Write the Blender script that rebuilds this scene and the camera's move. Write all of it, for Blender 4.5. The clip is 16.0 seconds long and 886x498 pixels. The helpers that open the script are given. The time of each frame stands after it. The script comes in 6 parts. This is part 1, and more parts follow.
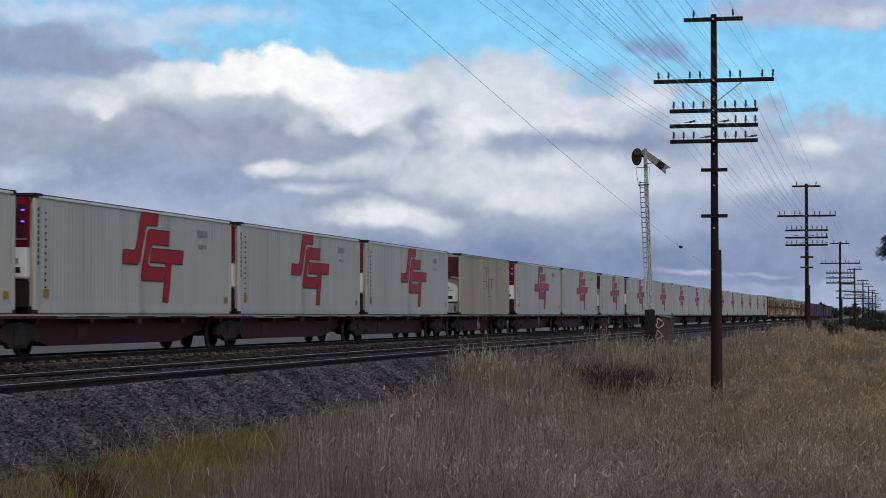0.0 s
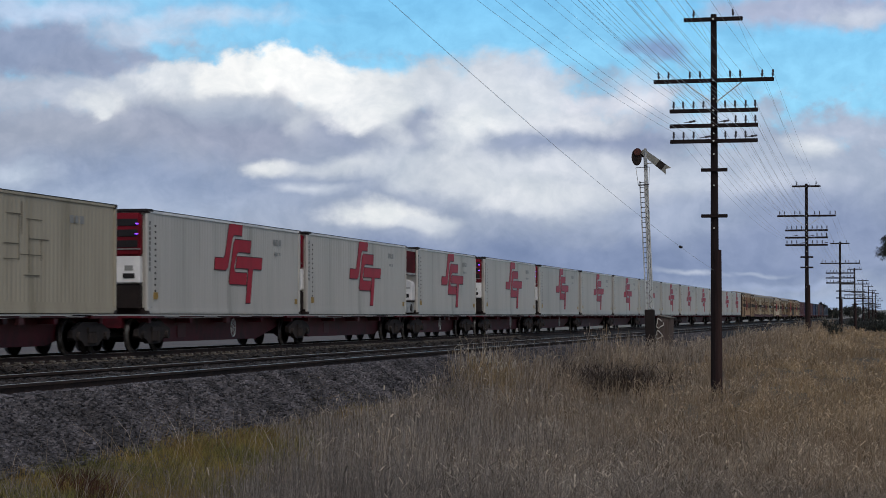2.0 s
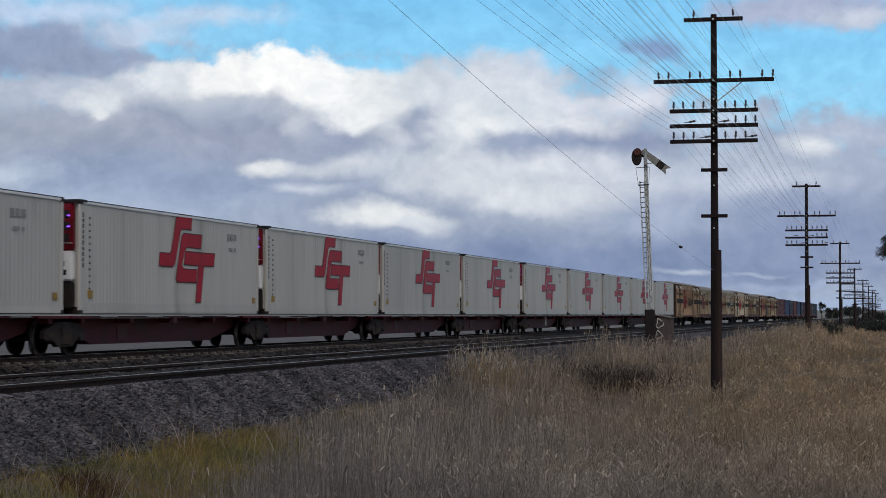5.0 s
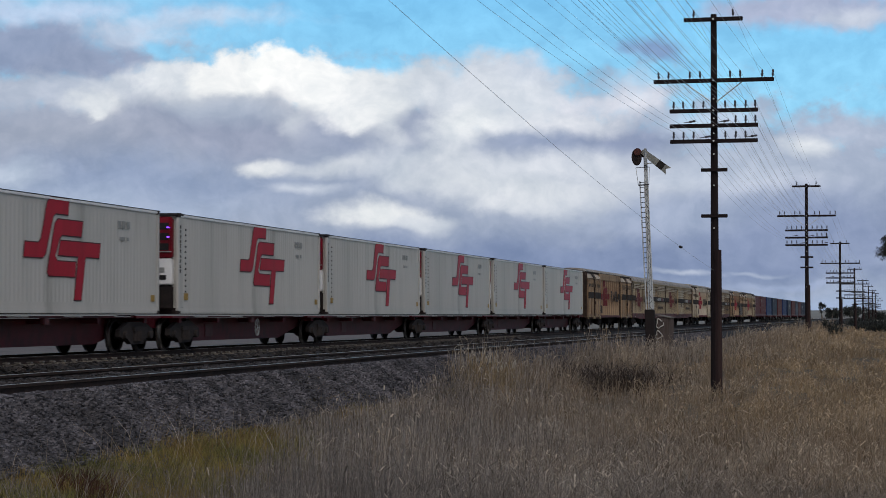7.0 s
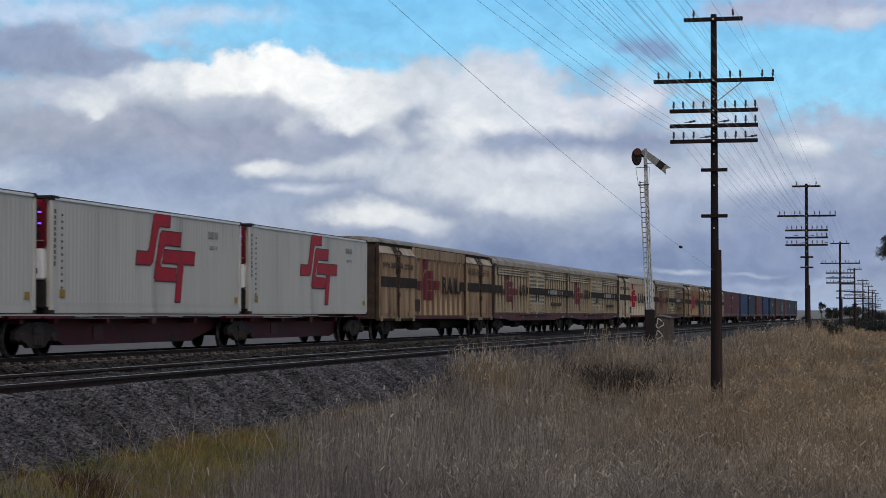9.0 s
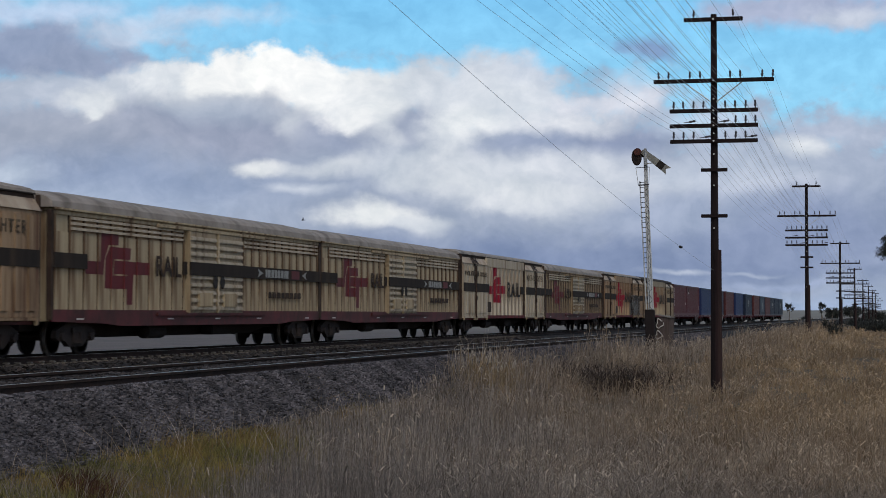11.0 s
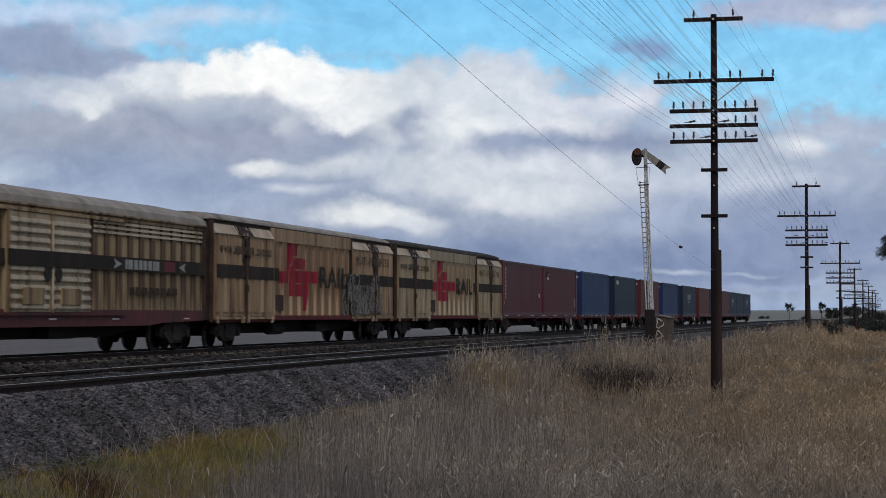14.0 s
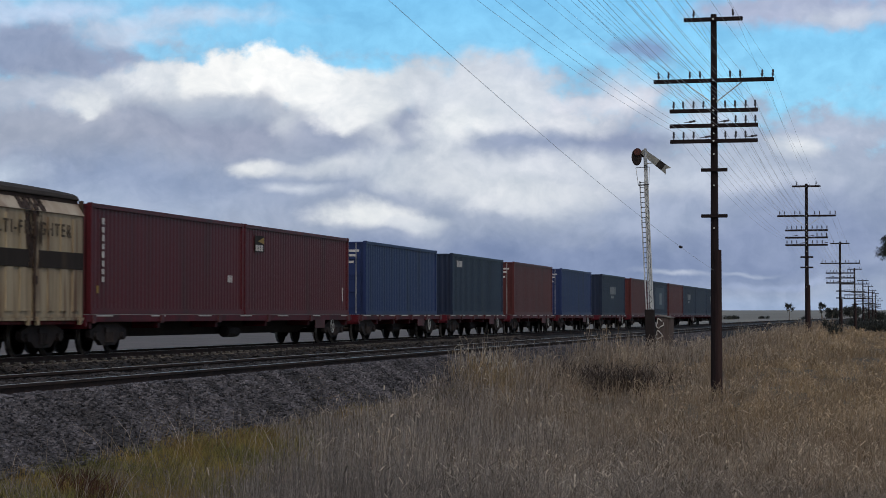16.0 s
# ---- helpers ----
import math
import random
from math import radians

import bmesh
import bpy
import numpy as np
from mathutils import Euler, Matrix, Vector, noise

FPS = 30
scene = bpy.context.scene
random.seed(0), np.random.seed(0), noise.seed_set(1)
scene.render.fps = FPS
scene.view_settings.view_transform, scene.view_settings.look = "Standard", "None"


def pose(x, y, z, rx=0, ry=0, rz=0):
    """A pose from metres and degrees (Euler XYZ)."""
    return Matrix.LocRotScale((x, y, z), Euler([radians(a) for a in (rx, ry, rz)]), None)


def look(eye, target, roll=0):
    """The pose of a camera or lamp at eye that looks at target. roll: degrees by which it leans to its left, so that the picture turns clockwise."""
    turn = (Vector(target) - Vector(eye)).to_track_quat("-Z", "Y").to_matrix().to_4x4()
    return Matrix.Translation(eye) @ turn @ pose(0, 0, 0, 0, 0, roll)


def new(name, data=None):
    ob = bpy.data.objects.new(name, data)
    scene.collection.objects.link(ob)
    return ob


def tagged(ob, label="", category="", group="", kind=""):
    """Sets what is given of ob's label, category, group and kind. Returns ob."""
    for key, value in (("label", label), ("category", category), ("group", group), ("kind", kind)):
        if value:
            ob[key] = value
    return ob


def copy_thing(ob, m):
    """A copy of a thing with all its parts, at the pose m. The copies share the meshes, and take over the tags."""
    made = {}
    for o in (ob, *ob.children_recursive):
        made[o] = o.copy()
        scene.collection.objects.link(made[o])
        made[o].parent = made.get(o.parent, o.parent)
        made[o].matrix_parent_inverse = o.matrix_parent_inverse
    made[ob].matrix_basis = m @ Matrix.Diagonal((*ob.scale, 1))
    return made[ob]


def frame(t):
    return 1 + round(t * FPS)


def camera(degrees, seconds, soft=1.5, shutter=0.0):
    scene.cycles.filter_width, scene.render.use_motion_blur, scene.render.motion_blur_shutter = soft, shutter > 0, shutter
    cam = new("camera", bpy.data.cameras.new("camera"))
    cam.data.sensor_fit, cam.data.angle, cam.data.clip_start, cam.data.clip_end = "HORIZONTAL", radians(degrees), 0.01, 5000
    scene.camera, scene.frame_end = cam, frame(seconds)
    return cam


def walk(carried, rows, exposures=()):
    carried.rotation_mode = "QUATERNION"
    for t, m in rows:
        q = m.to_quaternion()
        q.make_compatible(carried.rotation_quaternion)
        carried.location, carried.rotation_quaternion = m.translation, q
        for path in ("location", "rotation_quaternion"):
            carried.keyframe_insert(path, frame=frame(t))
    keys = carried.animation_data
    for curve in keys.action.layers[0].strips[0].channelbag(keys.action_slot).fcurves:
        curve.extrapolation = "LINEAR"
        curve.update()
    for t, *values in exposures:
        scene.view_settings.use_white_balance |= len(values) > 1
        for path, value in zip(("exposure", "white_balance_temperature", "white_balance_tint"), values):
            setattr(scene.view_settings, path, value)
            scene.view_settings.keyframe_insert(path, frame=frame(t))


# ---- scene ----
# World: +Y runs along the railway away from the camera, +X is to its right, z = 0 is the paddock.
EYE = (0.0, 0.0, 1.6)
YAW = math.degrees(math.atan(801.0 / 3471.0))
TILT = math.degrees(math.atan(117.0 / 3471.0))
cam = camera(math.degrees(2 * math.atan(784.0 / 3471.0)), 16.0, soft=0.75, shutter=0.12)
STAND = pose(*EYE, 90.0 + TILT, 0, YAW)
walk(cam, [(0.0, STAND), (16.0, STAND)], exposures=[(0.0, 0.0), (16.0, 0.0)])

SPEED = 27.3          # train, metres a second towards -Y
SIDE = 20.26          # from the camera's line to the near sides of the containers
TRACK_X = -21.48      # centre of the train's track
RAIL_Z = 0.58         # its rail tops
NEAR_X = -10.92       # centre of the near track (broad gauge)
NEAR_Z = 0.79
SLANT = 801.0 / 3471.0

# ---- world and sun ----
world = bpy.data.worlds.new("world")
scene.world = world
world.use_nodes = True
wn, wl = world.node_tree.nodes, world.node_tree.links
sky = wn.new("ShaderNodeTexSky")
sky.sky_type, sky.sun_disc = "NISHITA", False
sky.sun_elevation, sky.sun_rotation = radians(55), radians(150)
sky.air_density, sky.dust_density = 1.0, 2.5
wn["Background"].inputs["Strength"].default_value = 0.09
wl.new(sky.outputs[0], wn["Background"].inputs["Color"])
sun_data = bpy.data.lights.new("sun", "SUN")
sun_data.energy, sun_data.angle, sun_data.color = 1.1, radians(25), (1.0, 0.95, 0.88)
sun = new("sun", sun_data)
sun.matrix_world = look((27, -47, 78), (0, 0, 0))


# ---- materials ----
def rgb(r, g, b):
    """Linear colour from 0-255 values."""
    return tuple(((c / 255 + 0.055) / 1.055) ** 2.4 if c > 10 else c / 255 / 12.92 for c in (r, g, b)) + (1.0,)


def mix(nt, fac, a, b, kind="MIX"):
    n = nt.nodes.new("ShaderNodeMix")
    n.data_type, n.blend_type = "RGBA", kind
    for sock, v in ((n.inputs[0], fac), (n.inputs[6], a), (n.inputs[7], b)):
        if isinstance(v, bpy.types.NodeSocket):
            nt.links.new(v, sock)
        else:
            sock.default_value = v
    return n.outputs[2]


def ramp(nt, fac, lo, hi):
    n = nt.nodes.new("ShaderNodeMapRange")
    n.interpolation_type = "SMOOTHSTEP"
    n.inputs[1].default_value, n.inputs[2].default_value = lo, hi
    nt.links.new(fac, n.inputs[0])
    return n.outputs[0]


def grain(nt, scale, detail=4, stretch=(1, 1, 1), rough=0.55, coords="Object"):
    tc = nt.nodes.new("ShaderNodeTexCoord")
    mp = nt.nodes.new("ShaderNodeMapping")
    mp.inputs["Scale"].default_value = stretch
    nt.links.new(tc.outputs[coords], mp.inputs[0])
    n = nt.nodes.new("ShaderNodeTexNoise")
    n.inputs["Scale"].default_value, n.inputs["Detail"].default_value, n.inputs["Roughness"].default_value = scale, detail, rough
    nt.links.new(mp.outputs[0], n.inputs["Vector"])
    return n.outputs["Fac"]


def mat(name, c1, c2, scale=3.0, rough=0.7, metal=0.0, dirt=None, dirt_amount=0.5, dirt_scale=0.8, stretch=(1, 1, 1),
        bump=0.0, bump_scale=40.0, island=0.0, each=0.0, fine=60.0, gloss=0.0):
    """Two colours mixed by noise, a second, larger stain layer, a fine grain, optional relief and variation."""
    m = bpy.data.materials.new(name)
    m.use_nodes = True
    nt = m.node_tree
    b = nt.nodes["Principled BSDF"]
    col = mix(nt, ramp(nt, grain(nt, scale, stretch=stretch), 0.35, 0.65), c1, c2)
    if dirt:
        f = ramp(nt, grain(nt, dirt_scale, 6, stretch), 0.62 - 0.3 * dirt_amount, 0.85 - 0.3 * dirt_amount)
        col = mix(nt, f, col, dirt)
    if fine:
        g = ramp(nt, grain(nt, fine, 2), 0.2, 0.8)
        col = mix(nt, 0.18, col, mix(nt, g, (0.25, 0.25, 0.25, 1), (1, 1, 1, 1)), "MULTIPLY")
    if island:
        ge = nt.nodes.new("ShaderNodeNewGeometry")
        col = mix(nt, island, col, mix(nt, ge.outputs["Random Per Island"], (0.25, 0.25, 0.25, 1), (1.6, 1.55, 1.45, 1)), "MULTIPLY")
    if each:
        oi = nt.nodes.new("ShaderNodeObjectInfo")
        col = mix(nt, each, col, mix(nt, oi.outputs["Random"], (0.55, 0.55, 0.55, 1), (1.25, 1.22, 1.15, 1)), "MULTIPLY")
    nt.links.new(col, b.inputs["Base Color"])
    b.inputs["Roughness"].default_value, b.inputs["Metallic"].default_value = rough, metal
    b.inputs["Specular IOR Level"].default_value = 0.3
    b.inputs["Coat Weight"].default_value, b.inputs["Coat Roughness"].default_value = gloss, 0.22
    if bump:
        bn = nt.nodes.new("ShaderNodeBump")
        bn.inputs["Strength"].default_value, bn.inputs["Distance"].default_value = bump, 0.02
        nt.links.new(grain(nt, bump_scale, 5), bn.inputs["Height"])
        nt.links.new(bn.outputs[0], b.inputs["Normal"])
    return m


V = (1.0, 1.0, 0.12)
WHITE = mat("white_paint", rgb(191, 188, 183), rgb(180, 178, 173), 1.2, 0.5, dirt=rgb(146, 143, 136), dirt_amount=0.36, stretch=V, each=0.18, gloss=0.2)
CLEAN = mat("clean_white_paint", rgb(232, 232, 232), rgb(222, 222, 224), 2, 0.4, dirt=rgb(196, 194, 190), dirt_amount=0.2)
CREAM = mat("cream_paint", rgb(174, 165, 146), rgb(162, 153, 134), 1.2, 0.55, dirt=rgb(140, 133, 113), dirt_amount=0.4, stretch=V, gloss=0.1)
TRIM = mat("pale_steel", rgb(170, 173, 174), rgb(146, 149, 149), 4, 0.5, dirt=rgb(96, 93, 88), dirt_amount=0.4)
EMBLEM = mat("red_film", rgb(172, 14, 45), rgb(158, 13, 41), 2, 0.7, dirt=rgb(140, 16, 40), dirt_amount=0.3, stretch=V, gloss=0.2)
EMBLEM.node_tree.nodes["Principled BSDF"].inputs["Specular IOR Level"].default_value = 0.2
BORDER = mat("dark_film_border", rgb(74, 14, 27), rgb(62, 14, 25), 4, 0.7, gloss=0.2)
COWL = mat("dark_red_cowl_paint", rgb(120, 10, 30), rgb(104, 10, 27), 2, 0.45, dirt=rgb(70, 18, 26), dirt_amount=0.3)
COOL_RED = mat("dusty_dark_red_panel", rgb(92, 26, 36), rgb(76, 24, 32), 3, 0.6, dirt=rgb(60, 26, 30), dirt_amount=0.4)
VAN_FILM = mat("dirty_red_film", rgb(138, 18, 40), rgb(122, 19, 37), 2, 0.6, dirt=rgb(92, 30, 34), dirt_amount=0.4, stretch=V)
FADED = mat("faded_red_film", rgb(104, 30, 36), rgb(90, 30, 33), 2, 0.6, dirt=rgb(76, 34, 32), dirt_amount=0.5, stretch=V)
GHOST = mat("ghost_outline", rgb(96, 90, 78), rgb(120, 113, 98), 6, 0.7)
VAN = mat("stained_cream_paint", rgb(166, 141, 113), rgb(146, 122, 94), 5.0, 0.7, dirt=rgb(99, 71, 52), dirt_amount=0.5, dirt_scale=2.6, stretch=(1, 1, 0.08), each=0.25, bump=0.15, bump_scale=12)
VAN_SLAT = mat("bleached_cream_boards", rgb(180, 166, 138), rgb(164, 147, 119), 5.0, 0.75, dirt=rgb(108, 84, 61), dirt_amount=0.45, dirt_scale=2.6, stretch=(1, 1, 0.08), each=0.25, bump=0.15, bump_scale=12)
VAN_GRIMY = mat("grimy_cream_boards", rgb(160, 140, 110), rgb(138, 117, 88), 5.0, 0.75, dirt=rgb(82, 62, 46), dirt_amount=0.6, dirt_scale=2.6, stretch=(1, 1, 0.08), each=0.25, bump=0.15, bump_scale=12)
VAN_PALE = mat("pale_cream_paint", rgb(192, 181, 163), rgb(177, 164, 141), 5.0, 0.7, dirt=rgb(123, 99, 76), dirt_amount=0.42, dirt_scale=2.6, stretch=(1, 1, 0.08), each=0.15, bump=0.12, bump_scale=12)
VAN_MID = mat("tan_cream_paint", rgb(167, 152, 126), rgb(149, 133, 107), 5.0, 0.6, dirt=rgb(104, 76, 54), dirt_amount=0.48, dirt_scale=2.6, stretch=(1, 1, 0.08), each=0.2, bump=0.12, bump_scale=12)
CHAMFER = mat("weathered_white_sheet", rgb(178, 166, 148), rgb(156, 140, 121), 0.9, 0.7, dirt=rgb(112, 90, 76), dirt_amount=0.42, dirt_scale=0.7, stretch=(1, 1, 0.3))
ROOF = mat("grey_brown_roof_sheet", rgb(146, 139, 131), rgb(128, 120, 112), 1.5, 0.7, dirt=rgb(98, 90, 82), dirt_amount=0.45)
ROOF_DARK = mat("dark_roof_sheet", rgb(48, 43, 41), rgb(58, 52, 48), 1.5, 0.9, dirt=rgb(70, 64, 56), dirt_amount=0.4)
STRIPE = mat("black_band_paint", rgb(38, 33, 30), rgb(45, 39, 35), 3, 0.95, dirt=rgb(68, 56, 46), dirt_amount=0.45, stretch=V)
SILL_RED = mat("red_sill_paint", rgb(108, 22, 30), rgb(88, 22, 28), 3, 0.7, dirt=rgb(58, 30, 28), dirt_amount=0.55, stretch=(1, 3, 1))
MAROON = mat("maroon_sill_paint", rgb(98, 46, 48), rgb(80, 42, 42), 2.0, 0.65, dirt=rgb(54, 34, 32), dirt_amount=0.55)
RUST = mat("rust_streaked_steel", rgb(56, 43, 37), rgb(70, 56, 46), 3, 0.85, dirt=rgb(42, 34, 30), dirt_amount=0.5)
WAGON_RED = mat("dark_red_wagon_paint", rgb(86, 13, 28), rgb(70, 12, 24), 1.5, 0.6, dirt=rgb(42, 15, 20), dirt_amount=0.5)
WAGON_PINK = mat("worn_red_wagon_paint", rgb(88, 46, 49), rgb(74, 40, 42), 3, 0.6, dirt=rgb(66, 40, 38), dirt_amount=0.5)
BLACK = mat("brake_dust_steel", rgb(38, 32, 32), rgb(33, 27, 27), 4, 0.95, dirt=rgb(48, 39, 35), dirt_amount=0.35, bump=0.3)
CAST = mat("cast_bogie_steel", rgb(50, 44, 43), rgb(40, 35, 35), 5, 0.92, dirt=rgb(58, 49, 45), dirt_amount=0.45, bump=0.3)
TREAD = mat("polished_wheel_tread", rgb(170, 168, 166), rgb(140, 138, 136), 6, 0.32, 0.85)
GRILLE = mat("black_grille", rgb(28, 26, 28), rgb(36, 32, 34), 12, 0.6)
YELLOW = mat("yellow_plate", rgb(160, 128, 52), rgb(146, 116, 50), 8, 0.5)
GREY_MARK = mat("grey_lettering", rgb(136, 138, 137), rgb(148, 149, 147), 8, 0.6)
PALE_MARK = mat("white_lettering", rgb(205, 200, 196), rgb(190, 186, 180), 8, 0.6)
DARK_MARK = mat("black_lettering", rgb(36, 32, 30), rgb(46, 41, 37), 5, 0.8, dirt=rgb(84, 70, 54), dirt_amount=0.3)
WORN_MARK = mat("flaking_black_lettering", rgb(60, 52, 44), rgb(84, 72, 58), 9, 0.8, dirt=rgb(128, 110, 86), dirt_amount=0.45, dirt_scale=5)
SPRAY = mat("silver_spray_paint", rgb(128, 124, 120), rgb(92, 88, 86), 6, 0.6, each=0.6)
BOX_RED = mat("oxide_red_container_paint", rgb(86, 30, 37), rgb(77, 28, 34), 0.8, 0.5, dirt=rgb(62, 34, 34), dirt_amount=0.35, stretch=V)
BOX_BRICK = mat("brick_red_container_paint", rgb(90, 44, 43), rgb(80, 41, 40), 0.8, 0.5, dirt=rgb(72, 42, 38), dirt_amount=0.35, stretch=V)
BOX_BLUE = mat("blue_container_paint", rgb(40, 54, 96), rgb(36, 50, 86), 0.8, 0.5, dirt=rgb(38, 46, 66), dirt_amount=0.4, stretch=V)
BOX_GREEN = mat("slate_blue_container_paint", rgb(33, 43, 64), rgb(30, 39, 58), 0.8, 0.5, dirt=rgb(40, 47, 56), dirt_amount=0.4, stretch=V)
BOX_NAVY = mat("navy_container_paint", rgb(38, 46, 66), rgb(34, 42, 60), 0.8, 0.5, dirt=rgb(40, 46, 60), dirt_amount=0.4, stretch=V)
TIMBER = mat("creosoted_timber", rgb(33, 22, 23), rgb(27, 19, 20), 6, 0.9, dirt=rgb(46, 33, 32), dirt_amount=0.4, stretch=(6, 6, 0.3), bump=0.5, bump_scale=60)
STUB = mat("reddish_timber_stub", rgb(46, 30, 30), rgb(36, 25, 25), 5, 0.9, dirt=rgb(58, 42, 40), dirt_amount=0.4, stretch=(6, 6, 0.3), bump=0.5, bump_scale=60)
PORCELAIN = mat("grey_porcelain", rgb(80, 77, 84), rgb(62, 60, 67), 20, 0.3)
WIRE = mat("weathered_wire", rgb(238, 240, 244), rgb(226, 230, 234), 3, 0.4, 0.9)
WIRE.node_tree.nodes["Principled BSDF"].inputs["Alpha"].default_value = 0.32
GALV = mat("galvanised_steel", rgb(206, 208, 208), rgb(186, 188, 188), 8, 0.5, 0.15, dirt=rgb(140, 134, 128), dirt_amount=0.25)
BLADE = mat("weathered_signal_enamel", rgb(138, 138, 132), rgb(122, 122, 116), 4, 0.55, dirt=rgb(110, 100, 90), dirt_amount=0.4)
RAIL = mat("rusty_rail_side", rgb(56, 42, 37), rgb(44, 34, 31), 6, 0.95, dirt=rgb(36, 29, 27), dirt_amount=0.5, bump=0.4)
RAIL_TOP = mat("worn_rail_head", rgb(168, 164, 160), rgb(146, 142, 138), 5, 0.38, 0.3)
SLEEPER = mat("weathered_sleeper", rgb(124, 118, 110), rgb(100, 94, 88), 4, 0.9, dirt=rgb(70, 64, 59), dirt_amount=0.5, each=0.4, bump=0.4)
STONE = mat("basalt_ballast", rgb(96, 94, 100), rgb(66, 65, 70), 2.0, 0.9, dirt=rgb(62, 58, 58), dirt_amount=0.15, dirt_scale=0.3, island=0.75)
CLIP = mat("worn_rail_fastening", rgb(132, 127, 121), rgb(110, 105, 100), 9, 0.8, dirt=rgb(96, 88, 80), dirt_amount=0.3, each=0.4)
PALING = mat("weathered_timber_box", rgb(92, 80, 76), rgb(78, 68, 64), 3, 0.85, dirt=rgb(78, 66, 58), dirt_amount=0.4, stretch=(5, 5, 0.5))


def stain_material():
    """Broken grime that lets the paint below show through."""
    m = mat("brown_grime", rgb(62, 46, 38), rgb(48, 38, 33), 6, 0.85)
    nt = m.node_tree
    f = ramp(nt, grain(nt, 3.2, 6, (1, 1.6, 0.5)), 0.36, 0.62)
    nt.links.new(f, nt.nodes["Principled BSDF"].inputs["Alpha"])
    return m


def haze_material():
    """Uneven spray that lets the boards show through in slanting streaks."""
    m = mat("silver_spray_haze", rgb(136, 132, 128), rgb(84, 80, 80), 9, 0.6)
    nt = m.node_tree
    f = ramp(nt, grain(nt, 5.0, 6, (1, 1.8, 0.6)), 0.4, 0.6)
    nt.links.new(f, nt.nodes["Principled BSDF"].inputs["Alpha"])
    return m


STAIN = stain_material()
SPRAY_HAZE = haze_material()


def glow(name, colour, strength):
    m = bpy.data.materials.new(name)
    m.use_nodes = True
    nt = m.node_tree
    nt.nodes.remove(nt.nodes["Principled BSDF"])
    e = nt.nodes.new("ShaderNodeEmission")
    e.inputs[0].default_value, e.inputs[1].default_value = colour, strength
    nt.links.new(e.outputs[0], nt.nodes["Material Output"].inputs[0])
    return m


LED = glow("violet_lamp", (0.22, 0.06, 1.0, 1), 2.5)


# ---- mesh helpers ----
def part(name, bm, material, parent, label=""):
    me = bpy.data.meshes.new(name)
    bm.to_mesh(me)
    bm.free()
    me.materials.append(material)
    ob = new(name, me)
    ob.parent = parent
    return tagged(ob, label)


def again(ob, m, parent=None):
    """Another part on the same mesh."""
    o = new(ob.name.split(".")[0], ob.data)
    o.parent = parent or ob.parent
    o.matrix_basis = m
    if ob.get("label"):
        o["label"] = ob["label"]
    return o


def thing(name, label, category, group="", kind=""):
    return tagged(new(name), label, category, group, kind)


def box(bm, x0, x1, y0, y1, z0, z1):
    v = [bm.verts.new((x, y, z)) for x in (x0, x1) for y in (y0, y1) for z in (z0, z1)]
    for f in ((0, 1, 3, 2), (4, 6, 7, 5), (0, 4, 5, 1), (2, 3, 7, 6), (0, 2, 6, 4), (1, 5, 7, 3)):
        bm.faces.new([v[i] for i in f])
    return bm


def soft_box(x0, x1, y0, y1, z0, z1, r=0.02):
    bm = box(bmesh.new(), x0, x1, y0, y1, z0, z1)
    bmesh.ops.bevel(bm, geom=list(bm.edges), offset=r, segments=2, affect="EDGES", clamp_overlap=True)
    return bm


def slab(bm, pts, x0, x1):
    """An outline in (y, z), thickened from x0 to x1."""
    a = [bm.verts.new((x0, y, z)) for y, z in pts]
    b = [bm.verts.new((x1, y, z)) for y, z in pts]
    bm.faces.new(a)
    bm.faces.new(b[::-1])
    n = len(pts)
    for i in range(n):
        bm.faces.new((a[i], b[i], b[(i + 1) % n], a[(i + 1) % n]))
    bmesh.ops.recalc_face_normals(bm, faces=bm.faces)
    return bm


def ribbed(bm, x, y0, y1, z0, z1, pitch, depth, flat=0.3, sign=1):
    """A corrugated sheet in the plane x, its ribs upright, standing out by depth."""
    n = max(1, round((y1 - y0) / pitch))
    step = (y1 - y0) / n
    pts = []
    for i in range(n):
        a = y0 + i * step
        s = step * (1 - 2 * flat) / 2
        pts += [(a, 0), (a + step * flat, 0), (a + step * flat + s, depth), (a + step * 2 * flat + s, depth)]
    pts.append((y1, 0))
    lo = [bm.verts.new((x + sign * d, y, z0)) for y, d in pts]
    hi = [bm.verts.new((x + sign * d, y, z1)) for y, d in pts]
    for i in range(len(pts) - 1):
        bm.faces.new((lo[i], lo[i + 1], hi[i + 1], hi[i]) if sign > 0 else (lo[i + 1], lo[i], hi[i], hi[i + 1]))
    return bm


def tube(bm, a, b, r0, r1=None, n=8):
    a, b, r1 = Vector(a), Vector(b), r0 if r1 is None else r1
    q = (b - a).to_track_quat("Z", "Y")
    rings = []
    for p, r in ((a, r0), (b, r1)):
        rings.append([bm.verts.new(p + q @ Vector((r * math.cos(2 * math.pi * i / n), r * math.sin(2 * math.pi * i / n), 0))) for i in range(n)])
    for i in range(n):
        bm.faces.new((rings[0][i], rings[0][(i + 1) % n], rings[1][(i + 1) % n], rings[1][i]))
    bm.faces.new(rings[0][::-1])
    bm.faces.new(rings[1])
    return bm


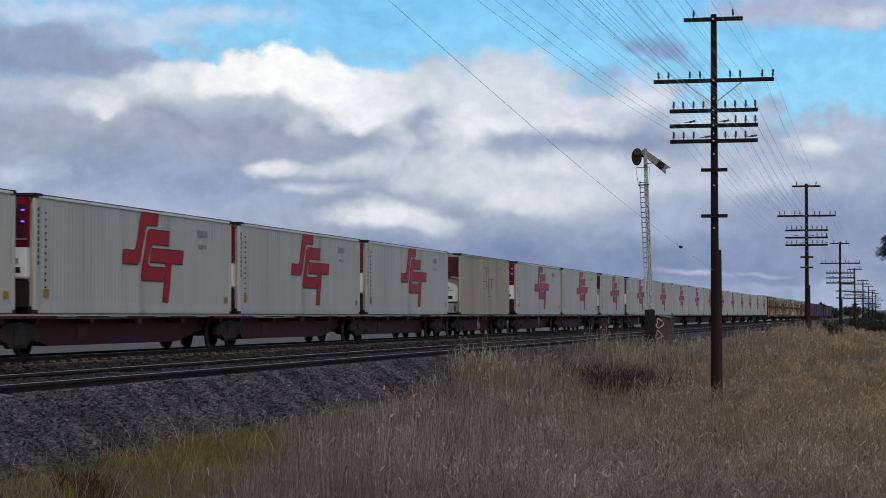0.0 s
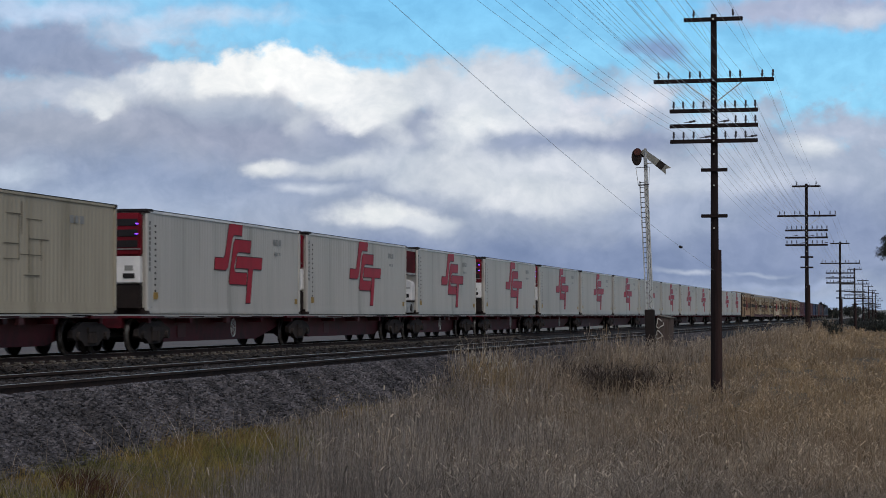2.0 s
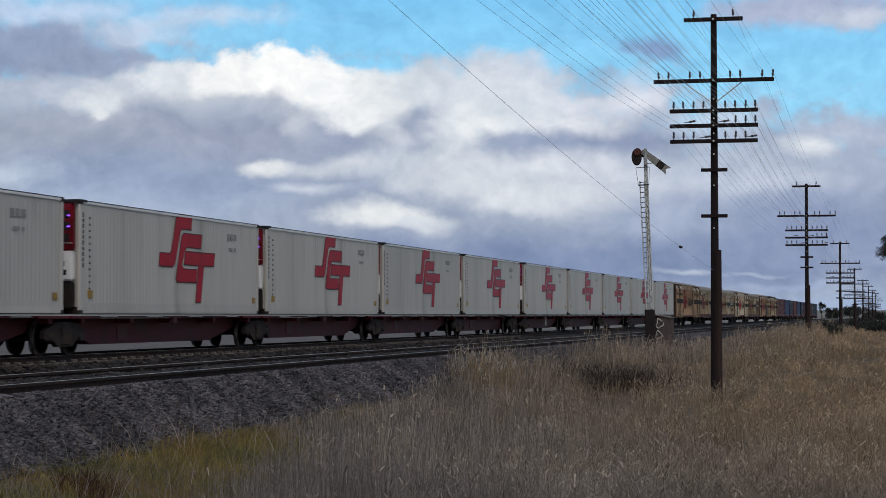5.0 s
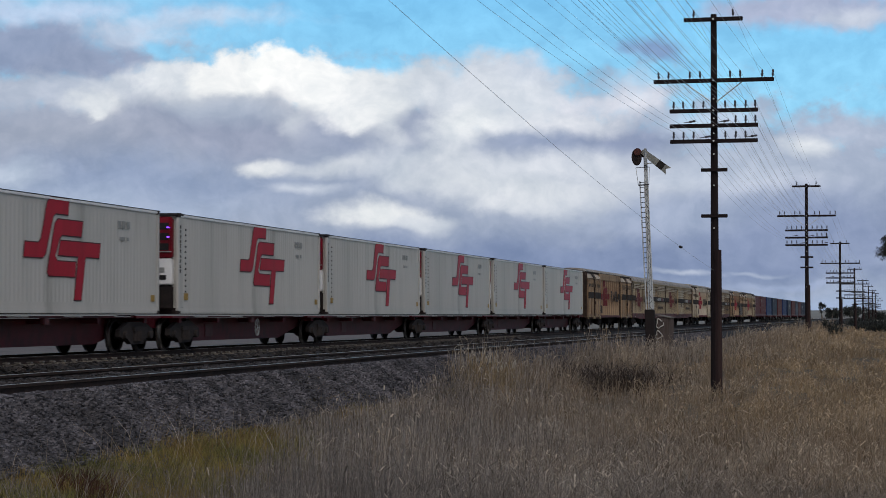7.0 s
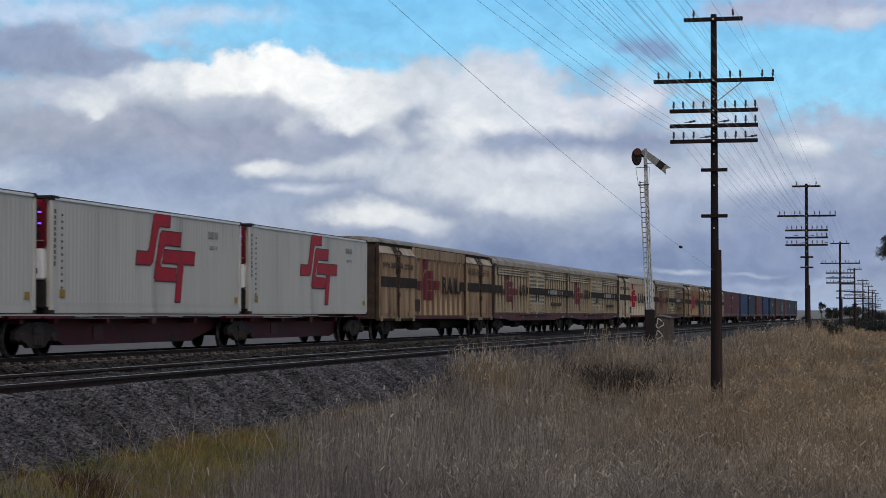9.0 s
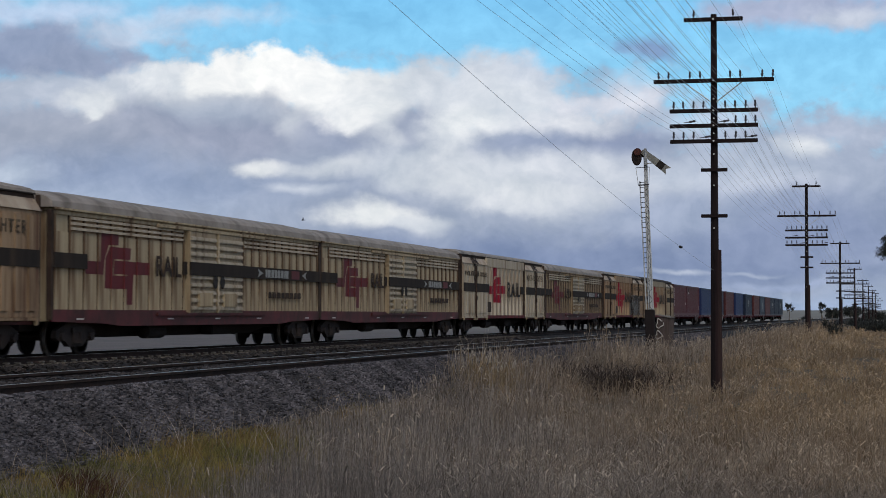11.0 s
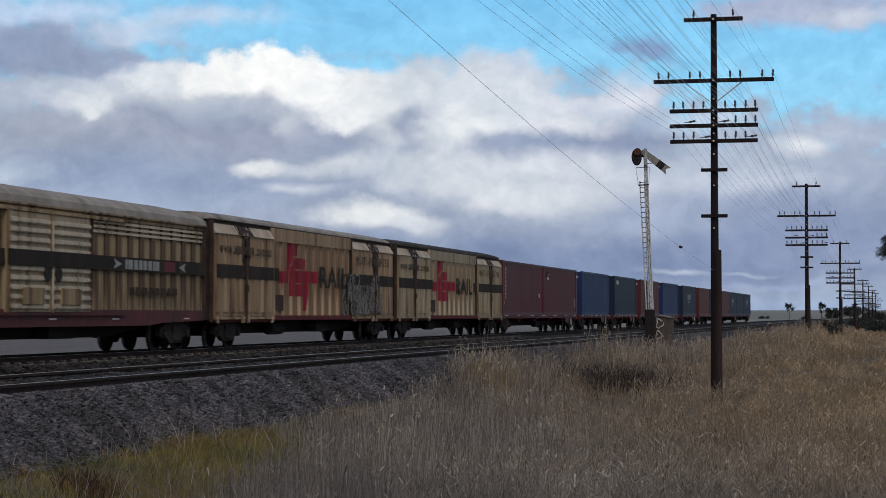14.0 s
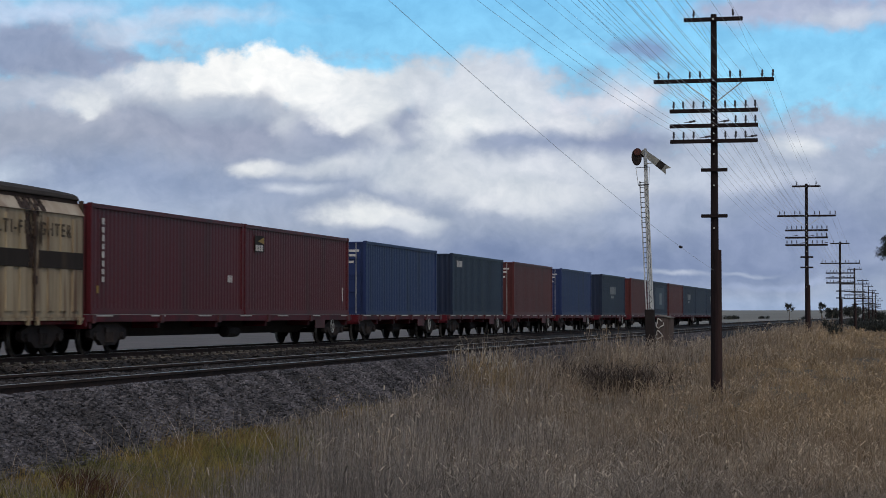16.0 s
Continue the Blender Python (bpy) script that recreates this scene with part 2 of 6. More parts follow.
def sweep(bm, pts, r, n=6, closed=False):
    """One unbroken bent rod through the points."""
    pts = [Vector(p) for p in pts]
    rings = []
    for i, p in enumerate(pts):
        a, c = pts[i - 1] if i or closed else p, pts[(i + 1) % len(pts)] if i + 1 < len(pts) or closed else p
        q = (c - a).to_track_quat("Z", "Y")
        rings.append([bm.verts.new(p + q @ Vector((r * math.cos(2 * math.pi * k / n), r * math.sin(2 * math.pi * k / n), 0))) for k in range(n)])
    for i in range(len(pts) if closed else len(pts) - 1):
        a, c = rings[i], rings[(i + 1) % len(pts)]
        for k in range(n):
            bm.faces.new((a[k], a[(k + 1) % n], c[(k + 1) % n], c[k]))
    if not closed:
        bm.faces.new(rings[0][::-1])
        bm.faces.new(rings[-1])
    return bm


def lathe(bm, prof, n=20, axis="X"):
    """Turns (radius, along) points about an axis."""
    rings = []
    for r, h in prof:
        ring = []
        for i in range(n):
            c, s = r * math.cos(2 * math.pi * i / n), r * math.sin(2 * math.pi * i / n)
            ring.append(bm.verts.new((h, c, s) if axis == "X" else (c, s, h)))
        rings.append(ring)
    for a, b in zip(rings, rings[1:]):
        for i in range(n):
            bm.faces.new((a[i], a[(i + 1) % n], b[(i + 1) % n], b[i]))
    bm.faces.new(rings[0][::-1])
    bm.faces.new(rings[-1])
    bmesh.ops.recalc_face_normals(bm, faces=bm.faces)
    return bm


def words(text, size, material, parent, place, squeeze=1.0, label="", bold=0.012, spread=1.0):
    """Lettering in the built-in font, on a side that faces +X, reading along +Y."""
    cu = bpy.data.curves.new("lettering", "FONT")
    cu.body, cu.size, cu.extrude, cu.offset, cu.space_character = text, size, 0.004, bold, spread
    ob = new("lettering", cu)
    me = bpy.data.meshes.new_from_object(ob.evaluated_get(bpy.context.evaluated_depsgraph_get()))
    bpy.data.objects.remove(ob)
    me.transform(Matrix.Translation(place) @ Matrix(((0, 0, 1, 0), (1, 0, 0, 0), (0, 1, 0, 0), (0, 0, 0, 1))) @ Matrix.Diagonal((squeeze, 1, 1, 1)))
    me.materials.clear()
    me.materials.append(material)
    o = new("lettering", me)
    o.parent = parent
    return tagged(o, label)


# ---- sky backdrop: one far sheet square to the view, drifting with the wind ----
def sky_sheet():
    m = bpy.data.materials.new("cloudy_sky")
    m.use_nodes = True
    nt = m.node_tree
    nt.nodes.remove(nt.nodes["Principled BSDF"])
    tc = nt.nodes.new("ShaderNodeTexCoord")

    def noise_of(scale, detail, rough, stretch, out="Fac", shift=(0, 0, 0), source=None):
        mp = nt.nodes.new("ShaderNodeMapping")
        mp.inputs["Scale"].default_value = stretch
        mp.inputs["Location"].default_value = shift
        nt.links.new(source or tc.outputs["UV"], mp.inputs[0])
        n = nt.nodes.new("ShaderNodeTexNoise")
        n.inputs["Scale"].default_value, n.inputs["Detail"].default_value, n.inputs["Roughness"].default_value = scale, detail, rough
        nt.links.new(mp.outputs[0], n.inputs["Vector"])
        return n.outputs[out]

    def vec(op, a, b):
        n = nt.nodes.new("ShaderNodeVectorMath")
        n.operation = op
        for s, v in zip(n.inputs, (a, b)):
            if isinstance(v, bpy.types.NodeSocket):
                nt.links.new(v, s)
            else:
                s.default_value = v
        return n.outputs["Value" if op in ("LENGTH", "DOT_PRODUCT") else "Vector"]

    def num(op, a, b):
        n = nt.nodes.new("ShaderNodeMath")
        n.operation = op
        for s, v in zip(n.inputs, (a, b)):
            if isinstance(v, bpy.types.NodeSocket):
                nt.links.new(v, s)
            else:
                s.default_value = v
        return n.outputs[0]

    wob = vec("MULTIPLY", vec("SUBTRACT", noise_of(6.5, 6, 0.5, (1, 1.3, 1), "Color"), (0.5, 0.5, 0.5)), (0.12, 0.08, 0))
    here = vec("ADD", tc.outputs["UV"], wob)
    fluff = num("SUBTRACT", noise_of(19, 7, 0.56, (1, 1.25, 1), shift=(3, 1, 0)), 0.5)
    sep = nt.nodes.new("ShaderNodeSeparateXYZ")
    nt.links.new(tc.outputs["UV"], sep.inputs[0])
    # clear sky: deeper overhead, pale and warm-grey low down
    col = mix(nt, ramp(nt, sep.outputs[1], -0.25, 0.35), rgb(108, 188, 240), rgb(158, 220, 250))
    col = mix(nt, ramp(nt, sep.outputs[0], 0.7, -0.1), col, rgb(150, 200, 232))

    def cloud(x, y, rx, ry, tint, soft=0.5, ragged=1.2, much=1.0):
        """A cloud's patch round (x, y), with a torn edge."""
        nonlocal col
        d = vec("LENGTH", vec("MULTIPLY", vec("SUBTRACT", here, (x, y, 0)), (1 / rx, 1 / ry, 0)), (0, 0, 0))
        d = num("ADD", d, num("MULTIPLY", fluff, ragged))
        f = ramp(nt, d, 1 + soft, 1 - soft)
        if much < 1:
            f = num("MULTIPLY", f, much)
        col = mix(nt, f, col, rgb(*tint))

    # the grey-blue decks
    cloud(0.18, 0.42, 0.98, 0.30, (160, 170, 190), 0.25, 1.0)
    cloud(0.95, 0.43, 0.70, 0.27, (162, 173, 194), 0.25, 1.0)
    cloud(1.52, 0.42, 0.40, 0.21, (164, 176, 198), 0.25, 1.0)
    cloud(0.06, 0.085, 0.17, 0.05, (146, 160, 188), 0.45, 1.4)
    cloud(0.16, 0.11, 0.10, 0.025, (152, 164, 190), 0.6, 1.6)
    cloud(0.32, 0.035, 0.16, 0.016, (190, 208, 230), 0.9, 2.0, 0.8)
    cloud(0.24, 0.06, 0.08, 0.018, (196, 210, 230), 0.8, 2.0, 0.8)
    cloud(0.05, 0.018, 0.20, 0.022, (190, 208, 234), 0.8, 2.0, 0.85)
    # bright tops, sharp above
    cloud(0.05, 0.165, 0.12, 0.032, (182, 191, 208), 0.6)
    cloud(0.15, 0.165, 0.10, 0.034, (188, 197, 213), 0.5)
    cloud(0.26, 0.158, 0.10, 0.036, (202, 209, 220), 0.4)
    cloud(0.35, 0.150, 0.10, 0.040, (222, 227, 233), 0.22)
    cloud(0.44, 0.140, 0.09, 0.044, (244, 245, 245), 0.22)
    cloud(0.50, 0.122, 0.055, 0.046, (255, 255, 253), 0.2)
    cloud(0.56, 0.140, 0.065, 0.046, (253, 253, 252), 0.22)
    cloud(0.62, 0.170, 0.075, 0.052, (248, 249, 249), 0.3)
    cloud(0.70, 0.168, 0.08, 0.050, (226, 230, 234), 0.4)
    cloud(0.79, 0.160, 0.09, 0.050, (214, 220, 228), 0.5)
    cloud(0.88, 0.150, 0.09, 0.052, (212, 218, 228), 0.5)
    cloud(0.95, 0.165, 0.06, 0.050, (196, 206, 222), 0.6)
    cloud(0.67, 0.222, 0.055, 0.040, (240, 242, 243), 0.5)
    cloud(0.71, 0.245, 0.035, 0.022, (222, 226, 232), 0.7)
    cloud(0.19, 0.192, 0.035, 0.030, (228, 231, 234), 0.6)
    # grey hollows
    cloud(0.31, 0.232, 0.17, 0.046, (160, 168, 188), 0.8)
    cloud(0.45, 0.230, 0.12, 0.042, (156, 164, 186), 0.7)
    cloud(0.40, 0.182, 0.08, 0.016, (196, 202, 212), 0.9)
    cloud(0.505, 0.180, 0.035, 0.022, (186, 192, 205), 0.9, 1.2, 0.8)
    cloud(0.54, 0.215, 0.025, 0.022, (212, 216, 224), 0.8)
    cloud(0.59, 0.235, 0.055, 0.030, (164, 173, 194), 0.8, 1.2, 0.7)
    cloud(0.635, 0.258, 0.05, 0.024, (142, 154, 180), 0.8, 1.2, 0.8)
    cloud(0.77, 0.230, 0.06, 0.036, (158, 168, 190), 0.7)
    cloud(0.08, 0.235, 0.12, 0.03, (164, 172, 190), 0.8)
    cloud(0.22, 0.335, 0.30, 0.055, (144, 160, 190), 0.8, 1.0, 0.85)
    cloud(0.12, 0.385, 0.26, 0.04, (176, 190, 212), 0.9, 1.0, 0.7)
    cloud(0.03, 0.315, 0.06, 0.025, (186, 198, 216), 0.8)
    cloud(0.41, 0.195, 0.08, 0.020, (176, 186, 204), 0.8, 1.2, 0.8)
    cloud(0.165, 0.182, 0.045, 0.020, (224, 228, 233), 0.6)
    cloud(0.172, 0.203, 0.016, 0.012, (232, 235, 238), 0.6)
    cloud(0.635, 0.190, 0.050, 0.040, (240, 242, 244), 0.5)
    cloud(0.655, 0.224, 0.026, 0.022, (238, 240, 242), 0.5)
    # middle lights
    cloud(0.485, 0.293, 0.045, 0.016, (232, 234, 236), 0.6)
    cloud(0.60, 0.298, 0.08, 0.014, (206, 212, 221), 0.8)
    cloud(0.55, 0.335, 0.05, 0.010, (196, 204, 218), 0.9)
    cloud(0.72, 0.30, 0.06, 0.030, (196, 204, 216), 0.7)
    cloud(0.82, 0.245, 0.05, 0.035, (212, 218, 226), 0.7)
    cloud(0.86, 0.315, 0.11, 0.040, (208, 214, 222), 0.7)
    cloud(0.68, 0.378, 0.075, 0.022, (236, 238, 239), 0.6)
    cloud(0.75, 0.392, 0.04, 0.012, (216, 221, 228), 0.8)
    cloud(0.97, 0.335, 0.10, 0.040, (210, 216, 224), 0.7)
    cloud(0.93, 0.215, 0.06, 0.022, (206, 213, 224), 0.8)
    cloud(1.00, 0.262, 0.11, 0.028, (156, 168, 194), 0.7)
    cloud(1.13, 0.175, 0.05, 0.030, (208, 214, 228), 0.9, 1.2, 0.8)
    cloud(1.12, 0.243, 0.08, 0.024, (144, 156, 184), 0.7)
    cloud(1.28, 0.215, 0.09, 0.020, (196, 212, 231), 0.8, 1.4, 0.7)
    cloud(1.08, 0.312, 0.10, 0.035, (206, 212, 223), 0.8)
    cloud(1.21, 0.325, 0.06, 0.03, (196, 204, 218), 0.8)
    cloud(0.90, 0.185, 0.11, 0.045, (222, 227, 234), 0.7, 1.2, 0.85)
    cloud(0.85, 0.225, 0.05, 0.028, (244, 246, 247), 0.7, 1.2, 0.8)
    cloud(1.08, 0.190, 0.075, 0.018, (224, 226, 236), 0.8, 1.4, 0.85)
    cloud(1.02, 0.225, 0.09, 0.018, (226, 229, 236), 0.8, 1.4, 0.85)
    cloud(0.96, 0.300, 0.12, 0.018, (222, 226, 234), 0.9, 1.4, 0.8)
    cloud(1.02, 0.355, 0.13, 0.020, (228, 231, 236), 0.9, 1.4, 0.75)
    cloud(1.30, 0.315, 0.10, 0.018, (204, 212, 226), 0.9, 1.4, 0.8)
    cloud(1.16, 0.088, 0.045, 0.020, (134, 156, 196), 0.7, 1.6, 0.9)
    cloud(1.46, 0.015, 0.18, 0.034, (172, 182, 208), 0.6, 1.6)
    cloud(1.52, 0.03, 0.06, 0.016, (200, 208, 224), 0.8, 1.6)
    cloud(1.32, 0.295, 0.12, 0.040, (184, 194, 212), 0.8)
    cloud(1.50, 0.225, 0.09, 0.026, (182, 192, 212), 0.7)
    cloud(1.44, 0.258, 0.045, 0.018, (226, 230, 236), 0.8)
    cloud(1.36, 0.33, 0.10, 0.02, (196, 204, 220), 0.9)
    cloud(0.95, 0.470, 0.60, 0.055, (126, 142, 176), 0.6, 0.8, 0.9)
    cloud(1.45, 0.41, 0.25, 0.06, (138, 152, 184), 0.8, 0.8, 0.9)
    cloud(1.18, 0.38, 0.14, 0.025, (166, 178, 202), 0.9)
    cloud(1.225, 0.484, 0.055, 0.005, (200, 208, 223), 0.9, 0.6, 0.6)
    cloud(1.35, 0.478, 0.035, 0.004, (190, 200, 218), 0.9, 0.6, 0.5)
    cloud(1.42, 0.505, 0.10, 0.006, (160, 174, 204), 0.9, 1.0, 0.8)
    cloud(1.30, 0.555, 0.60, 0.028, (156, 174, 204), 0.8, 0.4, 0.9)
    # the low deck, even and blue-grey, paler at the horizon
    fine = mix(nt, ramp(nt, noise_of(9, 7, 0.55, (1, 1.4, 1), shift=(1, 4, 0), source=here), 0.28, 0.72), (0.82, 0.86, 0.9, 1), (1.13, 1.12, 1.11, 1))
    col = mix(nt, 0.65, col, fine, "MULTIPLY")
    wisp = mix(nt, ramp(nt, noise_of(28, 6, 0.55, (1, 1.15, 1), shift=(7, 2, 0), source=here), 0.3, 0.7), (0.9, 0.92, 0.94, 1), (1.07, 1.06, 1.05, 1))
    col = mix(nt, 0.75, col, wisp, "MULTIPLY")
    e = nt.nodes.new("ShaderNodeEmission")
    nt.links.new(col, e.inputs[0])
    nt.links.new(e.outputs[0], nt.nodes["Material Output"].inputs[0])
    far = 3900.0
    x0, x1, y0, y1 = -900.0, 2500.0, -700.0, 640.0
    me = bpy.data.meshes.new("backdrop")
    me.from_pydata([((x - 784) / 3471 * far, (441 - y) / 3471 * far, -far) for x, y in ((x0, y1), (x1, y1), (x1, y0), (x0, y0))], [], [(0, 1, 2, 3)])
    uv = me.uv_layers.new(name="sky")
    for i, (x, y) in enumerate(((x0, y1), (x1, y1), (x1, y0), (x0, y0))):
        uv.data[i].uv = (x / 1000, y / 1000)
    me.materials.append(m)
    return tagged(new("backdrop", me), "pale blue sky with drifting white and grey clouds", "sky", kind="structure")


BACKDROP = sky_sheet()


# ---- ground ----
def ease(a, b, v):
    t = np.clip((v - a) / (b - a), 0, 1)
    return t * t * (3 - 2 * t)


def field_z(y):
    return -0.45 + 0.85 * ease(38, 84, y) - 0.3 * ease(105, 150, y)


def ground_z(x, y):
    """Height of the land: paddock, the two railway formations, and the far rise."""
    d = -np.asarray(x, float)
    y = np.asarray(y, float)
    f = field_z(y)
    z = f + (0.0 - f) * ease(6.2, 9.0, d)
    z = z + 0.36 * ease(9.0, 9.8, d) - 0.20 * ease(11.8, 12.6, d) + 0.12 * ease(18.8, 19.7, d) - 0.2 * ease(23.2, 24.2, d)
    r = np.hypot(x, y)
    z = z + 7.5 * ease(500, 2600, r) + 0.10 * np.sin(x * 0.9 + y * 0.23) * np.sin(y * 0.41) * ease(9.0, 6.5, d)
    return z


def sheet(name, xs, ys, height, material, label, category, bumps=0.0):
    gx, gy = np.meshgrid(np.array(xs, float), np.array(ys, float))
    gz = height(gx, gy) + (np.random.rand(*gx.shape) - 0.5) * bumps
    n, k = gx.shape
    idx = np.arange(n * k).reshape(n, k)
    faces = np.stack([idx[:-1, :-1], idx[:-1, 1:], idx[1:, 1:], idx[1:, :-1]], -1).reshape(-1, 4)
    me = bpy.data.meshes.new(name)
    me.from_pydata(np.stack([gx, gy, gz], -1).reshape(-1, 3).tolist(), [], faces.tolist())
    me.materials.append(material)
    me.shade_smooth()
    return tagged(new(name, me), label, category, kind="structure")


def earth_material():
    m = bpy.data.materials.new("paddock_soil_and_stubble")
    m.use_nodes = True
    nt = m.node_tree
    b = nt.nodes["Principled BSDF"]
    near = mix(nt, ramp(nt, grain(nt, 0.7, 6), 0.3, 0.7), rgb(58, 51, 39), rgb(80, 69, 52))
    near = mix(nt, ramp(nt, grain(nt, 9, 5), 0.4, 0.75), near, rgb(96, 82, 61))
    # distant stubble: pale grey, with the haze put into its colour
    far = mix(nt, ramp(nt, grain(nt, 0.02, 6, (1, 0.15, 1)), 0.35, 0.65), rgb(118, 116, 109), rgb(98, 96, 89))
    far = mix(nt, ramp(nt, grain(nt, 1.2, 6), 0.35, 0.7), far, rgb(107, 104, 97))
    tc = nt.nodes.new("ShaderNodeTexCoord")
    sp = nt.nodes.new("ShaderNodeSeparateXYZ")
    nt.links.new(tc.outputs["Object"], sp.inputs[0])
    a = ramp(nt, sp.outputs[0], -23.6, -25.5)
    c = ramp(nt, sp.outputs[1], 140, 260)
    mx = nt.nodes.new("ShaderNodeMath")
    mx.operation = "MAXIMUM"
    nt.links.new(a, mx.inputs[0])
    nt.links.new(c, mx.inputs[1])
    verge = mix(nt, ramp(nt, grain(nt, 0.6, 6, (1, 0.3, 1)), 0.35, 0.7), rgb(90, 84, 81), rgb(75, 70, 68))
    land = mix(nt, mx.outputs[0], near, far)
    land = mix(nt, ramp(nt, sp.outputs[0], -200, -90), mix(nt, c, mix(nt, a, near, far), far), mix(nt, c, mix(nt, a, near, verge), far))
    nt.links.new(land, b.inputs["Base Color"])
    b.inputs["Roughness"].default_value = 0.95
    bn = nt.nodes.new("ShaderNodeBump")
    bn.inputs["Strength"].default_value, bn.inputs["Distance"].default_value = 0.5, 0.05
    nt.links.new(grain(nt, 7, 6), bn.inputs["Height"])
    nt.links.new(bn.outputs[0], b.inputs["Normal"])
    return m


EARTH = earth_material()
rows_x = [-3600, -1800, -900, -400, -200, -100, -60, -40, -32, -28, -26] + [-25 + 0.25 * i for i in range(101)] + [0.5 + i for i in range(10)] + [12, 16, 22, 30, 45, 70, 120, 250, 500, 1000, 2000, 3600]
rows_y = [-400, -150, -60, -30, -15] + [-8 + i for i in range(160)] + [155, 160, 170, 180, 200, 230, 270, 330, 400, 500, 650, 800, 1000, 1300, 1700, 2200, 2800, 3600]
sheet("ground", rows_x, rows_y, ground_z, EARTH, "dry paddock earth and pale stubble along the railway, greyed for haze far off", "ground")


# ---- ballast, sleepers, rails ----
def bed(name, cx, half, top, toe_near, toe_far, label):
    """A ballast shoulder laid over the ground."""
    prof = [(cx + half + toe_near, top - 0.62), (cx + half, top - 0.03), (cx + half - 0.25, top), (cx - half, top), (cx - half - toe_far, top - 0.5)]
    ys = [-40 + 0.5 * i for i in range(400)] + [160 + 10 * i for i in range(100)]
    vs, fs = [], []
    for y in ys:
        for i, (x, z) in enumerate(prof):
            w = 0.03 if y < 160 else 0.0
            vs.append((x + random.uniform(-w, w), y, z + random.uniform(-w, w) * 0.6))
    k = len(prof)
    for j in range(len(ys) - 1):
        for i in range(k - 1):
            fs.append((j * k + i, j * k + i + 1, (j + 1) * k + i + 1, (j + 1) * k + i))
    me = bpy.data.meshes.new(name)
    me.from_pydata(vs, [], fs)
    me.materials.append(STONE_BED)
    return tagged(new(name, me), label, "ballast", kind="structure")


# darker stones for inside the near track and the train's near shoulder
STONE_DARK = mat("oily_ballast", rgb(58, 55, 56), rgb(42, 40, 41), 2.0, 0.9, dirt=rgb(56, 49, 45), dirt_amount=0.35, dirt_scale=0.3, island=0.7)
# bed colour kept dark to stand for the shade between loose stones
STONE_BED = mat("packed_ballast", rgb(36, 35, 37), rgb(28, 28, 30), 16.0, 0.95, dirt=rgb(46, 44, 45), dirt_amount=0.5, dirt_scale=24, bump=1.0, bump_scale=30)
BED_NEAR = bed("ballast_near", NEAR_X, 1.42, NEAR_Z - 0.165, 0.74, 0.8, "dark grey crushed basalt ballast shoulder under a track")
BED_FAR = bed("ballast_far", TRACK_X, 1.85, RAIL_Z - 0.21, 0.6, 0.7, "dark grey crushed basalt ballast under the train's track")


def stones(name, n, place, size, parent, label, material=None):
    """Many angular stones in one mesh. place(n) gives their centres."""
    p = place(n)
    cube = np.array([(x, y, z) for x in (-1, 1) for y in (-1, 1) for z in (-1, 1)], float)
    s = size(p)[:, None, None] * (0.6 + 0.7 * np.random.rand(n, 1, 3)) * np.array((1.25, 1.25, 0.55)) * 0.5
    v = cube[None] * s * (0.55 + 0.65 * np.random.rand(n, 8, 1))
    a, t = np.random.rand(n) * 6.28, (np.random.rand(n) - 0.5) * 0.8
    ca, sa, ct, st = np.cos(a), np.sin(a), np.cos(t), np.sin(t)
    x, y, z = v[..., 0], v[..., 1], v[..., 2]
    y, z = y * ct[:, None] - z * st[:, None], y * st[:, None] + z * ct[:, None]
    x, y = x * ca[:, None] - y * sa[:, None], x * sa[:, None] + y * ca[:, None]
    v = np.stack([x, y, z], -1) + p[:, None, :]
    q = np.array([(0, 1, 3, 2), (4, 6, 7, 5), (0, 4, 5, 1), (2, 3, 7, 6), (1, 5, 7, 3)])
    f = (q[None] + 8 * np.arange(n)[:, None, None]).reshape(-1, 4)
    ob = raw_mesh(name, v.reshape(-1, 3), f, material or STONE, parent)
    ob.data.shade_flat()
    return tagged(ob, label, "", kind="stuff")


def raw_mesh(name, v, f, material, parent=None):
    me = bpy.data.meshes.new(name)
    me.vertices.add(len(v))
    me.vertices.foreach_set("co", np.ascontiguousarray(v, dtype=np.float32).ravel())
    me.loops.add(len(f) * 4)
    me.loops.foreach_set("vertex_index", np.ascontiguousarray(f, dtype=np.int32).ravel())
    me.polygons.add(len(f))
    me.polygons.foreach_set("loop_start", np.arange(0, len(f) * 4, 4, dtype=np.int32))
    me.update(calc_edges=True)
    me.materials.append(material)
    ob = new(name, me)
    ob.parent = parent
    return ob


def near_slope(n):
    y = 17 + 88 * np.random.rand(n) ** 2.1
    w = 1.14 * np.random.rand(n)
    x = NEAR_X + 0.72 + 1.42 * w
    slope = np.clip((w * 1.42 - 0.70) / 0.74, 0, 1.15)
    return np.stack([x, y, NEAR_Z - 0.178 + 0.055 * np.clip((w - 0.12) / 0.3, 0, 1) - 0.6 * slope + 0.045 * np.random.rand(n)], -1)


def between(n):
    y = 20 + 70 * np.random.rand(n) ** 1.6
    x = NEAR_X - 1.8 + 2.55 * np.random.rand(n)
    return np.stack([x, y, np.full(n, NEAR_Z - 0.10) + 0.02 * np.random.rand(n) - 0.06 * np.clip((x - NEAR_X - 0.1) / 0.6, 0, 1) - 0.3 * np.clip((NEAR_X - 1.42 - x) / 0.8, 0, 1)], -1)


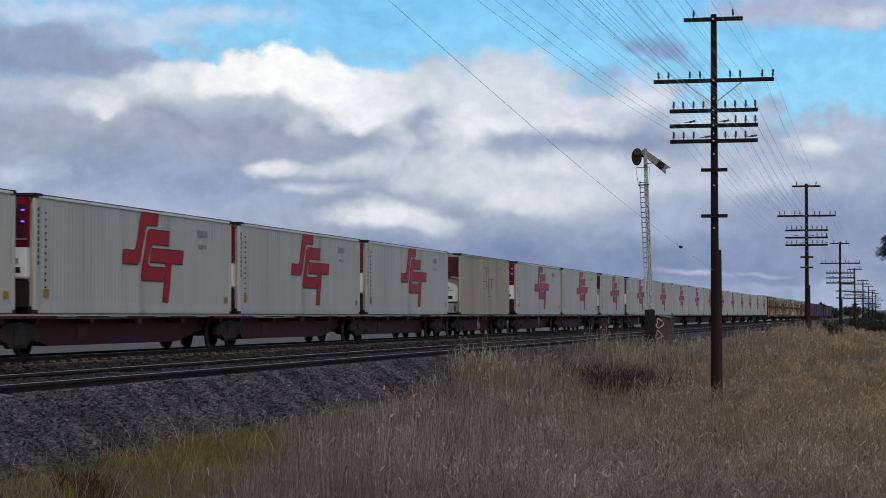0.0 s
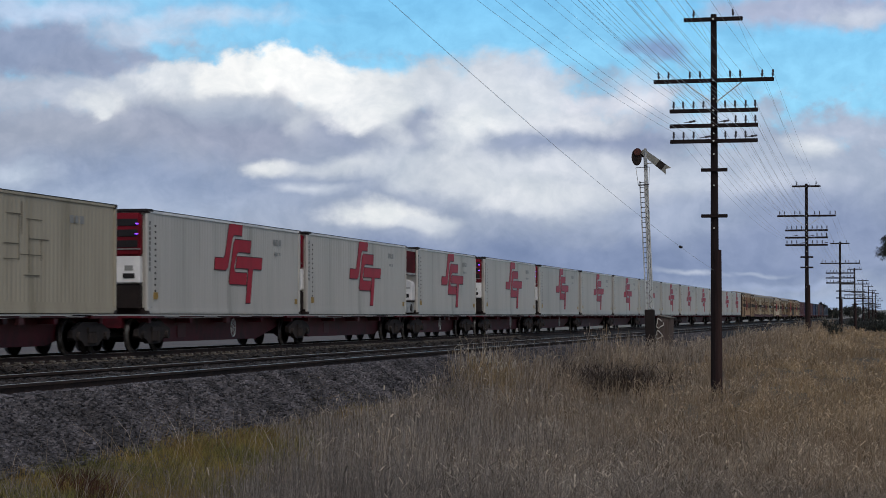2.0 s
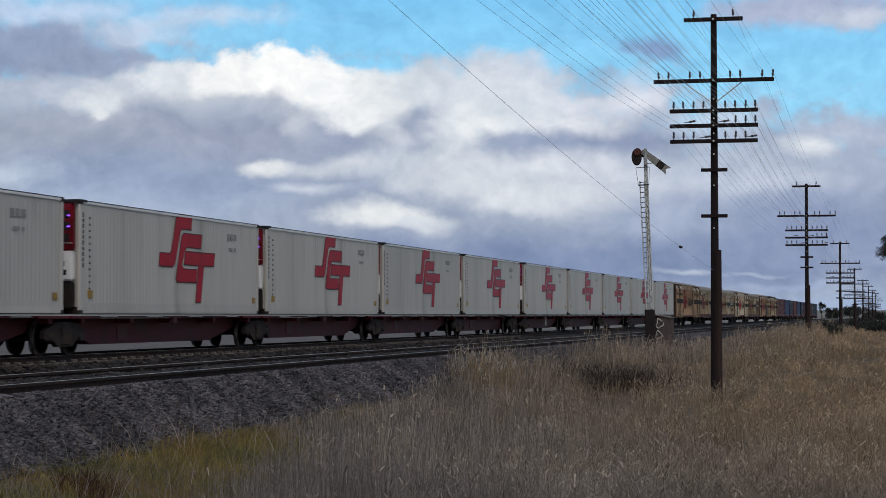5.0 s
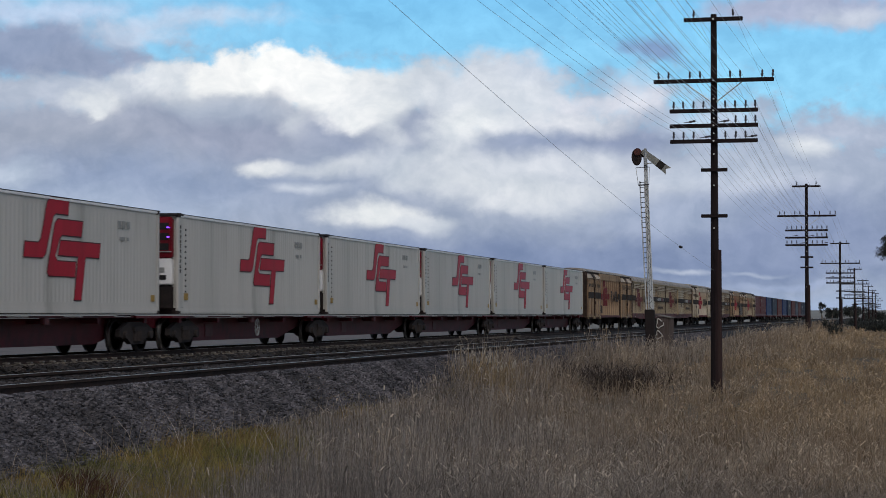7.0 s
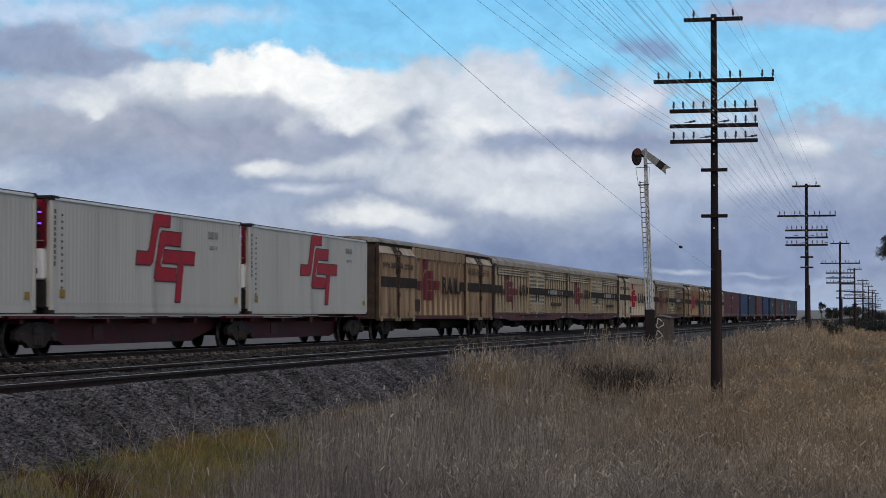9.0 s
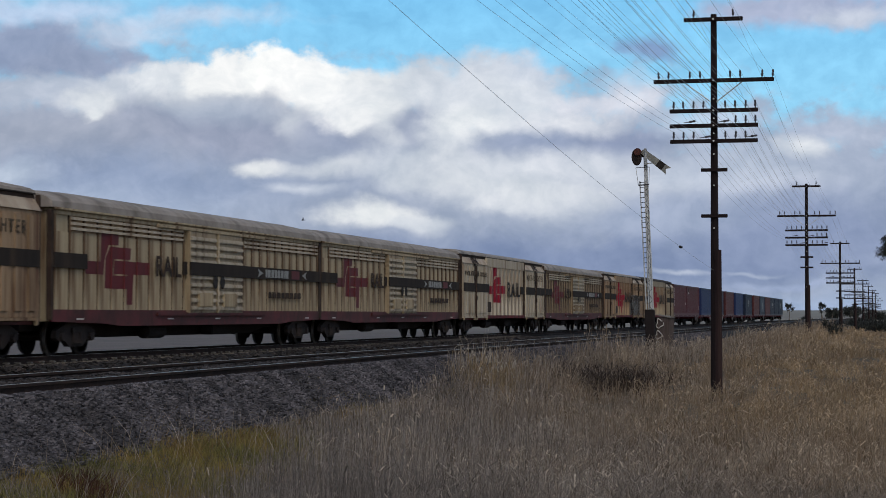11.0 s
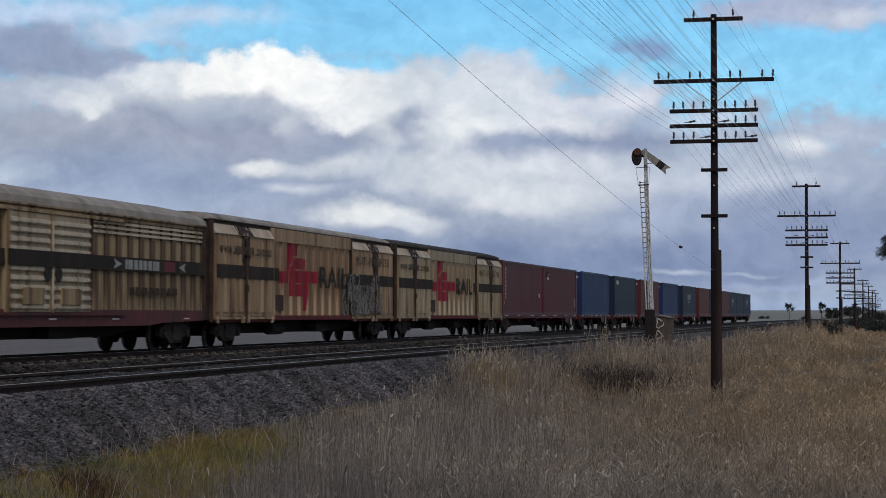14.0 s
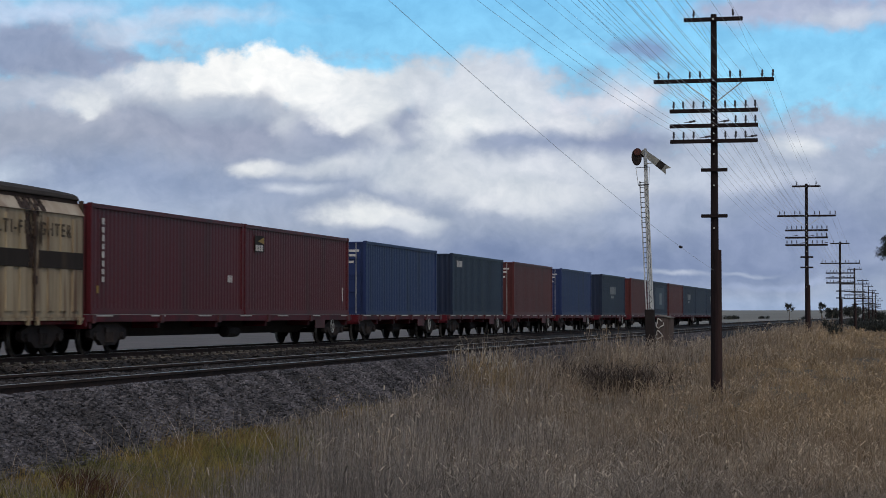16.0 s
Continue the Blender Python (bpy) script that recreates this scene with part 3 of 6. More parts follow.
def far_bed(n):
    y = 40 + 70 * np.random.rand(n) ** 1.4
    x = TRACK_X + 0.98 + 1.4 * np.random.rand(n)
    return np.stack([x, y, RAIL_Z - 0.225 + 0.03 * np.random.rand(n) - 0.5 * np.clip((x - TRACK_X - 1.85) / 0.6, 0, 1)], -1)


stones("ballast_stones", 120000, near_slope, lambda p: (0.030 + 0.00055 * p[:, 1]) * (0.65 + 0.6 * np.random.rand(len(p))), BED_NEAR, "loose angular grey stones")
stones("ballast_stones", 11000, between, lambda p: 0.062 + 0.0005 * p[:, 1], BED_NEAR, "loose angular dark stones", STONE_DARK)
stones("ballast_stones", 3500, far_bed, lambda p: 0.07 + 0.0005 * p[:, 1], BED_FAR, "loose angular dark stones", STONE_DARK)


def rail_pair(cx, top, gauge, label):
    t = thing("railway_track", label, "railway track", kind="structure")
    h = 0.165
    half = [(0.07, 0), (0.07, 0.014), (0.012, 0.035), (0.010, 0.118), (0.034, 0.128), (0.034, h - 0.004)]
    for side in (1, -1):
        x = cx + side * (gauge / 2 + 0.034)
        bm = bmesh.new()
        prof = [(a, b) for a, b in half] + [(-a, b) for a, b in half[::-1]]
        rings = [[bm.verts.new((x + a, y, top - h + b)) for a, b in prof] for y in (-60, 900)]
        for i in range(len(prof)):
            j = (i + 1) % len(prof)
            bm.faces.new((rings[0][i], rings[0][j], rings[1][j], rings[1][i]))
        rail = part("rail", bm, RAIL, t, "rusty rail with a worn head")
        part("running_surface", box(bmesh.new(), x - 0.022, x + 0.022, -60, 900, top - 0.004, top), RAIL_TOP, rail, "bright worn rail head")
    return t


NEAR_TRACK = rail_pair(NEAR_X, NEAR_Z, 1.6, "broad gauge track of rusty rails on buried sleepers")
FAR_TRACK = rail_pair(TRACK_X, RAIL_Z, 1.435, "standard gauge track of worn rails under the train")


def sleepers(track, cx, top, length, y0, n, step):
    first = part("sleeper", soft_box(-length / 2, length / 2, -0.12, 0.12, -0.2, 0.0, 0.015), SLEEPER, track, "weathered grey sleeper")
    clip = part("rail_clip", soft_box(-0.07, 0.07, -0.06, 0.06, 0.0, 0.05, 0.012), CLIP, first, "pale worn rail fastening")
    clip.location = (0.84, 0, 0)
    first.matrix_basis = pose(cx, y0, top - 0.155)
    for i in range(1, n):
        o = again(first, pose(cx + random.uniform(-0.02, 0.02), y0 + i * step, top - 0.155 + random.uniform(-0.008, 0.008), 0, 0, random.uniform(-1, 1)))
        again(clip, pose(0.84, 0, 0), o)


sleepers(FAR_TRACK, TRACK_X, RAIL_Z - 0.012, 2.62, 30, 120, 0.66)
sleepers(NEAR_TRACK, NEAR_X, NEAR_Z - 0.02, 2.6, 22, 110, 0.68)


# ---- telegraph line ----
def insulator_mesh():
    bm = bmesh.new()
    lathe(bm, [(0.009, -0.09), (0.009, 0.03), (0.025, 0.035), (0.028, 0.09), (0.018, 0.105), (0.025, 0.13), (0.023, 0.165), (0.010, 0.185)], 10, "Z")
    me = bpy.data.meshes.new("insulator")
    bm.to_mesh(me)
    bm.free()
    me.materials.append(PORCELAIN)
    return me


INSULATOR = insulator_mesh()
OUT8 = (-1.27, -1.05, -0.55, -0.31, 0.39, 0.62, 1.12, 1.36)
OUT4 = (-0.93, -0.70, -0.47, -0.24, 0.27, 0.50, 0.735, 0.96)
# drop below the pole top, half length, insulator places
ARMS = [(0.13, 0.68, (-0.46, 0.46)), (1.56, 1.39, OUT8), (2.26, 1.02, OUT4), (2.61, 1.02, OUT4[5:]), (2.97, 1.01, OUT4[:3] + OUT4[4:7])]
POLES = [(-4.1, -3.0, 8.75), (-4.09, 45.8, 8.61), (-4.17, 96.2, 7.95), (-3.88, 143.8, 6.88), (-3.85, 193.0, 6.15), (-3.85, 242.0, 5.9), (-3.85, 291.0, 5.9), (-3.85, 340.0, 5.9), (-3.85, 389.0, 5.9)]


def telegraph_pole(px, py, top, far):
    t = thing("telegraph_pole", "dark creosoted timber telegraph pole with stacked crossarms beside the railway", "telegraph pole", "telegraph poles along the line")
    base = float(ground_z(px, py)) - 0.3
    t.matrix_basis = pose(px, py, base)
    h = top - base
    bm = bmesh.new()
    tube(bm, (0.0, 0, 0), (0, 0, h), 0.108, 0.07, 12)
    part("pole_shaft", bm, TIMBER, t)
    bm = bmesh.new()
    tube(bm, (0.085, -0.06, 0), (0.078, -0.06, 3.0 if far else 3.8), 0.094, 0.084, 10)
    part("stub_post", bm, STUB, t, "reddish timber stub post strapped to the pole")
    for drop, half, ins in ARMS:
        bm = soft_box(-half, half, -0.16, -0.07, h - drop - 0.045, h - drop + 0.045, 0.008)
        arm = part("crossarm", bm, TIMBER, t)
        for x in ins:
            o = new("insulator", INSULATOR)
            o.parent = arm
            o.matrix_basis = pose(x, -0.115, h - drop + 0.045, 0, random.uniform(-4, 4))
            tagged(o, "grey porcelain insulator")
        if len(ins) in (3, 6):
            for x in (-0.6, 0.18) if len(ins) == 3 else (-0.24, 0.82):
                o = new("insulator", INSULATOR)
                o.parent = arm
                o.matrix_basis = pose(x, -0.115, h - drop + 0.09, 0, 82)
                tagged(o, "fallen porcelain insulator")
        bm = bmesh.new()
        tube(bm, (0, -0.19, h - drop), (0, -0.15, h - drop), 0.022, 0.022, 8)
        part("bolt", bm, GALV, t)
    for drop in (1.98, 2.44, 2.79, 3.27, 4.0, 4.99):
        bm = bmesh.new()
        tube(bm, (0.0, -0.13, h - drop), (0.0, -0.08, h - drop), 0.02, 0.02, 8)
        part("bolt", bm, GALV, t)
    for side in (-1, 1):
        bm = bmesh.new()
        tube(bm, (side * 0.66, -0.1, h - 1.60), (side * 0.06, -0.1, h - 2.06), 0.014, 0.014, 6)
        part("brace", bm, GALV, t)
    for drop in (3.64, 4.71) if not far else (3.55, 4.05):
        part("step_board", soft_box(-0.30, 0.31, -0.13, -0.06, h - drop - 0.04, h - drop + 0.04, 0.008), TIMBER, t)
    return t


for i, (px, py, top) in enumerate(POLES):
    telegraph_pole(px, py, top, i > 1)


def wire_tube(name, pts, r, label, category, group):
    n = len(pts)
    p = np.array(pts, float)
    k = 6
    off = np.array([(math.cos(a) * r, 0, math.sin(a) * r) for a in (6.283 * j / k for j in range(k))])
    v = (p[:, None, :] + off[None]).reshape(-1, 3)
    f = [(i * k + j, i * k + (j + 1) % k, i * k + k + (j + 1) % k, i * k + k + j) for i in range(n - 1) for j in range(k)]
    return tagged(raw_mesh(name, v, np.array(f), WIRE), label, category, group)


def sag(a, b, dip, n=14):
    a, b = np.array(a), np.array(b)
    return [a + (b - a) * k / n - np.array((0, 0, dip * 4 * (k / n) * (1 - k / n))) for k in range(n + 1)]


for drop, half, ins in ARMS:
    for x in ins:
        pts, dip = [], random.uniform(0.35, 0.6)
        for (ax, ay, at), (bx, by, bt) in zip(POLES[:7], POLES[1:8]):
            pts += sag((ax + x, ay - 0.115, at - drop + 0.22), (bx + x, by - 0.115, bt - drop + 0.22), dip)[(1 if pts else 0):]
        wire_tube("telegraph_wire", pts, 0.0045, "thin weathered grey wire strung between telegraph poles", "wire", "telegraph wires")
wire_tube("slack_wire", sag((-4.53, -3.1, 6.16), (-4.1, 45.6, 2.64), 0.35, 24), 0.0045, "slack grey wire hanging from a telegraph pole", "wire", "telegraph wires")
bm = lathe(bmesh.new(), [(0.01, -0.2), (0.025, -0.16), (0.03, 0.0), (0.025, 0.16), (0.01, 0.2)], 10, "X")
SLEEVE = part("wire_sleeve", bm, CAST, None, "small dark sleeve clamped on a slack wire")
SLEEVE.matrix_basis = pose(-4.158, 39.03, 2.954, 0, 0, 90)
tagged(SLEEVE, "", "wire sleeve")


# ---- semaphore signal and its box ----
def semaphore():
    t = thing("semaphore_signal", "galvanised lattice mast with a drooping semaphore arm", "railway signal")
    sx, sy = -8.42, 69.2
    t.matrix_basis = pose(sx, sy, 0.0, 0, -1.9, 0)
    z0, z1, w0, w1 = 1.75, 7.25, 0.145, 0.085
    part("foundation", soft_box(-0.16, 0.17, -0.17, 0.17, -0.3, 1.8, 0.02), BLACK, t, "dark steel base")
    # a slim tapered post with stiffening legs, and a narrow ladder against it
    part("mast_post", tube(bmesh.new(), (0.06, 0, z0), (0.045, 0, z1 + 0.1), 0.05, 0.045, 10), GALV, t)
    for i in range(22):
        za, zb = z0 + 0.2 * i, z0 + 0.2 * (i + 1)
        s = 1 if i % 2 else -1
        part("lattice_bar", tube(bmesh.new(), (0.055 - 0.075 * s, -0.045, za), (0.055 + 0.075 * s, -0.045, zb), 0.008, 0.008, 5), CAST, t)
    for x in (-0.025, 0.14):
        part("mast_leg", tube(bmesh.new(), (x, -0.05, z0), (0.045 + (x - 0.045) * 0.55, -0.03, z1), 0.022, 0.02, 6), GALV, t)
    part("ladder_rail", tube(bmesh.new(), (-0.095, -0.12, z0), (-0.165, -0.1, 6.35), 0.022, 0.022, 6), GALV, t)
    part("ladder_rail", tube(bmesh.new(), (0.0, -0.13, z0), (-0.01, -0.11, 6.35), 0.012, 0.012, 6), GALV, t)
    rungs = 26
    for i in range(rungs):
        z = z0 + 0.1 + (6.2 - z0) * i / (rungs - 1)
        k = (z - z0) / (6.35 - z0)
        part("rung", tube(bmesh.new(), (-0.095 - 0.07 * k, -0.12, z), (0.0, -0.12, z), 0.012, 0.012, 5), CAST, t)
    for x0, x1 in ((-0.27, -0.20), (0.21, 0.17)):
        part("guard_rail", tube(bmesh.new(), (x0, -0.25, 6.82), (x1, -0.25, 6.2), 0.011, 0.011, 5), GALV, t)
    bm = bmesh.new()
    tube(bm, (-0.27, -0.25, 6.82), (0.21, -0.25, 6.82), 0.011, 0.011, 5)
    tube(bm, (-0.20, -0.2, 6.2), (0.17, -0.2, 6.2), 0.024, 0.024, 6)
    tube(bm, (-0.20, -0.2, 6.2), (-0.2, 0.05, 6.2), 0.02, 0.02, 6)
    part("guard_hoop", bm, CAST, t)
    part("head_casting", soft_box(-0.13, 0.10, -0.12, 0.10, 7.2, 7.42, 0.02), CAST, t)
    bm = bmesh.new()
    lathe(bm, [(0.2, -0.04), (0.24, -0.03), (0.24, 0.03), (0.2, 0.04)], 18, "X")
    spect = part("spectacle", bm, BLACK, t, "dark round spectacle frame with a red lens")
    spect.matrix_basis = pose(-0.24, -0.16, 7.2, 0, 0, 90) @ Matrix.Diagonal((1, 0.75, 1.25, 1))
    bm = bmesh.new()
    lathe(bm, [(0.13, -0.05), (0.14, 0.0), (0.13, 0.05)], 14, "X")
    lens = part("lens", bm, mat("red_glass", rgb(84, 46, 40), rgb(70, 38, 34), 5, 0.3), t, "red signal lens")
    lens.matrix_basis = pose(-0.20, -0.18, 7.38, 0, 0, 90)
    bm = slab(bmesh.new(), [(-0.09, -0.04), (-0.04, -0.10), (0.62, -0.13), (0.62, 0.13), (-0.04, 0.10), (-0.09, 0.04)], -0.012, 0.012)
    arm = part("signal_arm", bm, BLADE, t, "weathered white semaphore arm hanging down")
    arm.matrix_basis = pose(0.02, -0.16, 7.36, 0, 40, 0) @ pose(0, 0, 0, 0, 0, -90)
    bm = slab(bmesh.new(), [(0.622, -0.13), (0.88, -0.135), (0.88, 0.135), (0.622, 0.13)], -0.013, 0.013)
    part("arm_band", bm, DARK_MARK, arm, "black band on the arm")
    bm = slab(bmesh.new(), [(0.882, -0.135), (1.12, -0.15), (0.98, 0.0), (1.12, 0.15), (0.862, 0.135)], -0.012, 0.012)
    part("fishtail", bm, BLADE, arm)
    bm = bmesh.new()
    tube(bm, (0.05, -0.12, 6.95), (0.5, -0.14, 6.98), 0.02, 0.02, 6)
    tube(bm, (0.5, -0.14, 6.98), (0.62, -0.14, 7.1), 0.016, 0.016, 6)
    part("lamp_bracket", bm, GALV, t)
    part("lamp_case", soft_box(0.03, 0.12, -0.2, -0.08, 6.9, 7.5, 0.02), TRIM, t)
    return t


semaphore()


def trackside_box():
    t = thing("equipment_cabinet", "weathered brown trackside cabinet with scrawled white loops", "cabinet")
    t.matrix_basis = pose(-7.97, 69.5, 0.0, 0, 2.0, -12)
    part("body", soft_box(-0.27, 0.20, -0.28, 0.28, -0.2, 1.53, 0.02), PALING, t)
    bm = box(bmesh.new(), -0.30, 0.23, -0.31, 0.31, 1.54, 1.565)
    bmesh.ops.rotate(bm, verts=bm.verts, cent=(0, 0, 1.55), matrix=Matrix.Rotation(radians(9), 3, "Y"))
    part("lid", bm, SLEEPER, t, "grey sloping lid")
    for z, r, x, p in ((1.30, 0.19, -0.14, 0.5), (0.90, 0.17, -0.16, 0.9), (0.58, 0.12, -0.18, 0.2)):
        bm = bmesh.new()
        pts = [(x + r * 0.85 * math.cos(a) * (0.75 + 0.25 * math.cos(3 * a + p)), -0.306, z + r * math.sin(a) * (0.8 + 0.2 * math.cos(3 * a))) for a in [p + 0.5 * k for k in range(13)]]
        sweep(bm, pts, 0.02, 5)
        part("scrawl", bm, PALE_MARK, t, "white paint loop")
    return t


trackside_box()


# ---- the train: every thing's origin is its leading end, on the rail tops; +Y runs to its rear, +X faces the camera ----
MOVING = []
HALF = 1.22
FLOOR = 1.04
TALL = 2.93
FT48, FT40 = 14.37, 12.19


def at(tau):
    """Where a point of the near side lies at the start, by the time at which it would draw level with the lens plane."""
    return SPEED * tau - SIDE * SLANT


def send(ob, y):
    ob.matrix_basis = pose(TRACK_X, y, RAIL_Z)
    MOVING.append((ob, y))
    return ob


def inset(pts, d):
    """An outline in (y, z) drawn in by d along its corners' bisectors."""
    turn = sum(a * f - c * b for (a, b), (c, f) in zip(pts, pts[1:] + pts[:1]))
    s = 1 if turn > 0 else -1
    out = []
    for i, p in enumerate(pts):
        e, f = Vector(p) - Vector(pts[i - 1]), Vector(pts[(i + 1) % len(pts)]) - Vector(p)
        n1, n2 = Vector((-e.y, e.x)).normalized(), Vector((-f.y, f.x)).normalized()
        n = (n1 + n2) * (s * d / max(0.5, 1 + n1.dot(n2)))
        out.append((p[0] + n.x, p[1] + n.y))
    return out


def emblem(parent, y, x, z, k, tall, material):
    """Three interlocked slanted red bars."""
    s_bar = [(0.0, 1.31), (1.10, 1.31), (1.30, 1.42), (1.72, 2.30), (1.84, 2.37), (2.62, 2.37), (2.70, 2.78), (1.55, 2.78), (1.34, 2.66), (0.98, 1.78), (0.86, 1.70), (0.08, 1.70)]
    c_bar = [(1.45, 0.90), (3.06, 0.90), (3.14, 1.30), (1.98, 1.30), (1.86, 1.40), (2.10, 1.79), (2.24, 1.875), (3.46, 1.875), (3.56, 2.29), (1.98, 2.29), (1.80, 2.18), (1.34, 1.0)]
    t_bar = [(1.98, 1.39), (3.22, 1.39), (2.98, 0.345), (3.47, 0.345), (3.72, 1.39), (4.60, 1.39), (4.70, 1.79), (2.14, 1.79)]
    for pts in (s_bar, c_bar, t_bar):
        pts = [(y + a * k, z + tall * (1.56 + (b - 1.56) * 1.055)) for a, b in pts]
        bar = part("emblem_bar", slab(bmesh.new(), inset(pts, 0.03), x + 0.0005, x + 0.007), material, parent, "slanted red emblem bar")
        part("emblem_border", slab(bmesh.new(), pts, x - 0.002, x + 0.004), BORDER, bar, "dark border of the emblem bar")


def clip(pts, y, keep_above):
    """The part of an outline in (y, z) on one side of an upright line."""
    out = []
    for (a, b), (c, d) in zip(pts, pts[1:] + pts[:1]):
        ia, ic = (a >= y) == keep_above, (c >= y) == keep_above
        if ia:
            out.append((a, b))
        if ia != ic:
            k = (y - a) / (c - a)
            out.append((y, b + (d - b) * k))
    return out


def upright_emblem(parent, y, width, z, tall, material, strips):
    """The emblem in its upright form, sprayed over ribs and pans. strips: (from, to, depth there, depth there) along the side."""
    s_bar = [(0.0, 0.605), (0.225, 0.605), (0.235, 1.0), (0.50, 1.0), (0.50, 0.83), (0.345, 0.83), (0.285, 0.64), (0.265, 0.44), (0.0, 0.44)]
    c_bar = [(0.365, 0.805), (0.70, 0.805), (0.69, 0.65), (0.43, 0.65), (0.395, 0.435), (0.68, 0.435), (0.67, 0.265), (0.285, 0.265), (0.295, 0.655)]
    t_bar = [(0.44, 0.63), (1.0, 0.63), (0.99, 0.46), (0.74, 0.46), (0.72, 0.06), (0.63, 0.06), (0.645, 0.455), (0.42, 0.455)]
    for pts in (s_bar, c_bar, t_bar):
        pts = [(y + a * width, z + b * tall) for a, b in pts]
        bm = bmesh.new()
        for a, b, x, x2 in strips:
            bit = clip(clip(pts, a, True), b, False)
            bit = [p for i, p in enumerate(bit) if math.dist(p, bit[i - 1]) > 1e-4]
            if len(bit) > 2:
                f = bm.faces.new([bm.verts.new((x + (x2 - x) * (p - a) / (b - a) + 0.004, p, q)) for p, q in bit])
                if f.normal.x == 0:
                    f.normal_update()
                if f.normal.x < 0:
                    f.normal_flip()
        bmesh.ops.remove_doubles(bm, verts=bm.verts, dist=0.001)
        part("emblem_bar", bm, material, parent, "upright red emblem bar painted over the ribs")


def bars(parent, name, y, z, widths, h, x, material, label=""):
    """A row of plain bars for writing that cannot be read."""
    bm = bmesh.new()
    for w in widths:
        box(bm, x - 0.002, x + 0.004, y, y + w * 0.75, z, z + h)
        y += w
    return part(name, bm, material, parent, label)


def column(parent, y, z, heights, w, x, material):
    bm = bmesh.new()
    for h in heights:
        box(bm, x - 0.002, x + 0.004, y, y + w, z - h * 0.7, z)
        z -= h
    return part("marking", bm, material, parent, "upright row of worn marks")


def bogie(parent, y):
    """Three-piece bogie; its frame carries four wheels."""
    bm = bmesh.new()
    side = [(-1.22, 0.62), (-1.22, 0.44), (-0.98, 0.36), (-0.72, 0.40), (-0.42, 0.22), (0.42, 0.22), (0.72, 0.40), (0.98, 0.36), (1.22, 0.44), (1.22, 0.62), (0.55, 0.84), (-0.55, 0.84)]
    for s in (1, -1):
        slab(bm, [(y + a, b) for a, b in side], s * 0.98 - 0.07, s * 0.98 + 0.07)
        for a in (-0.9, 0.9):
            tube(bm, (s * 0.9, y + a, 0.47), (s * 1.13, y + a, 0.47), 0.13, 0.11, 10)
        for a in (-0.18, 0.0, 0.18):
            tube(bm, (s * 1.06, y + a, 0.30), (s * 1.06, y + a, 0.58), 0.07, 0.07, 8)
        box(bm, s * 1.0 - 0.11, s * 1.0 + 0.11, y - 0.3, y + 0.3, 0.58, 0.70)
    box(bm, -1.05, 1.05, y - 0.22, y + 0.22, 0.55, 0.82)
    frame_ob = part("bogie_frame", bm, CAST, parent, "cast steel bogie frame caked in brake dust")
    for a in (-0.9, 0.9):
        bm = bmesh.new()
        tube(bm, (-0.72, y + a, 0.46), (0.72, y + a, 0.46), 0.08, 0.08, 8)
        part("axle", bm, BLACK, frame_ob)
        for s in (1, -1):
            bm = bmesh.new()
            lathe(bm, [(0.30, -0.07), (0.49, -0.065), (0.49, -0.04), (0.462, -0.03), (0.457, 0.06), (0.40, 0.065), (0.36, 0.045), (0.14, 0.045), (0.12, 0.075)], 22, "X")
            w = part("wheel", bm, BLACK, frame_ob)
            w.matrix_basis = pose(s * 0.745, y + a, 0.46, 0, 0, 0 if s > 0 else 180)
            bm = bmesh.new()
            lathe(bm, [(0.455, 0.0605), (0.45, 0.068), (0.41, 0.068), (0.405, 0.0605)], 22, "X")
            rim = part("rim", bm, BLACK, frame_ob, "wheel rim")
            rim.matrix_basis = w.matrix_basis.copy()
            tread = part("wheel_tread", lathe(bmesh.new(), [(0.4625, -0.028), (0.4645, -0.026), (0.460, 0.056), (0.456, 0.058)], 22, "X"), TREAD, frame_ob, "bright worn wheel tread")
            tread.matrix_basis = w.matrix_basis.copy()
    return frame_ob


def coupler(parent, y0, y1):
    bm = bmesh.new()
    box(bm, -0.12, 0.12, y0, y1, 0.78, 0.98)
    box(bm, -0.2, 0.2, (y0 + y1) / 2 - 0.2, (y0 + y1) / 2 + 0.2, 0.72, 1.02)
    part("coupler", bm, BLACK, parent)
    bm = bmesh.new()
    pts = [(0.35, y0 + (y1 - y0) * k / 8, 0.72 - 0.28 * math.sin(math.pi * k / 8)) for k in range(9)]
    sweep(bm, pts, 0.025, 6)
    part("brake_hose", bm, BLACK, parent)


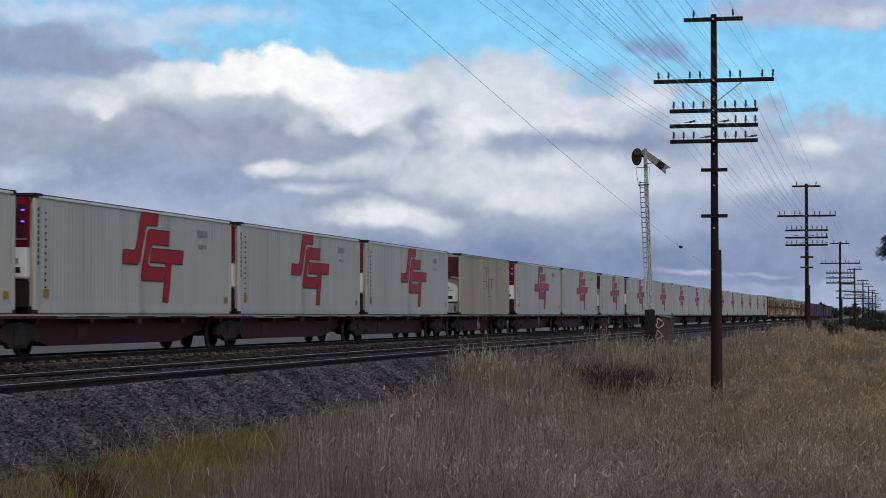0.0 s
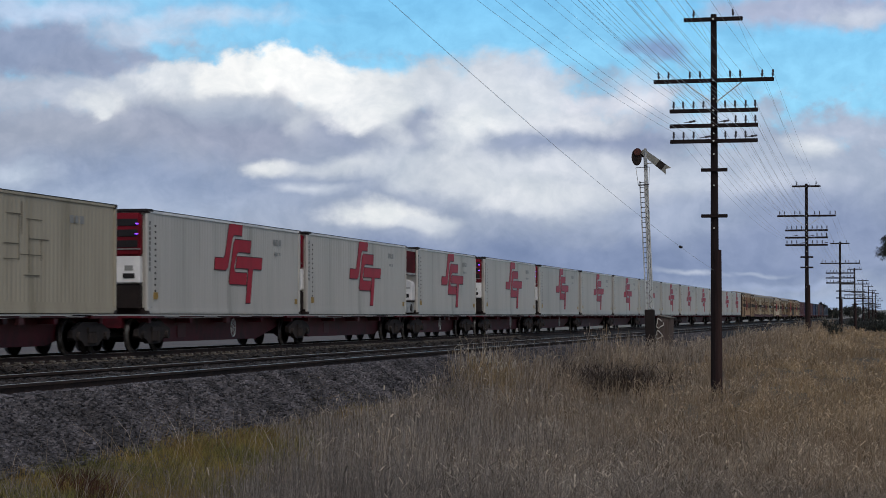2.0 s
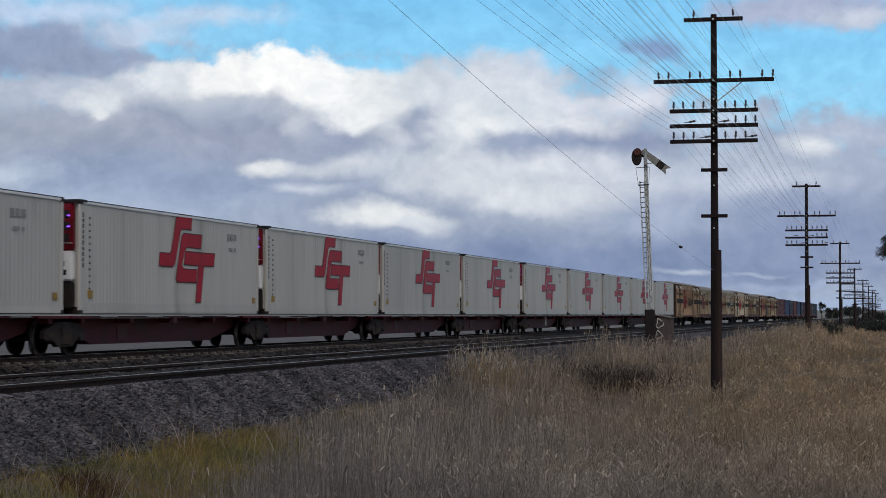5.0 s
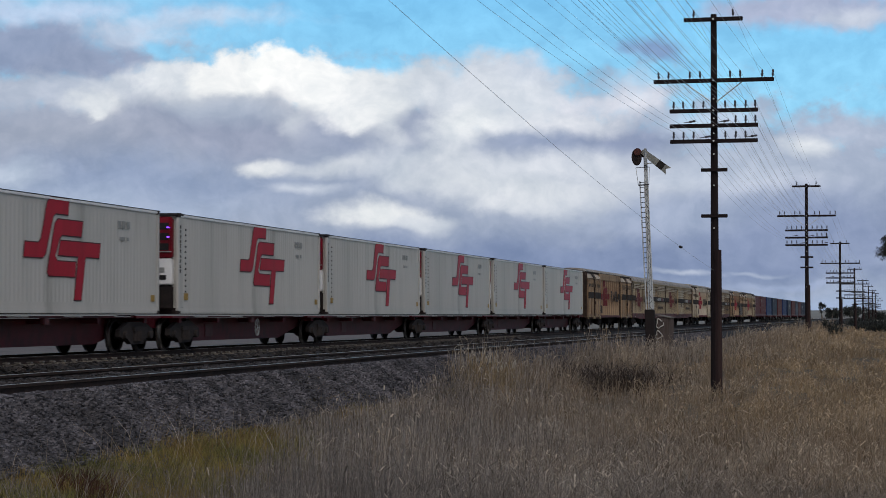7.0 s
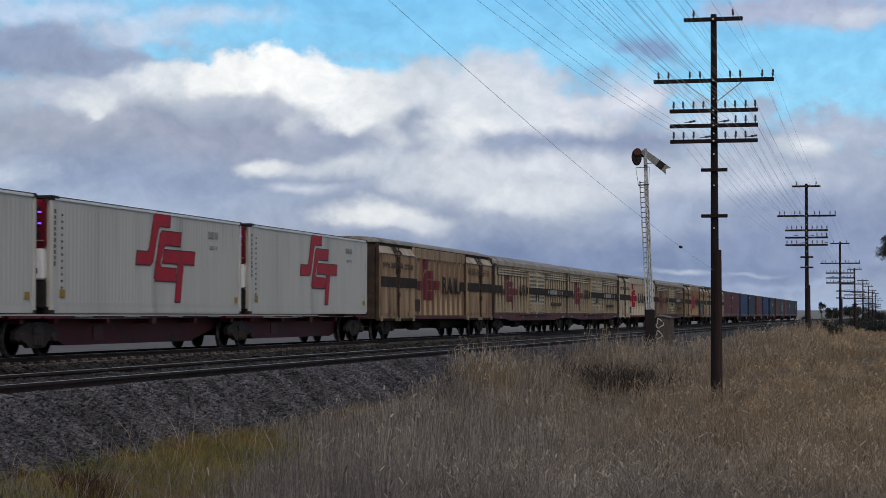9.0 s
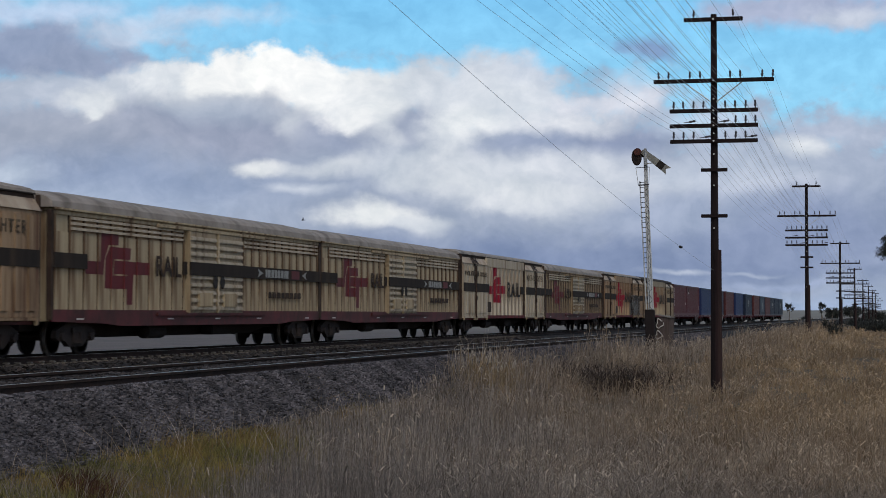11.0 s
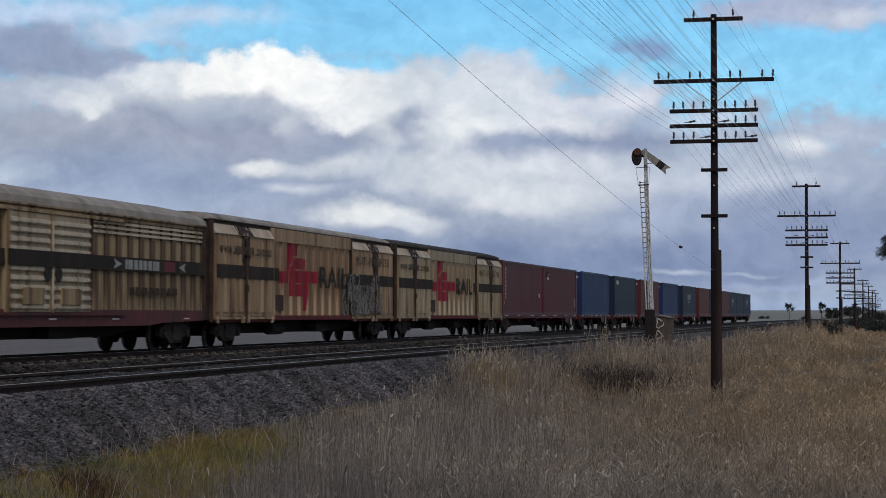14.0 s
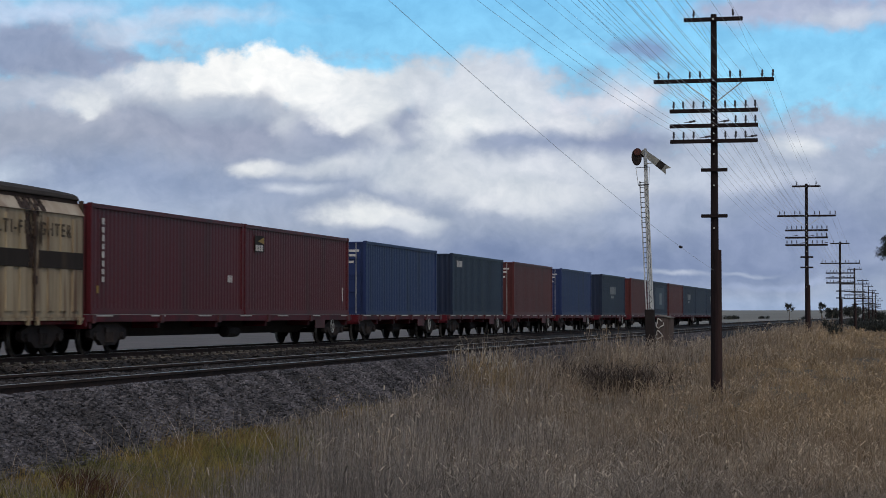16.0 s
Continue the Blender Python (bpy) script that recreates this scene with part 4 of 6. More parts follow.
def well_wagon(length, lead, trail):
    """Red spine wagon. lead, trail: whether that end rests on a bogie of its own (else shared with its neighbour)."""
    t = thing("container_wagon", "dark red spine container wagon on cast steel bogies", "railway wagon", "container wagons")
    a, b = 1.3, length - 1.3
    spine = [(0.1, 0.93), (0.1, 0.66), (a, 0.62), (a + 1.3, 0.24), (b - 2.2, 0.24), (b, 0.62), (length - 0.1, 0.66), (length - 0.1, 0.93)]
    part("spine_beam", slab(bmesh.new(), spine, -0.62, 0.62), WAGON_RED, t)
    part("deck_plate", soft_box(-1.12, 1.12, 0.12, length - 0.12, 0.945, 0.995, 0.01), WAGON_RED, t)
    for s in (0, 1):
        part("end_deck", soft_box(-1.2, 1.2, 0.1 if not s else length - 1.9, 1.9 if not s else length - 0.1, 0.93, 1.0, 0.01), WAGON_RED, t)
    for k in range(5):
        y = 1.0 + k * (length - 2.0) / 4
        bm = slab(bmesh.new(), [(y - 0.12, 0.935), (y + 0.12, 0.935), (y + 0.09, 0.80), (y - 0.09, 0.80)], 0.3, 1.1)
        part("outrigger", bm, WAGON_RED, t)
    first = None
    for k in range(4):
        y = 2.1 + k * (length - 5.4) / 3
        if first is None:
            first = part("reflector_strip", box(bmesh.new(), 1.12, 1.126, 0, 1.15, 0.965, 0.99), PALE_MARK, t, "white reflective strip")
            first.location = (0, y, 0)
        else:
            again(first, pose(0, y, 0))
    part("data_panel", soft_box(0.62, 0.64, 4.4, 5.1, 0.36, 0.74, 0.005), WAGON_PINK, t, "worn pinkish data panel")
    part("junction_box", soft_box(1.0, 1.13, 7.4, 7.7, 0.78, 0.96, 0.015), WAGON_PINK, t)
    if lead:
        hy = 6.2 if length < 14.9 else 8.4
        bm = bmesh.new()
        sweep(bm, [(1.0, hy + 0.2 * math.cos(0.3927 * i), 0.62 + 0.27 * math.sin(0.3927 * i)) for i in range(16)], 0.022, 5, True)
        for u in (0, 1.26, 2.51, 3.77, 5.03):
            tube(bm, (1.0, hy, 0.62), (1.0, hy + 0.2 * math.cos(u), 0.62 + 0.27 * math.sin(u)), 0.012, 0.012, 5)
        part("handbrake_wheel", bm, TRIM, t, "pale handbrake wheel")
    bogie(t, 1.5 if lead else 0.0)
    if trail:
        bogie(t, length - 1.5)
        coupler(t, length - 0.3, length + 0.9)
    return t


def reefer(length, material, label, film, marks, framed=False):
    """White ribbed refrigerated container; its cooling unit fills the leading end."""
    t = thing("refrigerated_container", label, "container", "refrigerated containers")
    z0, z1 = FLOOR, FLOOR + TALL
    bm = bmesh.new()
    ribbed(bm, HALF - 0.03, 0.42, length - 0.16, z0 + 0.30, z1 - 0.09, 0.235, 0.010, 0.26)
    part("side_panel", bm, material, t)
    bm = bmesh.new()
    ribbed(bm, -HALF + 0.03, 0.42, length - 0.16, z0 + 0.30, z1 - 0.09, 0.235, 0.007, 0.26, -1)
    part("side_panel", bm, material, t)
    part("front_strip", soft_box(HALF - 0.06, HALF - 0.012, 0.1, 0.43, z0 + 0.2, z1 - 0.06, 0.008), material, t)
    part("roof", soft_box(-HALF + 0.02, HALF - 0.02, 0.06, length - 0.06, z1 - 0.09, z1 - 0.015, 0.01), TRIM, t)
    part("top_rail", soft_box(HALF - 0.07, HALF, 0.1, length - 0.1, z1 - 0.10, z1 - 0.025, 0.012), CLEAN if film else material, t)
    part("roof_edge", soft_box(HALF - 0.09, HALF - 0.004, 0.1, length - 0.1, z1 - 0.025, z1 - 0.002, 0.006), GRILLE, t, "dark roof edge")
    part("bottom_rail", soft_box(HALF - 0.09, HALF, 0.1, length - 0.1, z0 + 0.02, z0 + 0.19, 0.012), material, t)
    part("kick_plate", soft_box(HALF - 0.06, HALF - 0.02, 0.42, length - 0.16, z0 + 0.185, z0 + 0.305, 0.006), material, t)
    part("floor_frame", soft_box(-HALF, HALF - 0.1, 0.06, length - 0.06, z0, z0 + 0.19, 0.01), BLACK, t)
    part("rear_doors", soft_box(-HALF + 0.05, HALF - 0.05, length - 0.1, length - 0.03, z0 + 0.16, z1 - 0.06, 0.01), material, t)
    post = part("corner_post", soft_box(-0.08, 0.0, 0.0, 0.14, z0, z1, 0.012), material, t)
    post.location = (HALF, 0, 0)
    for x, y in ((HALF, length - 0.14), (-HALF + 0.08, 0), (-HALF + 0.08, length - 0.14)):
        again(post, pose(x, y, 0))
    cast = part("corner_casting", soft_box(-0.1, 0.012, 0.0, 0.18, -0.06, 0.06, 0.015), CAST, t)
    cast.location = (HALF, -0.01, z1 - 0.06)
    for y in (-0.01, length - 0.17):
        for z in (z0 + 0.06, z1 - 0.06):
            if (y, z) != (-0.01, z1 - 0.06):
                again(cast, pose(HALF, y, z))
    part("soot_cap", soft_box(-HALF + 0.02, HALF + 0.006, -0.02, 0.42, z1 - 0.07, z1 + 0.012, 0.012), GRILLE, t, "soot-blackened leading roof edge")
    # leading end: red cowl with grilles above, white casing, dark fuel tank below
    part("end_wall", soft_box(-HALF + 0.06, HALF - 0.08, 0.10, 0.16, z0 + 0.16, z1 - 0.04, 0.01), material, t)
    if not framed:
        cowl = part("cooling_cowl", soft_box(-1.02, 1.05, -0.14, 0.12, z0 + 1.62, z1 - 0.10, 0.05), COWL, t, "dark red cooling unit cowl")
        for k in range(3):
            part("grille", soft_box(-0.95, 0.98, -0.155, -0.13, z0 + 1.86 + 0.3 * k, z0 + 2.06 + 0.3 * k, 0.01), GRILLE, cowl)
        part("bright_strip", soft_box(-1.0, 1.06, -0.17, -0.12, z0 + 1.80, z0 + 1.83, 0.005), TRIM, cowl)
        for k in range(2):
            part("marker_lamp", soft_box(0.92, 1.0, -0.175, -0.15, z0 + 2.22 + 0.28 * k, z0 + 2.26 + 0.28 * k, 0.008), LED, cowl, "glowing violet lamp")
        case = part("unit_casing", soft_box(-1.02, 1.05, -0.14, 0.12, z0 + 0.86, z0 + 1.62, 0.03), CLEAN, t)
        part("vent", soft_box(0.55, 0.9, -0.15, -0.13, z0 + 1.0, z0 + 1.14, 0.005), GRILLE, case)
        part("unit_label", soft_box(0.6, 0.85, -0.15, -0.135, z0 + 1.22, z0 + 1.36, 0.003), GREY_MARK, case)
        part("fuel_tank", soft_box(-0.9, 1.05, -0.12, 0.1, z0 + 0.14, z0 + 0.84, 0.04), BLACK, t)
    else:
        bm = bmesh.new()
        box(bm, -1.16, 1.14, -1.55, -1.50, z1 - 0.2, z1 - 0.06)
        box(bm, 1.08, 1.15, -1.55, 0.1, z1 - 0.2, z1 - 0.1)
        box(bm, 1.08, 1.15, -1.55, 0.1, z0 + 1.72, z0 + 1.80)
        box(bm, 0.35, 0.42, -0.12, -0.05, z0 + 1.7, z1 - 0.1)
        part("unit_frame", bm, TRIM, t)
        part("cooling_cowl", soft_box(-1.1, 1.10, -0.06, 0.1, z0 + 1.72, z1 - 0.14, 0.02), COOL_RED, t, "dark red cooling panel")
        bm = bmesh.new()
        outline = [(-1.08, z0 + 0.62), (1.08, z0 + 0.62), (1.08, z0 + 1.34), (0.98, z0 + 1.46), (0.4, z0 + 1.62), (-1.08, z0 + 1.68)]
        a = [bm.verts.new((x, -0.5, z)) for x, z in outline]
        b = [bm.verts.new((x, 0.1, z)) for x, z in outline]
        bm.faces.new(a)
        bm.faces.new(b[::-1])
        for i in range(6):
            bm.faces.new((a[i], b[i], b[(i + 1) % 6], a[(i + 1) % 6]))
        bmesh.ops.recalc_face_normals(bm, faces=bm.faces)
        bmesh.ops.bevel(bm, geom=list(bm.edges), offset=0.035, segments=2, affect="EDGES", clamp_overlap=True)
        case = part("unit_casing", bm, CLEAN, t, "clean white unit casing with a sloping top")
        part("vent", soft_box(0.62, 0.95, -0.515, -0.48, z0 + 0.74, z0 + 0.9, 0.006), GRILLE, case)
        part("unit_label", soft_box(0.5, 1.0, -0.508, -0.49, z0 + 1.13, z0 + 1.18, 0.003), GREY_MARK, case)
        part("unit_label", soft_box(0.62, 0.8, -0.508, -0.49, z0 + 1.22, z0 + 1.34, 0.003), GREY_MARK, case)
        # black block fills the gap below the casing, drawing its shade as colour
        part("base_gap", soft_box(-1.06, 1.06, -0.5, 0.1, z0 + 0.55, z0 + 0.62, 0.005), BLACK, t)
        part("generator_box", soft_box(-1.05, 1.05, -1.5, 0.1, z0 + 0.08, z0 + 0.54, 0.03), TRIM, t)
        part("generator_fan", lathe(bmesh.new(), [(0.16, 1.05), (0.16, 1.07), (0.05, 1.08)], 14, "X"), GRILLE, t).matrix_basis = pose(0, -0.5, z0 + 0.3)
    if film:
        emblem(t, 5.5 if length == FT48 else 4.6, HALF - 0.012, z0 + 0.06, 1.0, 1.0, film)
    if not film:
        y, x = 5.3, HALF - 0.014
        for u, w, p, q in ((0.2, 1.0, 2.37, 2.4), (0.1, 0.9, 1.66, 1.69), (1.3, 2.2, 2.28, 2.3), (1.5, 2.6, 1.8, 1.83), (1.0, 2.2, 1.42, 1.44), (0.1, 0.9, 1.3, 1.32), (1.2, 2.1, 0.92, 0.95), (0.9, 0.93, 1.3, 2.4), (1.05, 1.08, 1.9, 2.7), (1.45, 1.48, 1.0, 2.3), (2.15, 2.18, 1.3, 1.8)):
            part("emblem_trace", box(bmesh.new(), x - 0.002, x + (0.003 if w - u > 0.1 else 0.005), y + u, y + w, z0 + p, z0 + q), GHOST, t, "faint trace of a removed emblem")
    bars(t, "marking", length - 3.05, z1 - 0.62, (0.32, 0.3, 0.34), 0.2, HALF - 0.012, GREY_MARK)
    if marks:
        bars(t, "marking", length - 2.9, z1 - 0.95, (0.5, 0.22), 0.1, HALF - 0.012, GREY_MARK)
        column(t, 0.15, z1 - 0.32, (0.16, 0.13, 0.16, 0.12, 0.15, 0.16, 0.13, 0.15, 0.14, 0.16), 0.09, HALF - 0.010, DARK_MARK)
        part("warning_plate", soft_box(HALF - 0.014, HALF - 0.002, 0.5, 0.82, z0 + 0.42, z0 + 0.62, 0.003), YELLOW, t, "yellow plate")
        part("warning_plate", soft_box(HALF - 0.014, HALF - 0.002, length - 0.6, length - 0.34, z0 + 0.36, z0 + 0.54, 0.003), YELLOW, t, "yellow plate")
        stud = part("vent_stud", soft_box(-0.006, 0.016, -0.035, 0.035, -0.03, 0.03, 0.008), GRILLE, t)
        stud.location = (HALF - 0.012, 0.62, z1 - 0.45)
        for k in range(1, 12):
            again(stud, pose(HALF - 0.012, 0.62, z1 - 0.45 - 0.165 * k))
    return t


def freight_box(length, material, label, door, marks):
    """Corrugated shipping container. door: the leading end is the door end."""
    t = thing("shipping_container", label, "container", "shipping containers")
    z0, z1 = FLOOR, FLOOR + TALL - 0.04
    for s in (1, -1):
        bm = ribbed(bmesh.new(), s * (HALF - 0.05), 0.16, length - 0.16, z0 + 0.15, z1 - 0.10, 0.278, 0.013, 0.26, s)
        part("side_panel", bm, material, t)
    part("roof", soft_box(-HALF + 0.02, HALF - 0.02, 0.05, length - 0.05, z1 - 0.1, z1 - 0.02, 0.01), material, t)
    part("top_rail", soft_box(HALF - 0.07, HALF, 0.1, length - 0.1, z1 - 0.12, z1, 0.012), material, t)
    part("bottom_rail", soft_box(HALF - 0.08, HALF, 0.1, length - 0.1, z0, z0 + 0.16, 0.012), material, t)
    part("floor_frame", soft_box(-HALF, HALF - 0.09, 0.05, length - 0.05, z0, z0 + 0.15, 0.01), material, t)
    post = part("corner_post", soft_box(-0.14, 0.0, 0.0, 0.16, z0, z1, 0.015), material, t)
    post.location = (HALF, 0, 0)
    for x, y in ((HALF, length - 0.16), (-HALF + 0.14, 0), (-HALF + 0.14, length - 0.16)):
        again(post, pose(x, y, 0))
    cast = part("corner_casting", soft_box(-0.12, 0.012, 0.0, 0.18, -0.06, 0.06, 0.015), material, t)
    cast.location = (HALF, -0.01, z1 - 0.05)
    for y, z in ((-0.01, z0 + 0.06), (length - 0.17, z0 + 0.06), (length - 0.17, z1 - 0.05)):
        again(cast, pose(HALF, y, z))
    part("rear_end", soft_box(-HALF + 0.1, HALF - 0.1, length - 0.12, length - 0.06, z0 + 0.12, z1 - 0.08, 0.01), material, t)
    if door:
        for s in (1, -1):
            x0 = 0.02 if s > 0 else -HALF + 0.12
            leaf = part("door", soft_box(x0, x0 + HALF - 0.14, 0.08, 0.14, z0 + 0.12, z1 - 0.1, 0.01), material, t)
            for k in range(4):
                part("door_panel", soft_box(x0 + 0.08, x0 + HALF - 0.24, 0.055, 0.085, z0 + 0.22 + 0.65 * k, z0 + 0.74 + 0.65 * k, 0.02), material, leaf)
            for dx in (0.28, 0.78):
                bm = tube(bmesh.new(), (x0 + dx, 0.035, z0 + 0.06), (x0 + dx, 0.035, z1 - 0.06), 0.02, 0.02, 6)
                part("lock_bar", bm, TRIM, leaf)
        bm = bmesh.new()
        for z, w in ((z1 - 0.42, 0.62), (z1 - 0.6, 0.5), (z1 - 0.86, 0.4)):
            box(bm, 0.3, 0.3 + w, 0.044, 0.052, z, z + 0.09)
        part("marking", bm, PALE_MARK, t)
    else:
        bm = ribbed(bmesh.new(), 0.0, -HALF + 0.12, HALF - 0.12, z0 + 0.12, z1 - 0.1, 0.27, 0.04, 0.26, -1)
        bmesh.ops.rotate(bm, verts=bm.verts, matrix=Matrix.Rotation(radians(90), 3, "Z"))
        bmesh.ops.translate(bm, verts=bm.verts, vec=(0, 0.10, 0))
        part("end_panel", bm, material, t)
    xf = HALF - 0.012
    if marks == "column":
        column(t, 0.75, z1 - 0.36, (0.24, 0.2, 0.24, 0.2, 0.24, 0.22, 0.2, 0.2), 0.16, xf, PALE_MARK)
        part("plate", soft_box(xf - 0.004, xf + 0.004, 0.4, 0.55, z0 + 0.55, z0 + 0.75, 0.002), YELLOW, t)
        bars(t, "marking", length - 1.5, z0 + 1.0, (0.12, 0.2, 0.14), 0.22, xf, PALE_MARK)
    elif marks == "badge":
        part("badge", soft_box(xf - 0.004, xf + 0.004, 1.0, 1.95, z1 - 0.85, z1 - 0.32, 0.002), DARK_MARK, t, "dark square badge with a yellow corner")
        part("badge_corner", slab(bmesh.new(), [(1.3, z1 - 0.50), (1.92, z1 - 0.58), (1.92, z1 - 0.36)], xf, xf + 0.008), YELLOW, t, "yellow badge corner")
        bars(t, "marking", 1.08, z1 - 0.82, (0.26, 0.26, 0.26), 0.2, xf + 0.004, PALE_MARK)
        bars(t, "marking", length - 0.9, z0 + 0.5, (0.16,), 0.5, xf, PALE_MARK)
    elif marks == "panel":
        bars(t, "marking", length * 0.35, z0 + 1.5, (0.95, 0.55, 0.75, 0.6), 0.55, xf, GREY_MARK)
        bars(t, "marking", length * 0.38, z0 + 1.2, (0.7, 0.8), 0.2, xf, GREY_MARK)
    elif marks == "corner":
        bars(t, "marking", 1.0, z1 - 0.62, (0.3, 0.34, 0.3, 0.28), 0.3, xf, PALE_MARK)
    elif marks == "block":
        part("painted_block", soft_box(xf - 0.004, xf + 0.004, length * 0.25, length * 0.8, z0 + 0.5, z1 - 0.5, 0.002), BOX_NAVY, t)
        bars(t, "marking", length * 0.5, z0 + 0.9, (1.2, 0.5), 1.0, xf + 0.005, GREY_MARK)
    return t


def flat_wagon(length):
    """Skeletal container wagon with slim side sills."""
    t = thing("container_wagon", "worn red skeletal container wagon on cast bogies", "railway wagon", "container wagons")
    part("centre_sill", slab(bmesh.new(), [(0.1, 0.92), (0.1, 0.6), (3.4, 0.58), (4.2, 0.42), (length - 4.2, 0.42), (length - 3.4, 0.58), (length - 0.1, 0.6), (length - 0.1, 0.92)], -0.35, 0.35), BLACK, t)
    for s in (1, -1):
        part("side_sill", soft_box(s * 1.16 - 0.05, s * 1.16 + 0.05, 0.05, length - 0.05, 0.84, 1.03, 0.012), WAGON_RED, t)
    for k in range(7):
        y = 0.7 + k * (length - 2.2) / 6
        part("reflector_strip", box(bmesh.new(), 1.21, 1.217, y, y + 1.1, 0.985, 1.015), PALE_MARK, t, "white reflective strip")
    for k in range(6):
        y = 0.5 + k * (length - 1.0) / 5
        part("cross_bearer", soft_box(-1.12, 1.12, y - 0.11, y + 0.11, 0.66, 0.98, 0.015), WAGON_RED, t)
        part("twist_lock", soft_box(1.13, 1.25, y - 0.14, y + 0.14, 0.80, 1.035, 0.02), WAGON_PINK, t)
    part("end_sill", soft_box(-1.2, 1.2, 0.0, 0.16, 0.72, 1.03, 0.015), WAGON_RED, t)
    part("number_board", soft_box(1.22, 1.235, length - 4.9, length - 3.7, 0.56, 0.86, 0.005), WAGON_PINK, t, "worn pink number board")
    bm = bmesh.new()
    sweep(bm, [(1.2, length - 2.6 + 0.2 * math.cos(0.3927 * i), 0.62 + 0.24 * math.sin(0.3927 * i)) for i in range(16)], 0.016, 5, True)
    for u in (0.5, 2.6, 4.7):
        tube(bm, (1.2, length - 2.6, 0.62), (1.2, length - 2.6 + 0.2 * math.cos(u), 0.62 + 0.24 * math.sin(u)), 0.012, 0.012, 5)
    part("handbrake_wheel", bm, TRIM, t, "pale handbrake wheel")
    part("brake_reservoir", lathe(bmesh.new(), [(0.1, -0.6), (0.18, -0.55), (0.18, 0.55), (0.1, 0.6)], 12, "X"), BLACK, t).matrix_basis = pose(0.7, length * 0.5, 0.5, 0, 0, 90)
    bogie(t, 1.9)
    bogie(t, length - 1.9)
    coupler(t, length - 0.2, length + 0.6)
    return t


def van_under(t, length):
    part("centre_sill", slab(bmesh.new(), [(0.05, 0.9), (0.05, 0.62), (4.0, 0.6), (5.4, 0.42), (length - 5.4, 0.42), (length - 4.0, 0.6), (length - 0.05, 0.62), (length - 0.05, 0.9)], -0.4, 0.4), BLACK, t)
    part("brake_reservoir", lathe(bmesh.new(), [(0.1, -0.7), (0.2, -0.65), (0.2, 0.65), (0.1, 0.7)], 12, "X"), BLACK, t).matrix_basis = pose(0.8, length * 0.34, 0.56, 0, 0, 90)
    part("brake_rigging", soft_box(0.5, 0.9, length * 0.55, length * 0.62, 0.42, 0.74, 0.03), BLACK, t)
    bogie(t, 2.0)
    bogie(t, length - 2.0)
    coupler(t, length - 0.1, length + 0.35)


def curved_roof(length, eave, ridge, material, parent, half=1.27):
    bm = bmesh.new()
    n = 12
    prof = [(half * math.cos(math.pi * k / n), eave + (ridge - eave) * math.sin(math.pi * k / n) ** 0.8) for k in range(n + 1)]
    rings = []
    for y, s in ((0.0, 0.0), (0.03, 0.82), (1.3, 0.95), (2.6, 1.0), (length - 2.6, 1.0), (length - 1.3, 0.95), (length - 0.03, 0.82), (length, 0.0)):
        rings.append([bm.verts.new((x, y, eave + (z - eave) * s)) for x, z in prof])
    for a, b in zip(rings, rings[1:]):
        for i in range(n):
            bm.faces.new((a[i], a[i + 1], b[i + 1], b[i]))
    bmesh.ops.recalc_face_normals(bm, faces=bm.faces)
    return part("roof", bm, material, parent)


